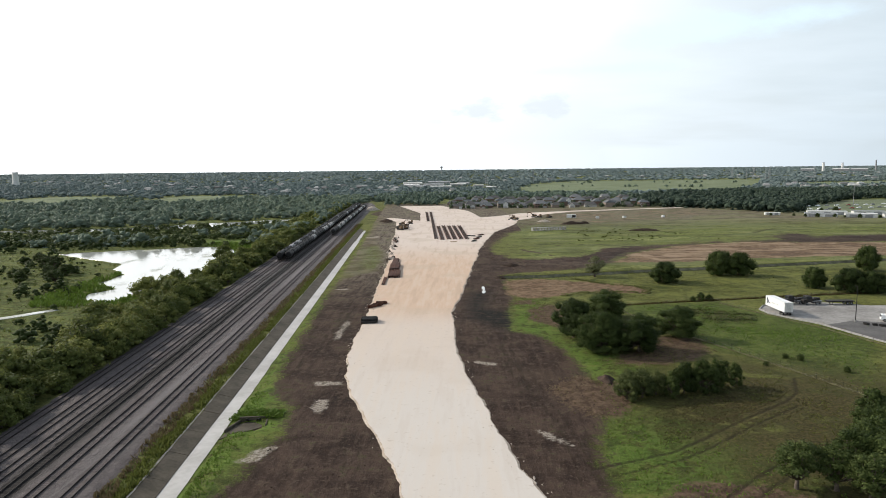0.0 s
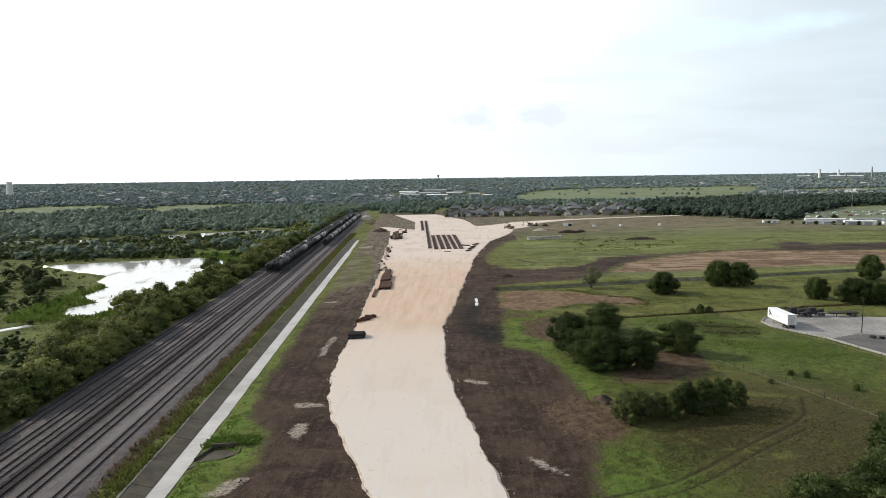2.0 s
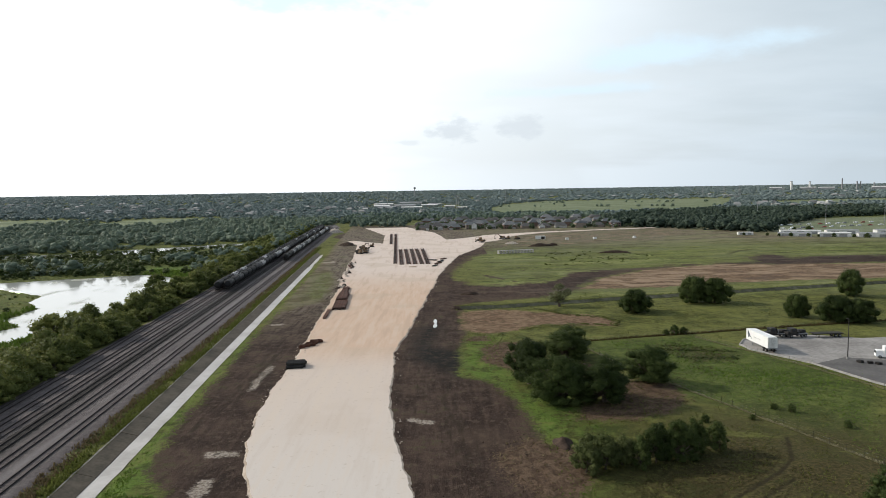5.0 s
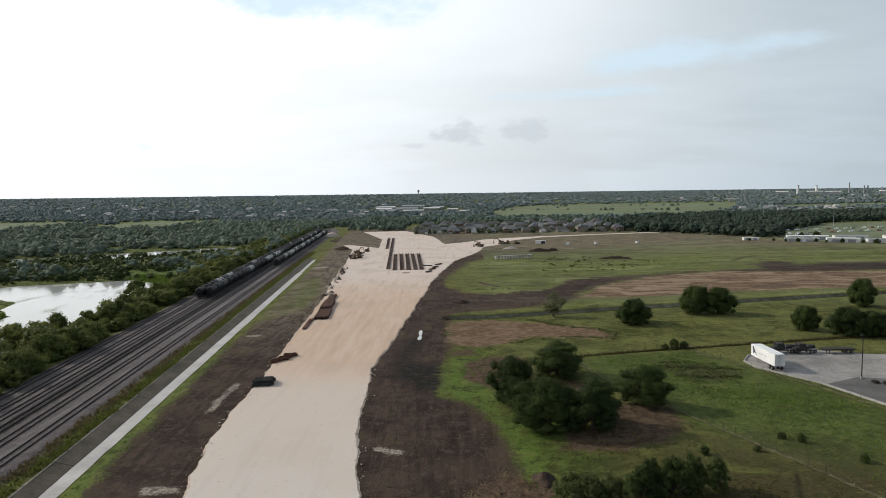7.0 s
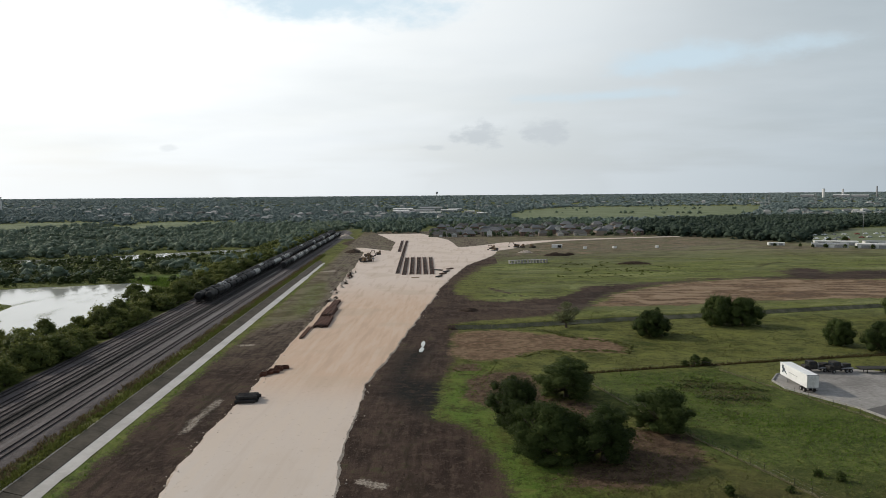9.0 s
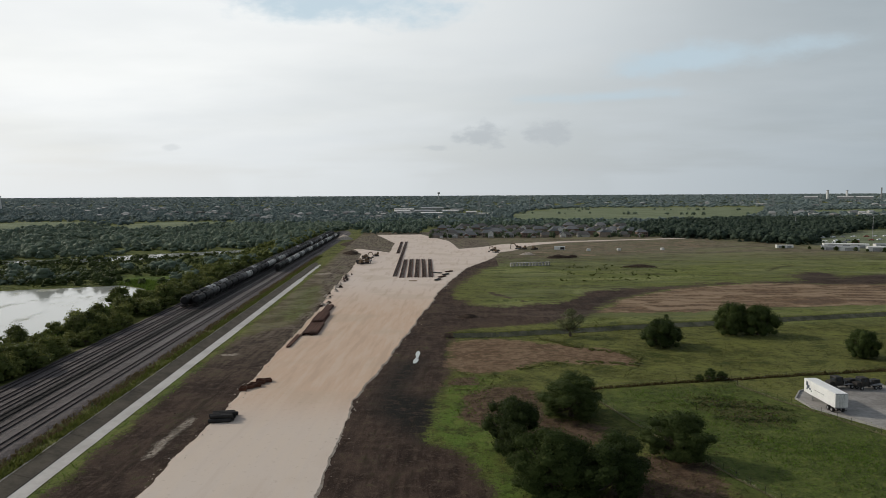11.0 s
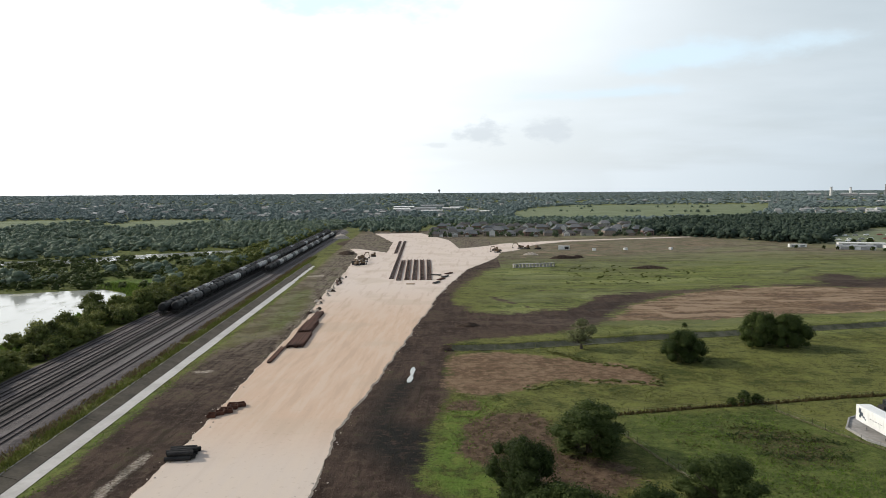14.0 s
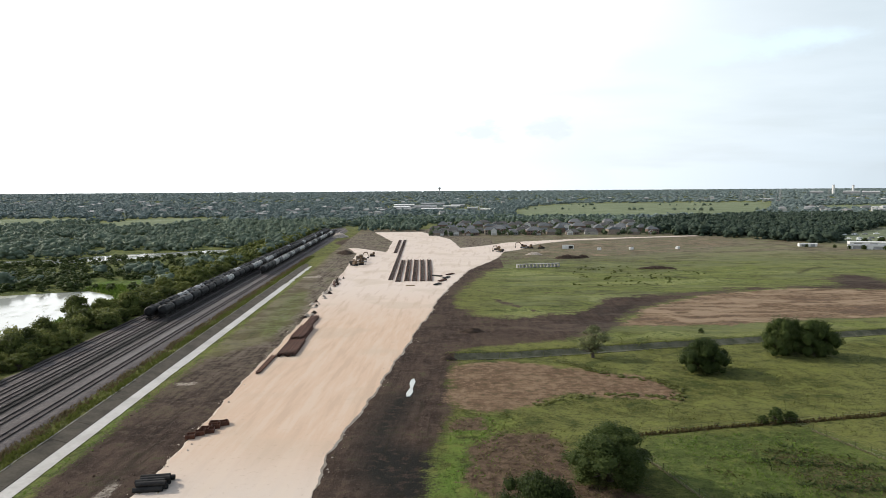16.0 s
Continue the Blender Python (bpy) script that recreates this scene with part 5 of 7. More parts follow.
keep = (signed(nx_, ny_, SOIL) < -0.5) & (wave(nx_, ny_, 6.0, 78) + 0.6 * wave(nx_, ny_, 2.2, 79) + 0.4 * r.normal(size=26000) > 0.55) & (along(nx_, ny_, RUTS_AND_SHADE[0][0]) > 1.3) & (along(nx_, ny_, RUTS_AND_SHADE[2][0]) > 1.0)
growth("meadow_tufts", blades(nx_[keep], ny_[keep], r.uniform(0.12, 0.36, keep.sum()), 2, 80, 0.5, 0.8), TUFT, "uneven rank tufts in a rough meadow", "grass")
growth("pasture_tufts", blades(x1[~green], y1[~green], r.uniform(0.14, 0.38, (~green).sum()), 2, 55, 0.5, 0.8), TUFT, "uneven olive tufts of rough pasture", "grass")
growth("lush_tufts", blades(x1[green], y1[green], r.uniform(0.14, 0.38, green.sum()), 2, 56, 0.5, 0.8), LUSH_TUFT, "thick bright green grass tufts", "grass")
# turf pushed up round the tilled patch, dead brush on cleared ground
line = np.array([(33, 231), (41, 236), (47, 238), (55, 238), (63.5, 236), (65.5, 243), (62, 249.5), (55, 252.5), (49, 257), (47, 262), (43, 266)])
t_ = r.uniform(0, 10, 230)
wx, wy = np.interp(t_, range(11), line[:, 0]) + r.normal(0, 0.7, 230), np.interp(t_, range(11), line[:, 1]) + r.normal(0, 0.7, 230)
woods("windrow", wx, wy, r.uniform(0.15, 0.42, 230), r.uniform(0.7, 1.9, 230), 40, 0.07, TUFT, "pushed-up clumps of turf round the tilled patch", 98, 5)
x, y = r.uniform(14, 62, 16000), r.uniform(115, 226, 16000)
keep = (np.max([signed(x, y, q) for q in BRUSH], axis=0) > -2) & (wave(x, y, 4.0, 76) + 0.6 * r.normal(size=16000) > 0.3)
growth("dead_brush", blades(x[keep], y[keep], r.uniform(0.18, 0.6, keep.sum()), 2, 77, 0.8, 0.5), TAN_WEED, "dead brown brush strewn over cleared ground", "brush")
# reeds in the wet hollow
x, y = r.uniform(31, 64, 9000), r.uniform(100, 138, 9000)
keep = (signed(x, y, [(37.8, 125), (51, 136), (61.7, 133.6), (61.3, 125), (55, 119), (33, 103), (32.4, 109)]) > -2) & (along(x, y, RUTS_AND_SHADE[0][0]) > 1.2) & (along(x, y, RUTS_AND_SHADE[1][0]) > 1.0)
growth("reeds", blades(x[keep], y[keep], r.uniform(0.10, 0.24, keep.sum()), 2, 57, 0.8, 0.8), REED, "brown seeding reeds in a hollow", "reeds")
x, y = r.normal(84, 10, 2600), r.normal(176, 7, 2600)
growth("sedge", blades(x, y, r.uniform(0.14, 0.32, 2600), 2, 58, 0.5, 0.9), LUSH_TUFT, "dark green sedge patch in the meadow", "sedge")
x, y = r.uniform(56, 82, 7000), r.uniform(176, 216, 7000)
keep = (signed(x, y, MEADOW) > 0.5) & (wave(x, y, 9.0, 87) + 0.5 * wave(x, y, 3.5, 88) + 0.3 * r.normal(size=7000) > 0.25)
growth("tussocks", blades(x[keep], y[keep], r.uniform(0.12, 0.36, keep.sum()), 2, 89, 0.9, 0.6), LUSH_TUFT, "rank green tussocks in the wet meadow", "grass")
keep = ((wave(x, y, 11.0, 90) + 0.3 * r.normal(size=7000) > 0.62) & (signed(x, y, MEADOW) > 0.5)) | ((signed(x, y, ROUGH_PATCH[0]) > -1) & (r.random(7000) < 0.5))
growth("brown_tussocks", blades(x[keep], y[keep], r.uniform(0.12, 0.40, keep.sum()), 2, 91, 0.9, 0.6), REED, "brown dead tussocks in the wet meadow", "grass")
x, y = r.uniform(62, 88, 9000), r.uniform(186, 212, 9000)
keep = (np.max([signed(x, y, q) for q in ROUGH_PATCH], axis=0) > -2) & (wave(x, y, 4.5, 94) + 0.35 * r.normal(size=9000) > 0.55)
growth("rank_grass", blades(x[keep], y[keep], r.uniform(0.2, 0.6, keep.sum()), 2, 96, 0.9, 0.7), LEAF_MARSH, "dark rank grass in a wet part of the meadow", "grass")
# field beyond the drain: low dark tufts
x, y = r.uniform(22, 320, 5200), r.uniform(300, 540, 5200)
keep = (signed(x, y, SOIL) < -2) & (signed(x, y, TILLED[-1]) < -2) & (wave(x, y, 34, 65) + 0.25 * r.normal(size=5200) > 0.42)
growth("field_tufts", blades(x[keep], y[keep], r.uniform(0.2, 0.9, keep.sum()) ** 1.6, 2, 59, 0.8, 0.5), WEED, "scattered tufts over the far field", "grass")
x, y = r.uniform(66, 150, 900), r.uniform(385, 480, 900)
keep = (signed(x, y, [(81, 468), (102, 472), (135, 462), (140, 425), (100, 402), (70, 396)]) > -3) & (wave(x, y, 16, 92) + 0.5 * r.normal(size=900) > 0.45)
woods("field_tussocks", x[keep], y[keep], r.uniform(0.3, 0.8, keep.sum()), r.uniform(0.6, 1.7, keep.sum()), 30, 0.16, WEED, "dark rank tussocks dotted over the far field", 93, 6)
# tall grass by the pond
x, y = r.uniform(-150, -95, 9000), r.uniform(215, 420, 9000)
keep = (signed(x, y, POND) < -0.5) & (signed(x, y, POND) > -16) & (x - line_x(y) < -40)
growth("pond_reeds", blades(x[keep], y[keep], r.uniform(0.6, 1.3, keep.sum()), 3, 60, 0.4, 1.1), LUSH_TUFT, "tall bright green reeds round the pond", "reeds")


x, y = r.uniform(-260, -92, 12000), r.uniform(140, 400, 12000)
keep = (signed(x, y, POND) < -2) & (signed(x, y, STREAM) < -0.5) & (x - line_x(y) < -42) & (wave(x, y, 18.0, 83) + 0.5 * r.normal(size=12000) > 0.1)
growth("marsh_grass", blades(x[keep], y[keep], r.uniform(0.3, 1.0, keep.sum()), 2, 84, 0.7, 0.7), WEED, "tall mottled green marsh grass", "grass")
# low growth between pond and creek
x, y = r.uniform(-330, -118, 1500), r.uniform(385, 560, 1500)
low_line = np.interp(x, [-420, -268, -229, -179, -128], [462, 500, 515, 540, 570])
keep = (signed(x, y, LUSH[1]) < 0) & (y < low_line - 6) & (signed(x, y, POND) < -3) & (x - line_x(y) < -42) & ((y < 440) | (r.random(1500) < 0.55))
h = r.uniform(1.8, 4.6, keep.sum()) + (y[keep] < 432) * r.uniform(0, 1.6, keep.sum())
woods("marsh_bushes", x[keep], y[keep], h, h * 1.4, 60, 0.3, LEAF_MARSH, "low bushes between pond and creek", 48, 12)


def clods(xs, ys, size, seed, z0=0.0):
    """Small angular lumps."""
    r = np.random.default_rng(seed)
    k = len(xs)
    base = np.array([(1, 0, 0), (-0.5, 0.87, 0), (-0.5, -0.87, 0), (0.1, 0.1, 0.8)])
    tri = np.array([(0, 1, 3), (1, 2, 3), (2, 0, 3)])
    a = r.uniform(0, 6.283, k)
    v = base[None] * size[:, None, None] * r.uniform(0.6, 1.4, (k, 4, 3))
    c, s = np.cos(a)[:, None], np.sin(a)[:, None]
    p = np.stack([v[..., 0] * c - v[..., 1] * s + xs[:, None], v[..., 0] * s + v[..., 1] * c + ys[:, None], v[..., 2] + (height(xs, ys) + z0)[:, None]], -1)
    return p[:, tri].reshape(-1, 3)


EARTH = plain("turned_earth", (0.028, 0.020, 0.016), (0.082, 0.058, 0.044), 0.7, 0.95, 0, 8, 0.04, 0, 0.1)
STONE = plain("limestone_lumps", (0.30, 0.255, 0.21), (0.52, 0.45, 0.385), 0.8, 0.95, 0, 7, 0.03, 0, 0.1)
x, y = r.uniform(-48, 34, 40000), 82 + 330 * r.random(40000) ** 1.3
keep = (signed(x, y, SOIL) > 0.5) & (signed(x, y, PAD) < -0.8) & (wave(x, y, 11.0, 66) + 0.6 * wave(x * 3, y * 0.4, 9.0, 67) + 0.4 * r.normal(size=40000) > 0.25)
x, y = x[keep][:2400], y[keep][:2400]
tagged(new("earth_clods", quads_mesh("earth_clods", clods(x, y, 0.05 + 0.24 * r.random(len(x)) ** 3, 68), EARTH, 3)), "dark clods of freshly graded soil", "soil", kind="stuff")
edge_pts = ragged(PAD, 0.8, 0.5, 3)[0]
sel = (edge_pts[:, 1] > 82) & (edge_pts[:, 1] < 470)
ex, ey = np.repeat(edge_pts[sel, 0], 3), np.repeat(edge_pts[sel, 1], 3)
ex, ey = ex + r.normal(0, 0.8, len(ex)), ey + r.normal(0, 0.6, len(ey))
keep = wave(ex, ey, 14.0, 69) + 0.5 * r.normal(size=len(ex)) > 0.45
tagged(new("edge_stones", quads_mesh("edge_stones", clods(ex[keep], ey[keep], 0.05 + 0.24 * r.random(keep.sum()) ** 2, 70, 0.10), STONE, 3)), "pale stones and crumbs along the edge of the limestone", "stones", kind="stuff")

# standing water on the soil
# The puddle's white is sky reflection carried by the water's base colour.
slab("puddle", [(6.4, 249), (7.0, 250), (7.5, 247.5), (7.3, 243), (7.5, 239.5), (7.0, 236.5), (6.4, 236.5), (6.2, 239), (6.6, 242.5), (6.2, 246)], 0.10, WATER, "puddle in dark mud, coloured white for the reflected sky", "puddle", 0.2, 0.3, 0.8, 0.15, 90)
drain_lining = thing("drain_lining", "grey concrete lining of a field drain cast in bays", "drain lining", kind="structure")
for k in range(41):
    xa, xb = 16.0 + k * 6.0, 21.9 + k * 6.0
    tilt = 0.04 * math.sin(k * 2.3)
    vs = []
    for x in (xa, xb):
        c = float(drain_y(x))
        vs += [(x, c + e, z + tilt) for e, z in ((-3.5, 0.06), (-1.3, -0.93), (1.3, -0.93), (3.5, 0.06), (3.5, -0.2), (1.3, -1.25), (-1.3, -1.25), (-3.5, -0.2))]
    part("lining_bay", Geo().add(vs, [(i, (i + 1) % 8, 8 + (i + 1) % 8, 8 + i) for i in range(8)] + [tuple(range(8))[::-1], tuple(range(8, 16))]), DRAIN_CONCRETE, drain_lining)
drain = [(x, float(drain_y(x))) for x in np.linspace(15, 260, 90)]
x, y = np.array([p[0] for p in drain]), np.array([p[1] for p in drain])
xs = np.repeat(x, 26) + r.normal(0, 1.3, 26 * len(x))
growth("drain_weeds", blades(xs, np.repeat(y, 26) + np.where(r.random(len(xs)) < 0.8, 4.1, -4.2) + r.normal(0, 0.5, len(xs)), r.uniform(0.18, 0.42, len(xs)), 2, 71), WEED, "dark weeds lining a field drain", "weeds")


def heap(name, x, y, w, d, h, seed, mat, label, category):
    """A low uneven mound, with its foot in the ground."""
    n = 14
    rr = np.random.default_rng(seed)
    g = Geo()
    vs, fs = [], []
    for j in range(6):
        q = j / 5
        for i in range(n):
            a = 2 * math.pi * i / n
            k = (1 - q) * (1 + 0.18 * math.sin(3 * a + seed) + 0.10 * rr.normal())
            vs.append((x + w / 2 * k * math.cos(a), y + d / 2 * k * math.sin(a), -0.3 + (h + 0.3) * (1 - (1 - q) ** 1.7) * (1 + 0.08 * rr.normal())))
    for j in range(5):
        fs += [(j * n + i, j * n + (i + 1) % n, (j + 1) * n + (i + 1) % n, (j + 1) * n + i) for i in range(n)]
    fs.append(tuple(5 * n + i for i in range(n)))
    g.add(vs, fs)
    ob = new(name, mesh_of(name, g.v, g.f, mat, True))
    return tagged(ob, label, category)


for k, (x, y, w, d, h) in enumerate([(21, 301, 9, 4, 1.2), (14, 268, 5, 3, 0.8), (82, 516, 20, 7, 2.2), (92, 520, 9, 6, 1.8), (122, 460, 24, 6, 1.5), (-62, 548, 14, 10, 2.5), (29, 139, 4, 6, 1.0), (31.5, 132, 3.5, 5, 0.9)]):
    heap("mound", x, y, w, d, h, k, EARTH, "low heap of dark dug soil", "heap")
rr = random.Random(17)
for k in range(34):
    y = rr.uniform(322, 425)
    x = float(np.interp(y, [320, 331, 368, 410, 447], [-35.6, -36.6, -39.2, -41.8, -44.4])) + rr.uniform(-1.6, 2.4)
    heap("mound", x, y, rr.uniform(1.0, 3.2), rr.uniform(1.5, 5.0), rr.uniform(0.4, 1.3), 40 + k, STONE if k % 3 else EARTH, "small heap of %s rubble at the road edge" % ("pale limestone" if k % 3 else "dark earth"), "heap")
for k, (x, y, w, d, h) in enumerate([(-95, 705, 14, 30, 4.0), (64, 540, 12, 6, 1.6)]):
    heap("mound", x, y, w, d, h, 90 + k, STONE, "pale heap of loose limestone", "heap")

# culvert mouth in a hollow beside the ditch
slab("apron", [(-41.6, 109.3), (-40.5, 115.6), (-38.5, 117.3), (-36.0, 117.3), (-35.7, 114.9), (-39.6, 111.2)], -0.52, LINING, "stained concrete apron running into the ditch", "apron", 0.05, 0.3, 0.8, 0.12, 96)
outlet = thing("culvert_outlet", "dark stained culvert headwall sunk in a grassy hollow", "culvert", kind="structure")
part("headwall", kerb_slab([(-40.4, 117.2), (-35.8, 117.8)], 0.4, 0.9, -0.75), LINING, outlet)
for x in (-39.2, -37.2):
    part("pipe_mouth", Geo().pipe((x, 116.75, -0.25), (x, 117.4, -0.25), 0.36, 0.07), IRON, outlet)
part("wing_wall", kerb_slab([(-40.4, 117.2), (-41.6, 112.5)], 0.25, 0.35, -0.6), LINING, outlet)
part("wing_wall", kerb_slab([(-35.8, 117.8), (-35.2, 114.6)], 0.25, 0.45, -0.6), LINING, outlet)
x, y = r.uniform(-42.5, -33.5, 900), r.uniform(117.6, 121.0, 900)
growth("overhang_grass", blades(x, y, r.uniform(0.3, 0.7, 900), 3, 97, 0.7, 0.7), LUSH_TUFT, "long green grass hanging over the culvert", "grass")

# ---- tank wagons ----


def tank_wagon(mat, tone):
    L, R, zc = 8.8, 1.50, 2.72
    t = thing("tank_wagon", "%s railway tank wagon standing on the track" % tone, "tank wagon", group="parked tank wagons")
    g = Geo()
    pts = [(0, -L / 2 + 0.55 + e, zc) for e in (-0.55, -0.5, -0.35, -0.1, 0.3)] + [(0, L / 2 - 0.85 + e, zc) for e in (0, 0.4, 0.65, 0.8, 0.85)]
    g.tube(pts, [R * k for k in (0.25, 0.6, 0.86, 0.97, 1, 1, 0.97, 0.86, 0.6, 0.25)], 18)
    tank = part("tank", g, mat, t, "", True)
    for y in (-2.3, 2.3):
        part("band", Geo().tube([(0, y - 0.06, zc), (0, y + 0.06, zc)], [R + 0.025, R + 0.025], 18), IRON, tank)
    g = Geo().tube([(0, 0, zc + R - 0.1), (0, 0, zc + R + 0.32)], [0.45, 0.42], 12)
    part("manway", g, IRON, tank)
    g = Geo().box((0, 0, 0.98), (0.6, L + 0.4, 0.36), 0, 1, 0.03)
    for y in (-L / 2 + 0.2, L / 2 - 0.2):
        g.box((0, y, 1.0), (2.7, 0.35, 0.25))
    for y in (-2.5, 2.5):
        g.box((0, y, 1.24), (2.0, 0.9, 0.4), 0, 0.8)
    part("underframe", g, IRON, t)
    g = Geo()
    for s in (-1, 1):
        g.box((s * 0.95, 0, zc + R * 0.78), (0.6, 2.4, 0.06))
        for y in (-1.2, 0, 1.2):
            g.tube([(s * 1.2, y, zc + R * 0.78), (s * 1.2, y, zc + R * 0.78 + 1.0)], [0.03, 0.03], 5)
        g.tube([(s * 1.2, -1.2, zc + R * 0.78 + 1.0), (s * 1.2, 1.2, zc + R * 0.78 + 1.0)], [0.03, 0.03], 5)
    part("platform", g, IRON, t, "railed walkway")
    for s in (-1, 1):
        g = Geo()
        for y in (-0.25, 0.25):
            g.tube([(s * 1.6, y, 1.0), (s * 1.6, y, zc + R * 0.8)], [0.03, 0.03], 5)
        for k in range(7):
            g.tube([(s * 1.6, -0.25, 1.2 + k * 0.4), (s * 1.6, 0.25, 1.2 + k * 0.4)], [0.02, 0.02], 4)
        part("ladder", g, IRON, t)
    for y in (-L / 2 + 1.45, L / 2 - 1.45):
        g = Geo()
        for s in (-1, 1):
            g.box((s * 1.0, y, 0.5), (0.22, 2.5, 0.32), 0, 0.85)
        g.box((0, y, 0.6), (2.0, 0.5, 0.35))
        bogie = part("bogie", g, IRON, t)
        for e in (-0.87, 0.87):
            g = Geo().tube([(-0.84, y + e, 0.42), (-0.72, y + e, 0.42), (-0.70, y + e, 0.42), (-0.08, y + e, 0.42), (0.08, y + e, 0.42), (0.70, y + e, 0.42), (0.72, y + e, 0.42), (0.84, y + e, 0.42)], [0.42, 0.42, 0.08, 0.08, 0.08, 0.08, 0.42, 0.42], 14)
            part("wheelset", g, IRON, bogie)
    for y, s in ((-L / 2 - 0.35, -1), (L / 2 + 0.35, 1)):
        part("coupler", Geo().box((0, y, 0.95), (0.25, 0.6, 0.25), 0, 1, 0.04), IRON, t)
    return t


WAGONS = [tank_wagon(TANK_BLACK, "black"), tank_wagon(TANK_GREY, "grey"), tank_wagon(TANK_WHITE, "dirty white")]
used = [False] * 3
rr = random.Random(5)
for o, y0, y1, odds in ((TRACKS[4], 317.0, 770, (0, 0, 0, 1, 0, 0, 0, 2)), (TRACKS[3], 320.0, 760, (0, 0, 1, 1, 0, 0, 0, 2)), (TRACKS[1], 437.0, 735, (0, 2, 1, 0, 2, 2, 0))):
    y = y0 + 4.0
    first = 0
    while y < y1:
        k = rr.choice(odds) if first > 1 else 0
        if o == TRACKS[3] and 7 <= first <= 15:
            k = (1, 2, 0, 0, 0, 0, 2, 2, 0)[first - 7]
        if o == TRACKS[4] and 3 <= first <= 8:
            k = (2, 1, 2, 0, 0, 1)[first - 3]
        x = line_x(y) + o
        turn = math.degrees(math.atan2(line_x(y) - line_x(y + 1), 1.0))
        m = pose(float(x), y, 0.74, 0, 0, turn)
        if used[k]:
            copy_thing(WAGONS[k], m)
        else:
            WAGONS[k].matrix_world = m
            used[k] = True
        y += 9.8
        first += 1

# ---- thickets and bushes ----
for k, (x, y, s, h) in enumerate([(30.4, 127.0, 0.95, 1.1), (33.6, 128.0, 1.0, 1.2), (36.6, 129.5, 0.85, 1.05), (32.0, 131.5, 0.8, 1.0)]):
    plant(PALE_BUSH[k % 2], x, y, s, h, 50 * k, "bush", "grey-green leafy bush in a field thicket", "bush", "thicket by the graded soil")
for k, (x, y, s, h) in enumerate([(39.4, 129.0, 0.7, 0.9), (42.2, 130.5, 0.85, 1.12), (46.0, 131.0, 0.9, 1.2), (49.4, 133.0, 0.75, 1.1), (53.4, 134.6, 0.7, 0.9), (44.0, 134.5, 0.7, 0.9)]):
    plant(THICKET[k % 2], x, y, s, h, 40 * k, "bush", "dark green bush in a field thicket", "bush", "thicket by the graded soil")
for k, (x, y, wd, h) in enumerate([(45.0, 91.4, 8.2, 7.6), (50.0, 90.6, 7.6, 7.2), (53.6, 93.5, 9.0, 8.4), (57.5, 96.0, 9.0, 8.4), (62.0, 100.0, 9.5, 9.0), (57.5, 90.5, 9.0, 8.5), (62.5, 94.0, 9.0, 8.5), (52.5, 87.0, 8.5, 7.5)]):
    plant(OPEN_TREE[k % 3], x, y, wd / 7.5, h / 8, 65 * k, "small_tree", "dark small tree with an open crown and bare trunk", "tree", "trees at the meadow edge")
for k, (x, y, s, h) in enumerate([(66.0, 109.5, 1.25, 1.45), (70.5, 112.0, 1.1, 1.3), (66.5, 104.0, 1.2, 1.3), (60.0, 96.8, 1.0, 0.8), (55.4, 91.0, 1.0, 0.7), (64.0, 98.5, 1.1, 0.9)]):
    plant(THICKET[k % 2], x, y, s, h, 65 * k, "small_tree", "dense dark small tree at the meadow edge", "tree", "trees at the meadow edge")
for k, (x, y, s) in enumerate([(77.3, 222.2, 0.55), (74.2, 221.0, 0.35), (80, 222.4, 0.4), (75.6, 153, 0.32), (66.2, 149, 0.22), (73.0, 154.5, 0.25), (81.0, 144, 0.28), (28.5, 190.5, 0.5), (90, 300, 0.3), (57, 148, 0.3)]):
    plant(THICKET[k % 2], x, y, s, s * 0.9, 33 * k, "bush", "small dark bush in the grass", "bush")

# ---- paved yard with trailer and trucks ----
PAVING = plain("worn_paving", (0.175, 0.163, 0.152), (0.345, 0.328, 0.308), 0.09, 0.9, 0, 12, 0.01)
ASPHALT = plain("dark_asphalt", (0.085, 0.080, 0.078), (0.135, 0.128, 0.122), 0.15, 0.9, 0, 10, 0.01)
WHITE = plain("white_painted_metal", (0.70, 0.70, 0.69), (0.82, 0.82, 0.81), 0.5, 0.4, 0, 6, 0.004, 0, 0.5)
DIRTY_WHITE = plain("chalky_white", (0.55, 0.54, 0.52), (0.72, 0.71, 0.69), 0.3, 0.6, 0, 8, 0.01)
GREY_METAL = plain("grey_metal", (0.22, 0.22, 0.225), (0.34, 0.34, 0.345), 0.6, 0.5, 0.3, 7, 0.01)
RUBBER = plain("tyre_rubber", (0.014, 0.014, 0.014), (0.030, 0.029, 0.028), 2.0, 0.85, 0, 6, 0.01)
BLUEGREY = plain("dull_blue_paint", (0.055, 0.070, 0.095), (0.085, 0.10, 0.13), 1.0, 0.5, 0, 6, 0.01)
RED_PAINT = plain("dull_red_paint", (0.20, 0.055, 0.040), (0.28, 0.080, 0.060), 1.0, 0.5, 0, 6, 0.01)
RUSTY = plain("rusted_steel", (0.045, 0.018, 0.012), (0.115, 0.048, 0.029), 0.9, 0.85, 0.1, 8, 0.02, 0.5)
GLASS_DARK = plain("dark_glazing", (0.020, 0.024, 0.028), (0.035, 0.040, 0.046), 1.0, 0.12, 0, 4, 0.0, 0, 0.6)
PIPE_MAT = plain("black_plastic_pipe", (0.014, 0.013, 0.013), (0.034, 0.032, 0.031), 0.8, 0.7, 0, 6, 0.005, 0.5, 0.2)
PLANT_YELLOW = plain("faded_plant_yellow", (0.095, 0.060, 0.034), (0.155, 0.098, 0.050), 0.8, 0.55, 0, 7, 0.01)
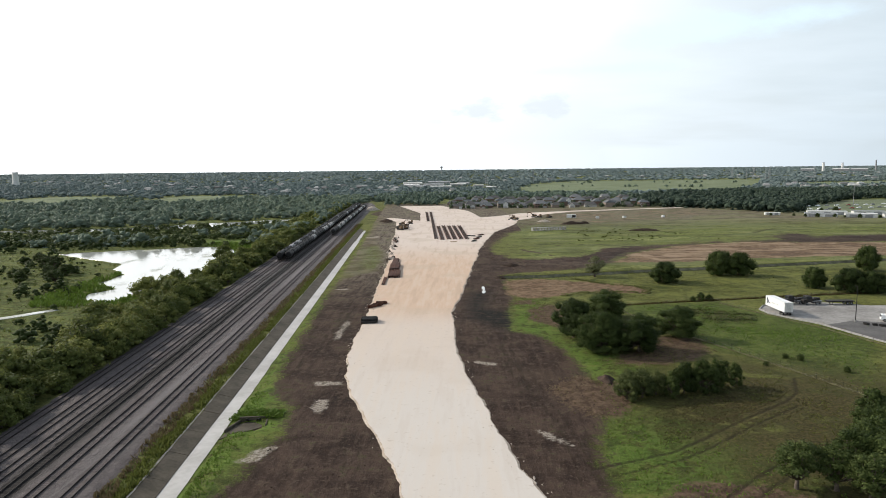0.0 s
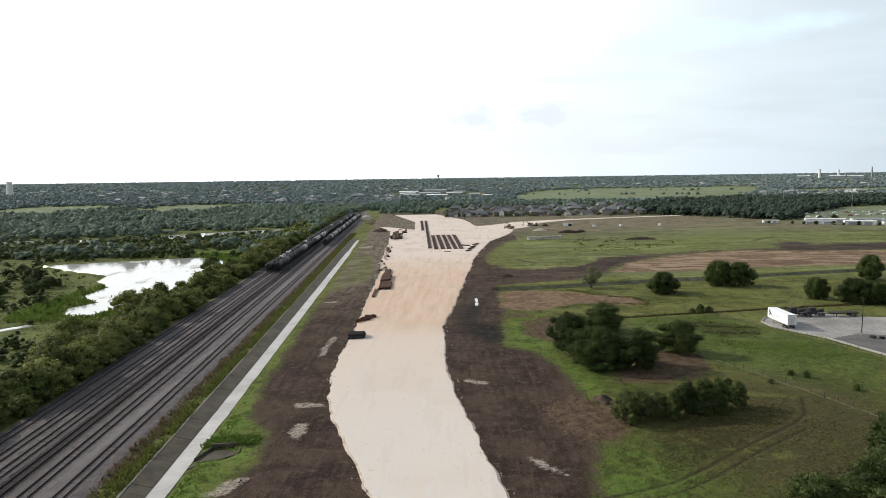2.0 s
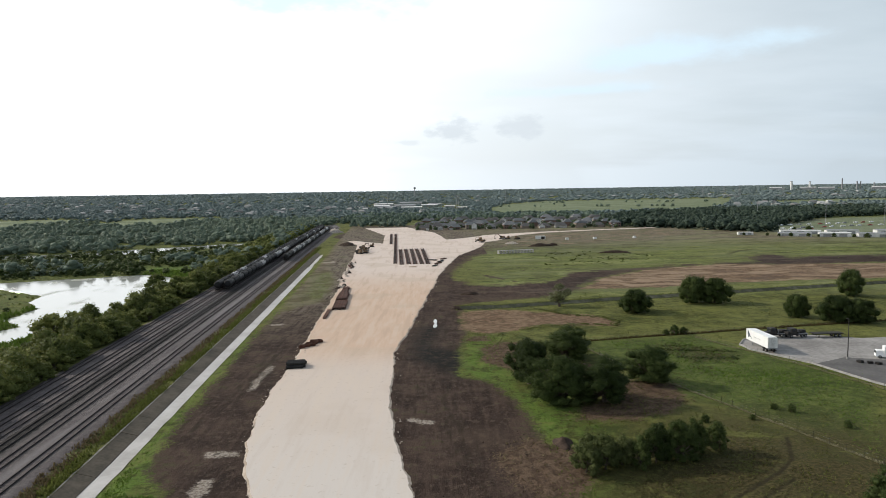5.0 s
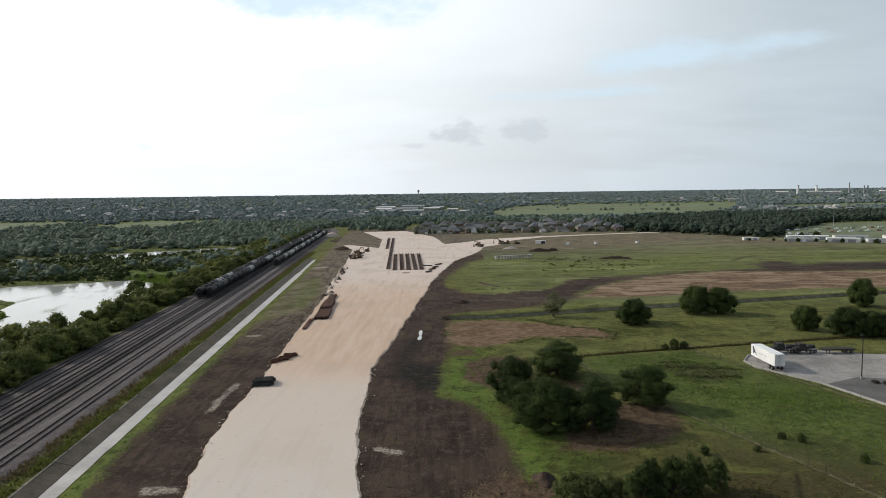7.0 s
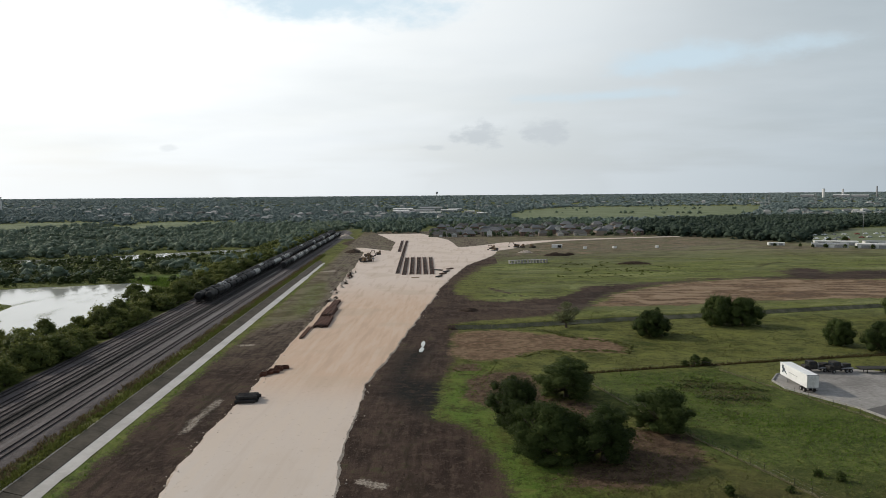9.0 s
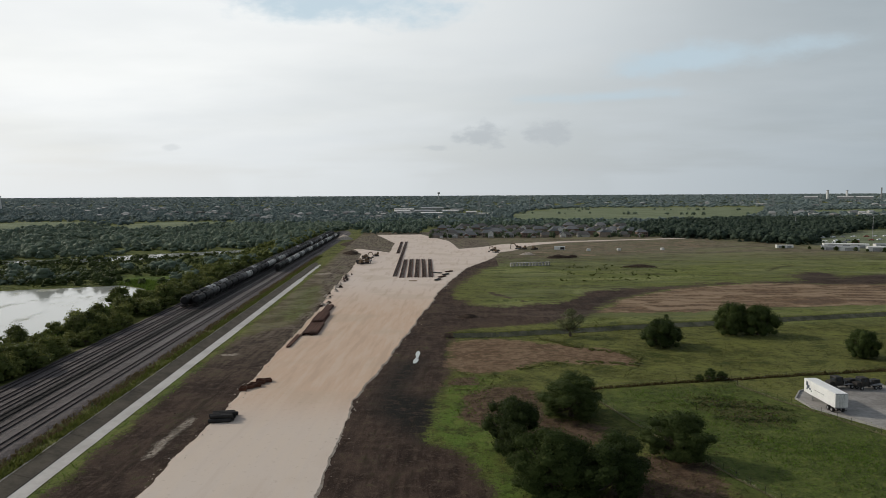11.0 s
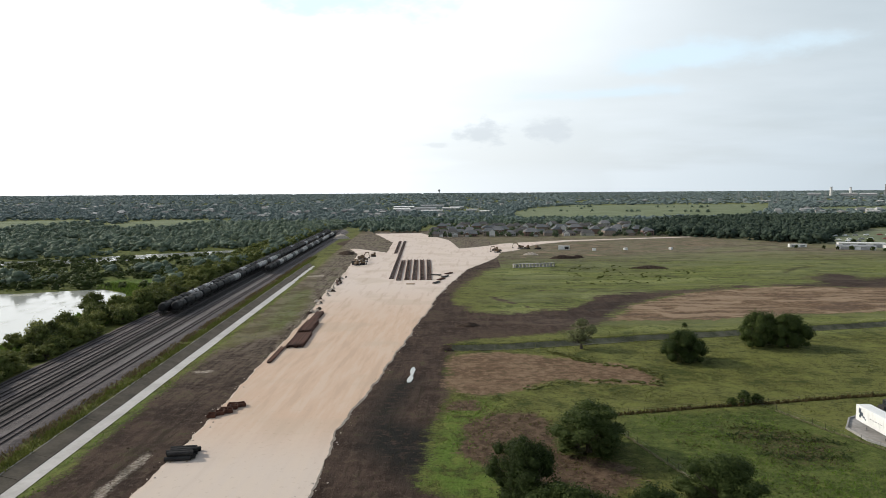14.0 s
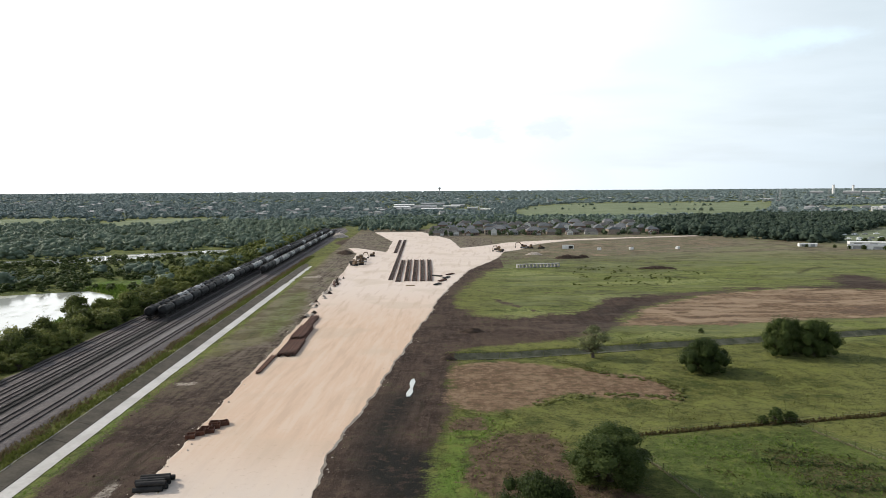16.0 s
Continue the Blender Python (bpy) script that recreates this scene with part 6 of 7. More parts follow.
TIMBER = plain("raw_timber", (0.25, 0.18, 0.11), (0.38, 0.29, 0.19), 1.2, 0.85, 0, 8, 0.01, 0.3)

slab("yard", LOT, 0.14, PAVING, "pale worn concrete yard", "yard", 0.05, 0.4, 3.0, 0.0, 1)
slab("yard_drive", [(98.6, 186.2), (109, 191.6), (150, 178), (150, 158.5), (112, 150.5), (103.2, 170.5)], 0.16, ASPHALT, "darker asphalt strip across the yard", "drive", 0.02, 0.1, 4.0, 0.15, 2)


structure("kerb", kerb_slab([(101, 217.2), (93, 212.2), (89.7, 207), (89.9, 201), (98, 187.3), (102.9, 170), (112, 149.8)], 0.3, 0.22, 0.05), KERB, "raised pale kerb round the yard", "kerb")


def wheel(parent, x, y, r, w=0.28):
    g = Geo().tube([(x - w / 2, y, r), (x - w * 0.35, y, r), (x + w * 0.35, y, r), (x + w / 2, y, r)], [r * 0.86, r, r, r * 0.86], 14)
    tyre = part("wheel", g, RUBBER, parent)
    part("rim", Geo().tube([(x - w * 0.52, y, r), (x + w * 0.52, y, r)], [r * 0.5, r * 0.5], 10), GREY_METAL, tyre)


def box_trailer(at):
    t = thing("semi_trailer", "white box semi-trailer with a dark picture near its nose", "trailer", at)
    L = 11.6
    body = part("box_body", Geo().box((0, 0, 2.62), (2.55, L, 2.85), 0, 1, 0.05), WHITE, t)
    g = Geo()
    for s in (-1, 1):
        part("rear_door", Geo().box((s * 0.62, -L / 2 - 0.03, 2.6), (1.2, 0.06, 2.6)), DIRTY_WHITE, body)
        for e in (0.2, 0.45):
            g.tube([(s * e, -L / 2 - 0.08, 1.35), (s * e, -L / 2 - 0.08, 3.85)], [0.02, 0.02], 5)
    part("lock_rods", g, GREY_METAL, body)
    part("rear_frame", Geo().box((0, -L / 2 - 0.02, 4.0), (2.6, 0.08, 0.12)).box((0, -L / 2 - 0.02, 1.24), (2.6, 0.1, 0.16)), GREY_METAL, body)
    g = Geo()
    for k in range(11):
        for s in (-1, 1):
            g.box((s * 1.285, -L / 2 + 0.5 + k * 1.05, 2.62), (0.03, 0.06, 2.7))
    part("side_posts", g, WHITE, body)
    g = Geo()
    for (y, z, a, b) in ((4.6, 3.2, 0.7, 0.9), (4.1, 2.7, 0.9, 0.7), (4.5, 2.2, 0.5, 0.5), (3.4, 2.3, 0.6, 0.35), (2.9, 2.0, 0.4, 0.25)):
        g.box((-1.305, y, z), (0.012, a, b))
    part("picture", g, BLUEGREY, body, "dark printed picture")
    g = Geo()
    for k, a in enumerate((0.5, 0.35, 0.6, 0.3, 0.5)):
        g.box((-1.305, 1.4 - k * 0.75, 2.6), (0.012, a, 0.16))
    part("lettering", g, GREY_METAL, body, "small unreadable grey lettering")
    part("chassis", Geo().box((-0.45, 0, 1.08), (0.15, L - 0.4, 0.25)).box((0.45, 0, 1.08), (0.15, L - 0.4, 0.25)), IRON, t)
    for s in (-1, 1):
        part("landing_leg", Geo().box((s * 0.8, 3.2, 0.55), (0.14, 0.14, 1.1)).box((s * 0.8, 3.2, 0.04), (0.3, 0.3, 0.08)), GREY_METAL, t)
        for y in (-L / 2 + 1.3, -L / 2 + 2.6):
            wheel(t, s * 1.0, y, 0.5, 0.5)
    part("bumper", Geo().box((0, -L / 2 + 0.1, 0.6), (2.3, 0.1, 0.12)).box((-0.7, -L / 2 + 0.1, 0.85), (0.1, 0.1, 0.5)).box((0.7, -L / 2 + 0.1, 0.85), (0.1, 0.1, 0.5)), IRON, t)
    return t


box_trailer(pose(93.6, 202.9, 0.14, 0, 0, 1.5))


def truck(at, paint, label, length=7.0, cargo=True):
    t = thing("truck", label, "truck", at, "vehicles in the yard")
    part("chassis", Geo().box((0, 0, 0.75), (0.9, length, 0.25)), IRON, t)
    cab = part("cab", Geo().box((0, length / 2 - 1.0, 1.75), (2.2, 1.9, 1.9), 0, 0.92, 0.12), paint, t)
    part("windscreen", Geo().box((0, length / 2 - 0.06, 2.15), (1.8, 0.08, 0.7), 0, 0.95), GLASS_DARK, cab)
    for s in (-1, 1):
        part("side_window", Geo().box((s * 1.06, length / 2 - 0.9, 2.15), (0.06, 0.8, 0.6)), GLASS_DARK, cab)
    part("bonnet", Geo().box((0, length / 2 + 0.4, 1.25), (1.9, 1.2, 0.9), 0, 0.92, 0.1), paint, cab)
    if cargo:
        part("flatbed", Geo().box((0, -0.9, 1.1), (2.4, length - 2.4, 0.2)).box((0, length / 2 - 2.2, 1.7), (2.3, 0.1, 1.2)), GREY_METAL, t)
        part("load", Geo().box((0.3, -1.4, 1.6), (1.5, 2.0, 0.8), 0.2, 0.9).box((-0.5, 0.4, 1.5), (1.0, 1.2, 0.6), 0.5), IRON, t)
    for s in (-1, 1):
        for y in (length / 2 - 0.2, -length / 2 + 0.9, -length / 2 + 2.0):
            wheel(t, s * 0.95, y, 0.46, 0.3)
    return t


truck(pose(104.4, 215.2, 0.14, 0, 0, 95), IRON, "dark flatbed truck with a dark load in the yard", 6.0)
truck(pose(109.4, 214.6, 0.14, 0, 0, 100), IRON, "dark truck parked at the back of the yard", 5.6)
t = thing("flatbed_trailer", "long low dark flatbed trailer along the yard edge", "trailer", pose(117.5, 214.2, 0.14, 0, 0, 92))
part("deck", Geo().box((0, 0, 1.15), (2.5, 8.5, 0.22)), IRON, t)
part("beam", Geo().box((0, 0, 0.9), (0.6, 8.2, 0.3)), IRON, t)
for s in (-1, 1):
    for y in (-3.2, -2.0):
        wheel(t, s * 0.95, y, 0.48, 0.4)
    part("landing_leg", Geo().box((s * 0.7, 2.6, 0.5), (0.14, 0.14, 1.0)), IRON, t)
for k, (x, y, rz) in enumerate([(109.8, 186.6, 20), (111.6, 185.6, 75), (113.0, 184.6, 10)]):
    t = thing("pallet_stack", "dark stack of pallets on the yard", "pallets", pose(x, y, 0.16, 0, 0, rz), "pallet stacks")
    for j in range(4):
        pallet = part("pallet", Geo().box((0, 0, 0.14 * j + 0.055), (0.1, 1.1, 0.09)), IRON, t)
        for i in range(5):
            part("slat", Geo().box((0, -0.5 + i * 0.25, 0.14 * j + 0.12), (1.1, 0.12, 0.03)), IRON, pallet)
        for e in (-0.5, 0.5):
            part("runner", Geo().box((e, 0, 0.14 * j + 0.055), (0.1, 1.1, 0.09)), IRON, pallet)
t = thing("white_van", "plain white box van at the yard edge", "van", pose(119.5, 190.0, 0.16, 0, 0, 70))
part("body", Geo().box((0, -0.6, 1.75), (2.2, 4.4, 2.5), 0, 1, 0.06), WHITE, t)
cab = part("cab", Geo().box((0, 2.5, 1.2), (2.0, 1.8, 1.5), 0, 0.9, 0.15), WHITE, t)
part("windscreen", Geo().box((0, 3.36, 1.5), (1.7, 0.08, 0.6)), GLASS_DARK, cab)
for s in (-1, 1):
    for y in (2.5, -1.8):
        wheel(t, s * 0.9, y, 0.4, 0.26)
t = thing("light_pole", "tall dark pole with a lamp arm in the yard", "lamp post", pose(109.0, 190.3, 0.14))
part("pole", Geo().tube([(0, 0, -0.2), (0, 0, 5), (0, 0, 10)], [0.13, 0.11, 0.08], 8), IRON, t)
part("base", Geo().tube([(0, 0, -0.1), (0, 0, 0.5)], [0.3, 0.3], 10), KERB, t)
part("lamp_head", Geo().box((0, 0.7, 9.95), (0.35, 0.7, 0.14), 0, 1, 0.03).tube([(0, 0, 9.8), (0, 0.5, 9.95)], [0.05, 0.05], 6), IRON, t)


def wire_fence(line, spacing, tall, label):
    t = thing("wire_fence", label, "fence", kind="structure")
    pts = []
    for (ax, ay), (bx, by) in zip(line, line[1:]):
        k = max(1, round(math.hypot(bx - ax, by - ay) / spacing))
        pts += [(ax + (bx - ax) * i / k, ay + (by - ay) * i / k) for i in range(k)]
    pts.append(line[-1])
    zs = height(np.array([p[0] for p in pts]), np.array([p[1] for p in pts]))
    post_me = mesh_of("post", *(lambda g: (g.v, g.f))(Geo().tube([(0, 0, -0.3), (0, 0, tall), (0, 0, tall + 0.05)], [0.035, 0.03, 0.012], 5)), IRON)
    for (x, y), z in zip(pts, zs):
        ob = new("post", post_me)
        ob.matrix_world = pose(x, y, float(z))
        ob.parent = t
    for h in (0.3, 0.7, 1.0):
        g = Geo().tube([(x, y, float(z) + h * tall) for (x, y), z in zip(pts, zs)], [0.005 if h < 1 else 0.008] * len(pts), 4)
        part("wire", g, GREY_METAL if h < 1 else TIMBER, t)
    return t


def fence_straw(line, seed):
    """A narrow line of bleached grass left standing under the wires."""
    q = np.random.default_rng(seed)
    p = np.array(line, float)
    d = np.concatenate([[0], np.cumsum(np.hypot(*np.diff(p, axis=0).T))])
    u = q.uniform(0, d[-1], int(d[-1] * 20))
    sx, sy = np.interp(u, d, p[:, 0]) + q.normal(0, 0.07, len(u)), np.interp(u, d, p[:, 1]) + q.normal(0, 0.07, len(u))
    growth("fence_grass", blades(sx, sy, q.uniform(0.10, 0.34, len(u)), 2, seed), STRAW, "bleached straw line along the foot of a wire fence", "grass")


wire_fence([(44.5, 210), (47.9, 204.9), (53.1, 187.6), (61.3, 166.5), (67.7, 151), (75.6, 130.7), (86, 108)], 3.0, 1.3, "thin straw-coloured wire fence across the meadow")
wire_fence([(80, 220), (81.4, 216.8), (85.6, 206.5), (91.6, 194.5), (96.1, 183.5), (101, 168.5), (108, 146)], 3.0, 1.3, "thin straw-coloured wire fence beside the yard")
fence_straw([(47.9, 204.9), (53.1, 187.6), (61.3, 166.5), (67.7, 151), (75.6, 130.7), (86, 108)], 201)
fence_straw([(81.4, 216.8), (85.6, 206.5), (91.6, 194.5), (96.1, 183.5), (101, 168.5), (108, 146)], 202)
wire_fence([(42, 211.4), (48.6, 214.2), (68.5, 219.4), (85.5, 222.6), (99.8, 226), (140, 234)], 3.5, 1.2, "old wire fence grown up with weeds")
r = np.random.default_rng(72)
fx = r.uniform(42, 200, 2600)
fy = np.interp(fx, [42, 48.6, 68.5, 85.5, 99.8, 140, 200], [211.4, 214.2, 219.4, 222.6, 226, 234, 244])
growth("fence_weeds", blades(fx, fy + r.normal(0, 0.35, 2600), r.uniform(0.25, 0.6, 2600), 2, 73), REED, "dark weeds along an old fence", "weeds")

# ---- materials laid out on the limestone ----
TOP = 0.14
t = None


def pipe_stack():
    s = thing("pipe_stack", "stack of black plastic drain pipes on the limestone edge", "pipes", pose(-27.6, 192.6, TOP, 0, 0, 8))
    for k, (y, z, dx) in enumerate([(-2.4, 0, -0.4), (-1.6, 0, 0.3), (-0.8, 0, -0.3), (0.0, 0, 0.2), (0.8, 0, -0.1), (1.6, 0, 0.5), (-2.0, 0.68, 0.1), (-1.2, 0.68, -0.4), (-0.3, 0.68, 0.3), (0.5, 0.68, 0)]):
        part("pipe", Geo().pipe((-2.1 + dx * 0.7, y, z + 0.39), (2.1 + dx * 0.7, y + 0.12, z + 0.39), 0.38, 0.05), PIPE_MAT, s)
    for x in (-1.3, 1.3):
        part("bearer", Geo().box((x, -0.4, 0.02), (0.2, 5.2, 0.12)), TIMBER, s)
    return s


pipe_stack()
for k, (x, y, rz) in enumerate([(-30.0, 211.8, 10), (-29.0, 213.4, 25), (-28.8, 215.2, 5), (-27.6, 214.6, 15), (-27.4, 217.0, 12), (-26.4, 218.6, 30), (-28.2, 218.2, 8)]):
    f = thing("form_box", "rusty open steel form lying on the limestone", "steel form", pose(x, y, TOP, 0, 0, rz), "rusty steel forms")
    for s in (-1, 1):
        part("side_plate", Geo().box((s * 0.75, 0, 0.35), (0.08, 1.7, 0.7)), RUSTY, f)
        part("end_plate", Geo().box((0, s * 0.8, 0.35), (1.42, 0.08, 0.7)), RUSTY, f)
    part("brace", Geo().box((0, 0, 0.5), (1.42, 0.12, 0.12)), RUSTY, f)

beam_me = mesh_of("beam", *(lambda g: (g.v, g.f))(Geo().box((0, 0, 0.02), (0.30, 17.0, 0.04)).box((0, 0, 0.18), (0.05, 17.0, 0.28)).box((0, 0, 0.34), (0.30, 17.0, 0.04))), RUSTY)
rr = random.Random(8)
for j, (x0, y0, n, tiers) in enumerate([(-29.0, 279.0, 12, 2), (-30.6, 297.0, 11, 3), (-32.0, 315.0, 7, 2), (-31.2, 262.0, 3, 1)]):
    s = thing("beam_stack", "stack of long rust-brown steel beams on the limestone", "steel beams", pose(x0, y0, TOP, 0, 0, 3.2), "stacks of steel beams")
    for k in range(tiers):
        for i in range(n - k):
            ob = new("beam", beam_me)
            ob.parent = s
            ob.matrix_local = pose((i - (n - k - 1) / 2) * 0.42, rr.uniform(-1.3, 1.3), 0.38 * k + 0.08, 0, 0, rr.uniform(-0.9, 0.9))
    for y in (-6, 0, 6):
        part("bearer", Geo().box((0, y, 0.03), (n * 0.42, 0.2, 0.1)), TIMBER, s)
for k, (x, y, rz) in enumerate([(-42.0, 406, 12), (-41.2, 402, 6), (-40.4, 399, 15)]):
    s = thing("pipe_length", "dark pipe lying at the edge of the limestone", "pipe", pose(x, y, TOP + 0.02, 0, 0, rz), "loose pipe lengths")
    part("barrel", Geo().pipe((0, -3.5, 0.4), (0, 3.5, 0.4), 0.4, 0.06), RUSTY, s)
    for y in (-2.2, 2.2):
        part("chock", Geo().box((0, y, 0.03), (1.0, 0.2, 0.1)), TIMBER, s)


RUST_DUST = plain("rust_stained_limestone", (0.16, 0.105, 0.075), (0.27, 0.20, 0.155), 0.5, 0.95, 0, 8, 0.02)


def long_mat(x1, y1, x2, y2, w):
    """A long steel cage laid flat: two heavy edges, inner bars and many ties."""
    L = math.hypot(x2 - x1, y2 - y1)
    s = thing("reinforcement_cage", "long dark reinforcement cage laid flat on pale limestone", "reinforcement cage", pose(x1, y1, TOP, 0, 0, math.degrees(math.atan2(-(x2 - x1), y2 - y1))), "rows of reinforcement cages")
    for e in (-1, 1):
        part("edge_form", Geo().box((e * w / 2, L / 2, 0.25), (0.42, L, 0.42), 0, 1, 0.05), RUSTY, s)
    for e in (-0.26, 0.0, 0.26):
        part("long_bar", Geo().box((e * w, L / 2, 0.3), (0.14, L, 0.1)), IRON, s)
    tie = mesh_of("tie", *(lambda g: (g.v, g.f))(Geo().box((0, 0, 0.22), (w, 0.22, 0.12))), RUSTY)
    for i in range(int(L / 2.4)):
        ob = new("tie", tie)
        ob.parent = s
        ob.matrix_local = pose(0, 1.0 + i * 2.4, 0)
    part("bed", Geo().box((0, L / 2, 0.02), (w, L, 0.06)), RUST_DUST, s)
    return s


for q in [(-16.9, 416.8, -31.7, 664, 1.7), (-12.8, 411, -18.7, 504.7, 2.0), (-8.8, 412.8, -15.1, 507.8, 2.1), (-5.1, 412.8, -11.0, 507.7, 2.1), (-1.2, 412.7, -7.4, 507.6, 2.0), (2.2, 412.7, -3.2, 507.5, 2.0), (-28.4, 551, -35.8, 664, 1.8)]:
    long_mat(*q)
t = thing("timber_stack", "low stack of boards beside the cages", "boards", pose(-5.9, 398, TOP, 0, 0, 90))
for j in range(3):
    for i in range(4):
        part("board", Geo().box((i * 0.3 - 0.45, 0, 0.1 + j * 0.12), (0.26, 4.0, 0.1)), TIMBER, t)


def excavator(at, turn=0.0):
    e = thing("excavator", "faded yellow tracked excavator on the construction site", "excavator", at, "site machines")
    for s in (-1, 1):
        g = Geo().box((s * 1.15, 0, 0.45), (0.6, 3.9, 0.8), 0, 1, 0.15)
        tr = part("track", g, IRON, e)
        part("track_frame", Geo().box((s * 1.15, 0, 0.45), (0.66, 2.8, 0.35)), GREY_METAL, tr)
    q = Matrix.Rotation(turn, 4, "Z")
    part("house", Geo().box((0.2, -0.5, 1.75), (2.5, 3.4, 1.3), 0, 0.96, 0.12, q), PLANT_YELLOW, e)
    part("counterweight", Geo().box((0.1, -2.2, 1.65), (2.6, 0.8, 1.2), 0, 0.92, 0.15, q), IRON, e)
    cab = part("cab", Geo().box((-0.75, 0.7, 2.15), (1.0, 1.6, 1.6), 0, 0.94, 0.1, q), PLANT_YELLOW, e)
    part("window", Geo().box((-0.75, 1.48, 2.3), (0.8, 0.08, 1.0), 0, 1, 0, q).box((-1.26, 0.7, 2.35), (0.06, 1.1, 0.8), 0, 1, 0, q), GLASS_DARK, cab)
    pts = [(0.25, 0.9, 1.6), (0.25, 2.8, 4.2), (0.25, 5.4, 4.0)]
    boom = part("boom", Geo().tube([q @ Vector(p) for p in pts], [0.34, 0.36, 0.22], 4), PLANT_YELLOW, e)
    part("stick", Geo().tube([q @ Vector(p) for p in [(0.25, 5.2, 4.3), (0.25, 6.0, 1.5)]], [0.24, 0.16], 4), PLANT_YELLOW, e)
    part("bucket", Geo().box((0.25, 5.7, 0.75), (1.1, 1.0, 0.9), 0, 0.8, 0.1, q), IRON, e)
    part("ram", Geo().tube([q @ Vector(p) for p in [(0.25, 1.2, 1.4), (0.25, 2.6, 3.6)]], [0.09, 0.09], 6), GREY_METAL, boom)
    return e


def bulldozer(at):
    e = thing("bulldozer", "faded yellow bulldozer on the construction site", "bulldozer", at, "site machines")
    for s in (-1, 1):
        part("track", Geo().box((s * 1.0, 0, 0.5), (0.55, 3.2, 0.95), 0, 1, 0.2), IRON, e)
    part("body", Geo().box((0, 0.4, 1.35), (1.5, 2.6, 1.0), 0, 0.92, 0.1), PLANT_YELLOW, e)
    cab = part("cab", Geo().box((0, -0.8, 2.2), (1.5, 1.4, 1.5), 0, 0.9, 0.1), PLANT_YELLOW, e)
    part("window", Geo().box((0, -0.08, 2.35), (1.2, 0.06, 0.8)), GLASS_DARK, cab)
    part("blade", Geo().box((0, 2.3, 0.65), (3.4, 0.25, 1.2), 0, 0.98), IRON, e)
    part("exhaust", Geo().tube([(0.4, 0.9, 1.8), (0.4, 0.9, 2.7)], [0.07, 0.07], 6), IRON, e)
    return e


excavator(pose(-45.5, 484, TOP, 0, 0, -60), 0.5)
excavator(pose(-42.2, 497, TOP, 0, 0, 150), 0.2)
excavator(pose(-46.0, 512, TOP, 0, 0, -20), -0.4)
bulldozer(pose(-41.0, 482, TOP, 0, 0, -80))
bulldozer(pose(-44.0, 478, TOP, 0, 0, 40))
bulldozer(pose(-41.0, 530, TOP, 0, 0, 100))
excavator(pose(42.5, 556, 0.05, 0, 0, 40), 0.3)
bulldozer(pose(42.0, 570, TOP, 0, 0, 60))
excavator(pose(61.0, 586, TOP, 0, 0, 100), -0.3)
bulldozer(pose(66.0, 584, TOP, 0, 0, 20))
bulldozer(pose(73.0, 582, 0.05, 0, 0, -50))
for k, (x, y, rz) in enumerate([(6.2, 402, -20), (8.0, 414, -28), (9.6, 424, -24), (11.2, 437, -30), (4.6, 431, 60)]):
    s = thing("pipe_bundle", "bundle of dark pipes at the edge of the limestone", "pipes", pose(x, y, TOP, 0, 0, rz), "pipe bundles")
    for i in range(3):
        part("pipe", Geo().pipe((i * 0.6 - 0.6, -3, 0.36), (i * 0.6 - 0.55, 3, 0.36), 0.26, 0.05), RUSTY if k % 2 else IRON, s)
    for y in (-2.0, 2.0):
        part("bearer", Geo().box((0, y, 0.05), (1.9, 0.2, 0.14)), TIMBER, s)
PRECAST = plain("precast_concrete", (0.26, 0.255, 0.24), (0.38, 0.37, 0.35), 0.4, 0.85, 0, 7, 0.01, 0.15)
for i in range(12):
    x, y = 48.0 + i * 2.0, 466.0 + i * 0.55
    s = thing("culvert_box", "pale precast concrete culvert box in a row on grass", "culvert box", pose(x, y, float(height(np.array([x]), np.array([y]))[0]) - 0.06, 0, 0, 15), "row of culvert boxes")
    part("top_slab", Geo().box((0, 0, 2.0), (1.9, 2.4, 0.2)), PRECAST, s)
    part("bottom_slab", Geo().box((0, 0, 0.1), (1.9, 2.4, 0.2)), PRECAST, s)
    for e in (-1, 1):
        part("side_wall", Geo().box((e * 0.85, 0, 1.05), (0.2, 2.4, 1.7)), PRECAST, s)
t = thing("site_container", "white site container with an open dark end", "container", pose(92, 579, 0.05, 0, 0, 80))
part("shell", Geo().box((0, 0, 1.4), (2.5, 8.0, 2.7), 0, 1, 0.05), DIRTY_WHITE, t)
part("opening", Geo().box((-1.28, -2, 1.3), (0.06, 3.0, 2.0)), IRON, t)
part("skid", Geo().box((-0.9, 0, 0.02), (0.2, 8.0, 0.12)).box((0.9, 0, 0.02), (0.2, 8.0, 0.12)), IRON, t)
for k, (x, y) in enumerate([(112, 569), (135, 572), (168, 575)]):
    t = thing("site_crate", "pale crate standing on graded ground", "crate", pose(x, y, 0.02, 0, 0, 20 * k), "pale crates")
    part("case", Geo().box((0, 0, 0.9), (2.6, 1.8, 1.6), 0, 1, 0.05), DIRTY_WHITE, t)
    part("skid", Geo().box((-0.7, 0, 0.05), (0.2, 1.8, 0.12)).box((0.7, 0, 0.05), (0.2, 1.8, 0.12)), TIMBER, t)

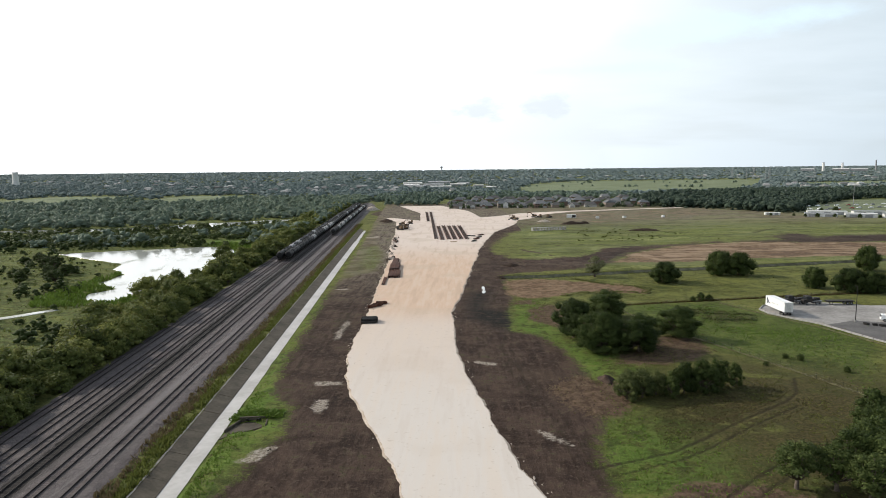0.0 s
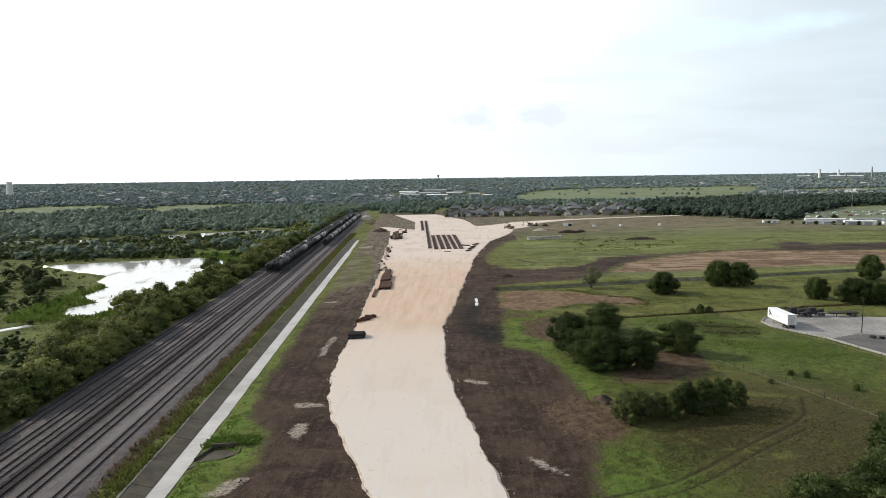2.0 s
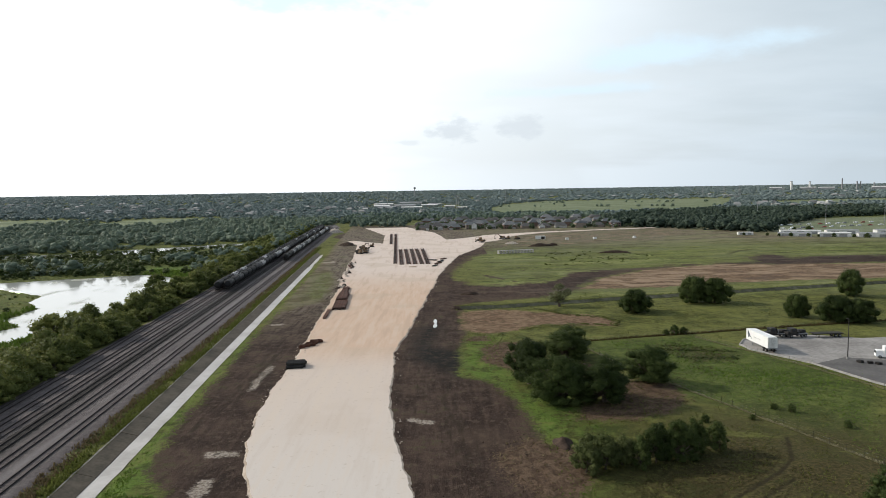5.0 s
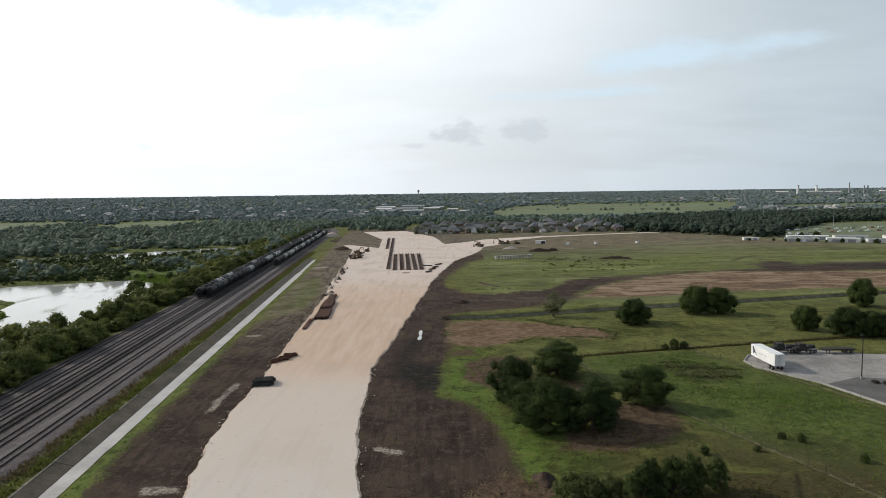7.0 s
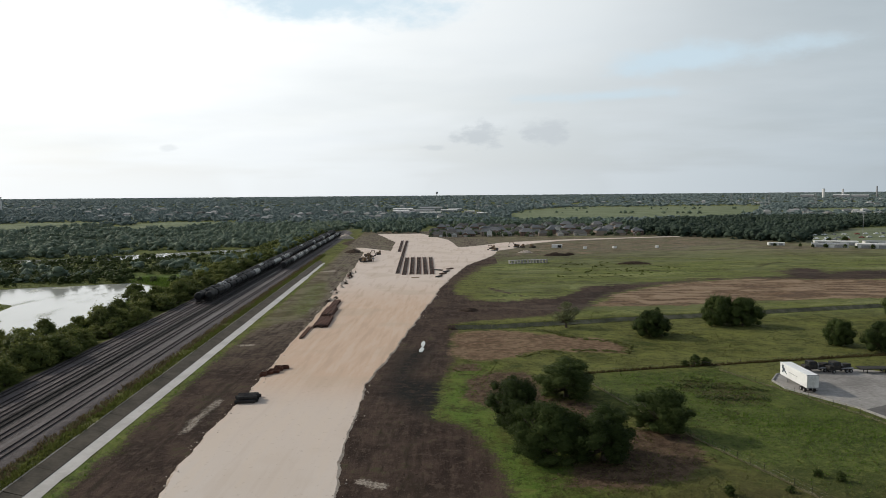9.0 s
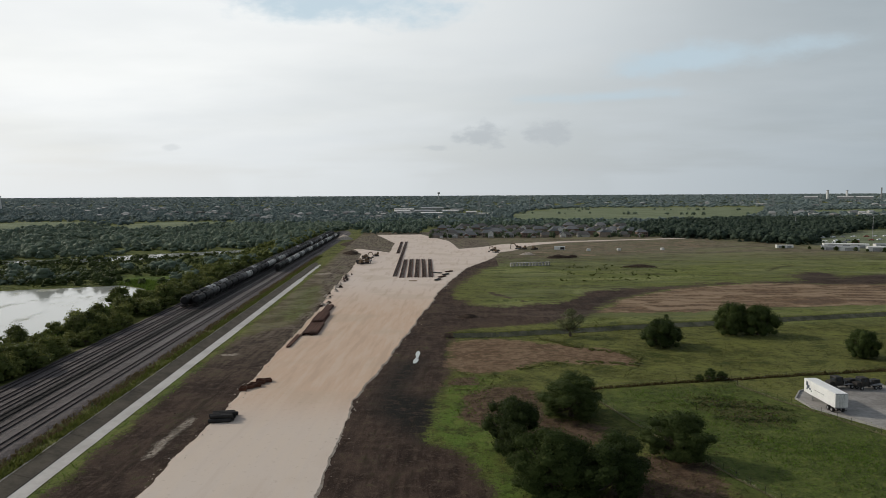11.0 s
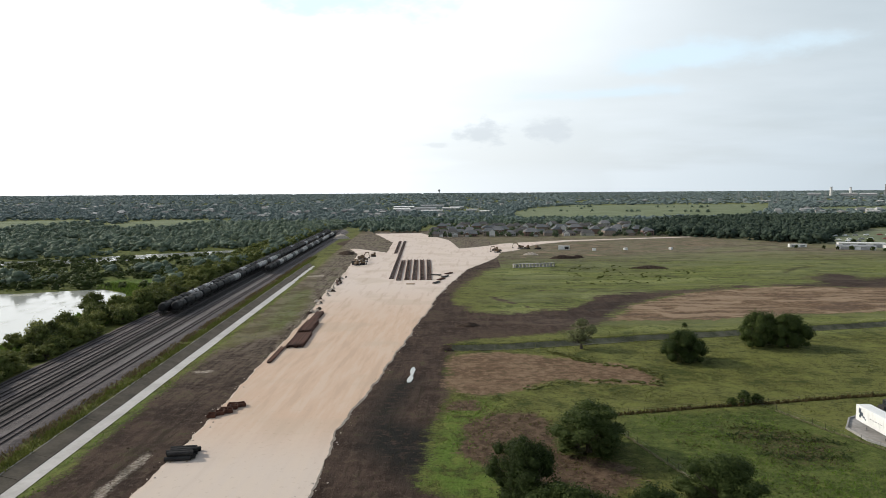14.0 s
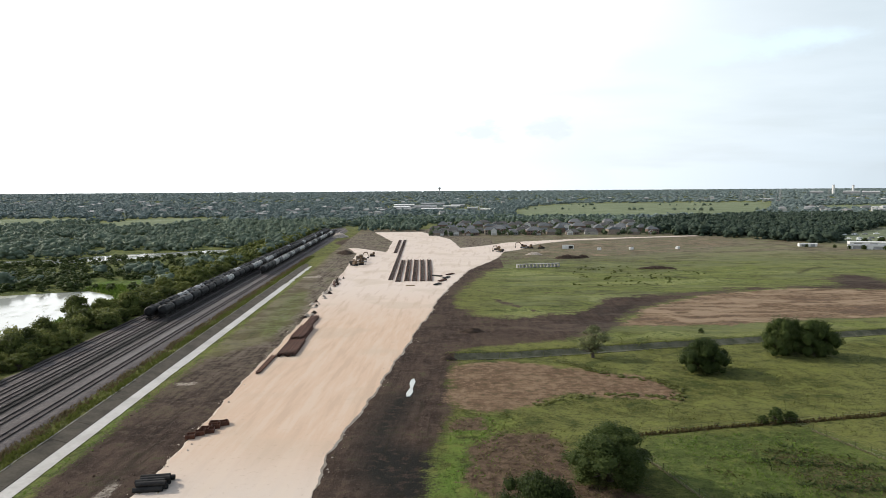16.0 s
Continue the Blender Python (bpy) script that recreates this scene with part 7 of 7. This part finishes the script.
# ---- houses beyond the road ----
ROOFS = [plain("grey_brown_shingle", (0.066, 0.064, 0.064), (0.112, 0.107, 0.104), 0.6, 0.95, 0, 10, 0.03), plain("slate_grey_shingle", (0.085, 0.092, 0.098), (0.145, 0.152, 0.158), 0.6, 0.95, 0, 10, 0.03), plain("weathered_shingle", (0.125, 0.127, 0.132), (0.200, 0.201, 0.204), 0.6, 0.95, 0, 10, 0.03)]
WALLS = [plain("buff_brick", (0.20, 0.16, 0.13), (0.29, 0.24, 0.195), 0.8, 0.95, 0, 9, 0.01), plain("pale_siding", (0.30, 0.285, 0.26), (0.42, 0.40, 0.365), 0.8, 0.9, 0, 9, 0.01), plain("red_brown_brick", (0.13, 0.088, 0.070), (0.20, 0.135, 0.108), 0.8, 0.95, 0, 9, 0.01)]

SIDING = plain("white_siding", (0.52, 0.51, 0.49), (0.68, 0.67, 0.65), 0.8, 0.85, 0, 9, 0.01)


def hip(w, d, z, rise, ridge, over=0.5, gx=0.0, gy=0.0):
    a, b = w / 2 + over, d / 2 + over
    vs = [(gx - a, gy - b, z), (gx + a, gy - b, z), (gx + a, gy + b, z), (gx - a, gy + b, z), (gx - ridge, gy, z + rise), (gx + ridge, gy, z + rise)]
    return vs, [(0, 1, 5, 4), (1, 2, 5), (2, 3, 4, 5), (3, 0, 4), (3, 2, 1, 0)]


def gable(w, d, z, rise, over, gx, gy):
    """A gabled roof whose ridge runs along y, with thickness."""
    a, b, t = w / 2 + over, d / 2 + over, 0.18
    vs = []
    for y in (gy - b, gy + b):
        vs += [(gx - a, y, z), (gx, y, z + rise), (gx + a, y, z), (gx + a, y, z - t), (gx, y, z + rise - t * 1.3), (gx - a, y, z - t)]
    return vs, [(0, 1, 7, 6), (1, 2, 8, 7), (3, 4, 10, 9), (4, 5, 11, 10), (2, 3, 9, 8), (5, 0, 6, 11), (1, 0, 5, 4), (2, 1, 4, 3), (6, 7, 10, 11), (7, 8, 9, 10)]


def house(k):
    w, d, hgt = ((14, 11, 3.0), (12, 11, 5.6), (15, 12, 3.2), (13, 12, 5.8), (12, 10, 3.0), (16, 11, 5.4), (11, 12, 3.1))[k % 7]
    wall, roof = WALLS[k % 3], ROOFS[(k // 2) % 3]
    t = thing("house", ("one-storey %s" if hgt < 4 else "two-storey %s") % ("buff brick house with a gabled shingle roof", "pale house with a grey gabled roof", "brown brick house with a gabled roof")[k % 3], "house", group="suburban houses")
    body = part("wall", Geo().box((0, 0, hgt / 2 - 0.1), (w, d, hgt + 0.2)), wall, t)
    part("roof", Geo().add(*hip(w, d, hgt, 3.6 + 0.3 * (k % 3), w * (0.16 + 0.05 * (k % 4)))), roof, t)
    side = 1 if k % 2 else -1
    ww, gz = w * 0.44, 2.9 if k % 3 else hgt
    gx, gy = side * w * 0.25, -d / 2 - 1.6
    part("porch_wing", Geo().box((gx, gy, gz / 2), (ww, 3.4, gz)).add([(gx - ww / 2, gy - 1.65, gz), (gx + ww / 2, gy - 1.65, gz), (gx, gy - 1.65, gz + ww * 0.38), (gx - ww / 2, gy - 1.5, gz), (gx + ww / 2, gy - 1.5, gz), (gx, gy - 1.5, gz + ww * 0.38)], [(0, 1, 2), (5, 4, 3), (0, 2, 5, 3), (2, 1, 4, 5)]), wall if k % 3 == 2 else SIDING, t)
    wing = part("porch_roof", Geo().add(*gable(ww, 5.6, gz, ww * 0.42, 0.35, gx, gy + 0.9)), roof, t)
    for e in (-1, 1):
        a, z = ww / 2 + 0.38, gz + ww * 0.42
        part("rake_board", Geo().add([(gx + e * a, gy - 2.32, gz - 0.22), (gx, gy - 2.32, z - 0.22), (gx, gy - 2.32, z + 0.08), (gx + e * a, gy - 2.32, gz + 0.08), (gx + e * a, gy - 2.26, gz - 0.22), (gx, gy - 2.26, z - 0.22), (gx, gy - 2.26, z + 0.08), (gx + e * a, gy - 2.26, gz + 0.08)], [(0, 1, 2, 3), (7, 6, 5, 4), (3, 2, 6, 7), (0, 4, 5, 1)]), DIRTY_WHITE, wing, "pale painted rake board")
    part("garage_door", Geo().box((gx, gy - 1.73, 1.1), (ww * 0.72, 0.08, 2.2)), WALLS[1], t)
    part("door", Geo().box((-side * w * 0.05, -d / 2 - 0.03, 1.05), (1.0, 0.08, 2.1)), TIMBER, t)
    for x in (-w * 0.36, -w * 0.2):
        for z in ((1.6,) if hgt < 4 else (1.6, 4.3)):
            part("window", Geo().box((-x if side < 0 else x, -d / 2 - 0.03, z), (1.3, 0.08, 1.3)), GLASS_DARK, body)
    part("chimney", Geo().box((-side * w * 0.3, 1.5, hgt + 2.2), (0.8, 0.8, 2.4)), wall, t)
    return t


PROTO = []
rr = random.Random(12)
count = 0
for row, (y0, x0, x1, step) in enumerate([(724, -8, 196, 17.5), (752, -2, 202, 18.5), (790, -12, 212, 18), (826, -6, 218, 19), (866, 0, 220, 20)]):
    x = x0
    while x < x1:
        k = rr.randrange(14)
        m = pose(x + rr.uniform(-1, 1), y0 + rr.uniform(-3, 3) + 0.03 * x, 0, 0, 0, rr.choice((0, 180, 90, 0, 180)) + rr.uniform(-5, 5))
        if k < len(PROTO):
            copy_thing(PROTO[k], m)
        elif len(PROTO) < 14:
            h = house(len(PROTO))
            h.matrix_world = m
            h.scale = (0.86, 0.86, 0.80)
            PROTO.append(h)
        x += step * rr.uniform(0.9, 1.15)
r = np.random.default_rng(91)
x, y = r.uniform(-15, 225, 560), r.uniform(714, 900, 560)
h = r.uniform(2.5, 6.5, 560)
woods("garden_trees", x, y, h, h * 0.9, 50, 0.5, LEAF_GARDEN, "garden trees among the houses", 47)


def shed(name, x, y, w, d, h, rz, label, wall, roof, group=""):
    t = thing(name, label, "warehouse", pose(x, y, 0, 0, 0, rz), group)
    body = part("wall", Geo().box((0, 0, h / 2 - 0.1), (w, d, h + 0.2)), wall, t)
    part("roof", Geo().add([(-w / 2 - 0.3, -d / 2 - 0.3, h), (w / 2 + 0.3, -d / 2 - 0.3, h), (w / 2 + 0.3, 0, h + d * 0.06), (-w / 2 - 0.3, 0, h + d * 0.06), (w / 2 + 0.3, d / 2 + 0.3, h), (-w / 2 - 0.3, d / 2 + 0.3, h)], [(0, 1, 2, 3), (3, 2, 4, 5), (5, 4, 1, 0), (0, 3, 5), (1, 4, 2)]), roof, t)
    n = max(2, int(w / 9))
    for i in range(n):
        part("door", Geo().box((-w / 2 + (i + 0.5) * w / n, -d / 2 - 0.04, h * 0.38), (w / n * 0.5, 0.1, h * 0.76)), GREY_METAL, body)
    return t


for k, (x, y, w, d, h, rz) in enumerate([(296, 570, 24, 8, 2.8, -26), (322, 559, 22, 8, 3.2, -22), (347, 549, 22, 9, 3.0, -20), (312, 592, 30, 8, 3.0, -18), (345, 588, 24, 8, 3.0, -14), (266, 592, 12, 4, 2.2, -8), (376, 566, 30, 12, 4.0, -18), (420, 600, 40, 14, 4.5, -10)]):
    shed("storage_shed", x, y, w, d, h, rz, "long low pale storage shed behind the field", DIRTY_WHITE, DIRTY_WHITE if k % 2 else GREY_METAL, "storage sheds")
for k, (x, y, w, d, h, rz) in enumerate([(-96, 1400, 40, 26, 4.6, 4), (-44, 1390, 42, 22, 4.4, 2), (-112, 1500, 34, 26, 5.0, 2), (-64, 1525, 46, 30, 5.0, 0), (-10, 1540, 36, 22, 4.6, -3), (-120, 1640, 46, 30, 5.2, 3), (2, 1640, 30, 22, 4.6, 4), (60, 1330, 26, 18, 4.6, -6), (34, 1450, 22, 16, 4.4, 0), (-60, 1760, 56, 26, 5.5, 2)]):
    shed("warehouse", x, y, w, d, h, rz, "wide white-roofed warehouse on the plain", PALE_SHEET, DIRTY_WHITE if k % 3 else GREY_METAL, "distant warehouses")


def car(at, paint, tone):
    c = thing("car", "%s car parked in a far yard" % tone, "car", at, "cars in the far yard")
    b = part("body", Geo().box((0, 0, 0.65), (1.8, 4.5, 0.7), 0, 0.95, 0.1).box((0, -0.2, 1.2), (1.6, 2.4, 0.6), 0, 0.8), paint, c)
    part("windscreen", Geo().box((0, 0.95, 1.2), (1.3, 0.1, 0.4)), GLASS_DARK, b)
    for s in (-1, 1):
        for y in (-1.4, 1.4):
            wheel(c, s * 0.8, y, 0.33, 0.22)
    return c


proto = [car(pose(330, 640, 0, 0, 0, 70), WHITE, "white"), car(pose(338, 641, 0, 0, 0, 75), GREY_METAL, "grey"), car(pose(349, 642, 0, 0, 0, 70), RED_PAINT, "red")]
for i in range(26):
    copy_thing(proto[(0, 0, 1, 0, 2)[i % 5]], pose(330 + (i % 13) * 11 + rr.uniform(-2, 2), 655 + (i // 13) * 40 + (i % 13) * 3 + rr.uniform(-2, 2), 0, 0, 0, rr.uniform(60, 110)))


def mast(x, y, h, label, lattice=False):
    t = thing("pylon" if lattice else "mast", label, "pylon" if lattice else "mast", pose(x, y, 0), "far masts")
    if lattice:
        for a in (-1, 1):
            for b in (-1, 1):
                part("leg", Geo().tube([(a * 3, b * 3, -0.5), (a * 0.6, b * 0.6, h)], [0.35, 0.25], 5), GREY_METAL, t)
        for z in (h * 0.75, h * 0.9):
            part("cross_arm", Geo().box((0, 0, z), (9, 0.6, 0.5)), GREY_METAL, t)
    else:
        part("shaft", Geo().tube([(0, 0, -0.5), (0, 0, h)], [0.6, 0.35] if y > 1000 else [0.26, 0.16], 8), GREY_METAL, t)
        for z in (h - 0.6, h - 2.6):
            part("cross_bar", Geo().box((0, 0, z), (7.0, 0.5, 0.6) if y > 1000 else (2.4, 0.3, 0.3)), GREY_METAL, t)
    return t


for x, y, h in [(-107, 1595, 36), (172, 1656, 36), (770, 1870, 32), (870, 1980, 32), (399, 852, 20), (382, 676, 22), (455, 700, 22)]:
    mast(x, y, h, "thin grey mast above the trees")
for x, y, h in [(48, 1366, 26), (813, 1926, 34), (911, 2050, 34), (921, 1811, 34), (818, 2091, 34)]:
    mast(x, y, h, "grey lattice pylon above the trees", True)


def tower(name, x, y, r0, h, mat, label, category, top=None):
    t = thing(name, label, category, pose(x, y, 0))
    part("shaft", Geo().tube([(0, 0, -1), (0, 0, h * 0.5), (0, 0, h)], [r0, r0 * 0.9, r0 * 0.8], 14), mat, t)
    if top:
        g = Geo().tube([(0, 0, h - 1), (0, 0, h + top * 0.3), (0, 0, h + top), (0, 0, h + top * 1.6), (0, 0, h + top * 1.9)], [r0, top * 0.9, top * 1.2, top * 0.9, top * 0.2], 16)
        part("tank", g, mat, t, "", True)
    else:
        part("rim", Geo().tube([(0, 0, h - 1), (0, 0, h + 0.5)], [r0 * 0.95, r0 * 0.95], 14), GREY_METAL, t)
    return t


tower("silo_tower", 1560, 2993, 6, 44, DIRTY_WHITE, "tall white process tower on the horizon", "tower")
tower("silo_tower", 1622, 2959, 5, 42, DIRTY_WHITE, "slim white process tower on the horizon", "tower")
for x, y, h in [(1703, 2859, 66), (1760, 2850, 50), (1772, 2846, 50), (1800, 2800, 42), (1846, 2790, 46), (1862, 2785, 48), (1880, 2780, 46)]:
    tower("chimney_stack", x, y, 3.2, h * 0.8, GREY_METAL, "grey works chimney on the horizon", "chimney")
tower("water_tower", -93, 3072, 2.0, 36, GREY_METAL, "grey water tower on the horizon", "water tower", 5)
tower("water_tower", -1278, 1914, 9, 40, DIRTY_WHITE, "pale water tower above the western woods", "water tower")
for x, y, w, d, h, rz in [(1600, 2930, 60, 40, 17, -28), (1500, 3010, 50, 40, 17, -28), (1660, 2900, 60, 40, 16, -28), (1830, 2760, 110, 50, 17, -30)] :
    shed("works_building", x, y, w, d, h, rz, "pale works building on the horizon", GREY_METAL, DIRTY_WHITE, "horizon buildings")

# scattered roofs of the far town, too small to count
r = np.random.default_rng(95)
g = Geo()
for k in range(620):
    y = 1150 + 2600 * r.random() ** 1.3
    x = r.uniform(-0.68, 0.62) * y
    if wave(np.array([x]), np.array([y]), 420, 44)[0] < 0.05 or not free(np.array([x]), np.array([y]))[0]:
        continue
    w, d, h = r.uniform(7, 15), r.uniform(7, 11), r.uniform(4.0, 7.0)
    a = r.uniform(-0.3, 0.3)
    g.box((x, y, h / 2), (w, d, h), a)
    vs, fs = hip(w, d, h, r.uniform(1.5, 3), w * 0.3)
    q = Matrix.Translation((x, y, 0)) @ Matrix.Rotation(a, 4, "Z")
    g.add([q @ Vector(v) for v in vs], fs)
FAR_ROOF = material("far_roofs")
pos = FAR_ROOF[1].add("ShaderNodeNewGeometry").outputs["Random Per Island"]
finish(FAR_ROOF[1], FAR_ROOF[1].mix(pos, (0.10, 0.10, 0.10), (0.44, 0.435, 0.42)), 0.8)
structure("far_town", g, FAR_ROOF[0], "scattered pale roofs of a distant town", "houses", "stuff")

# bushes in front of the storage sheds
for k, (x, y, s) in enumerate([(284, 571, 0.5), (291, 566, 0.65), (303, 562, 0.6), (309, 558, 0.45), (318, 553, 0.7), (331, 548, 0.55), (338, 543, 0.75), (352, 538, 0.9), (278, 578, 0.5), (365, 540, 1.1), (390, 548, 1.2), (262, 585, 0.5), (318, 612, 0.9), (334, 618, 1.0)]):
    plant(THICKET[k % 2], x, y, s, s * 0.9, 47 * k, "bush", "dark bush in front of the storage sheds", "bush", "bushes by the sheds")
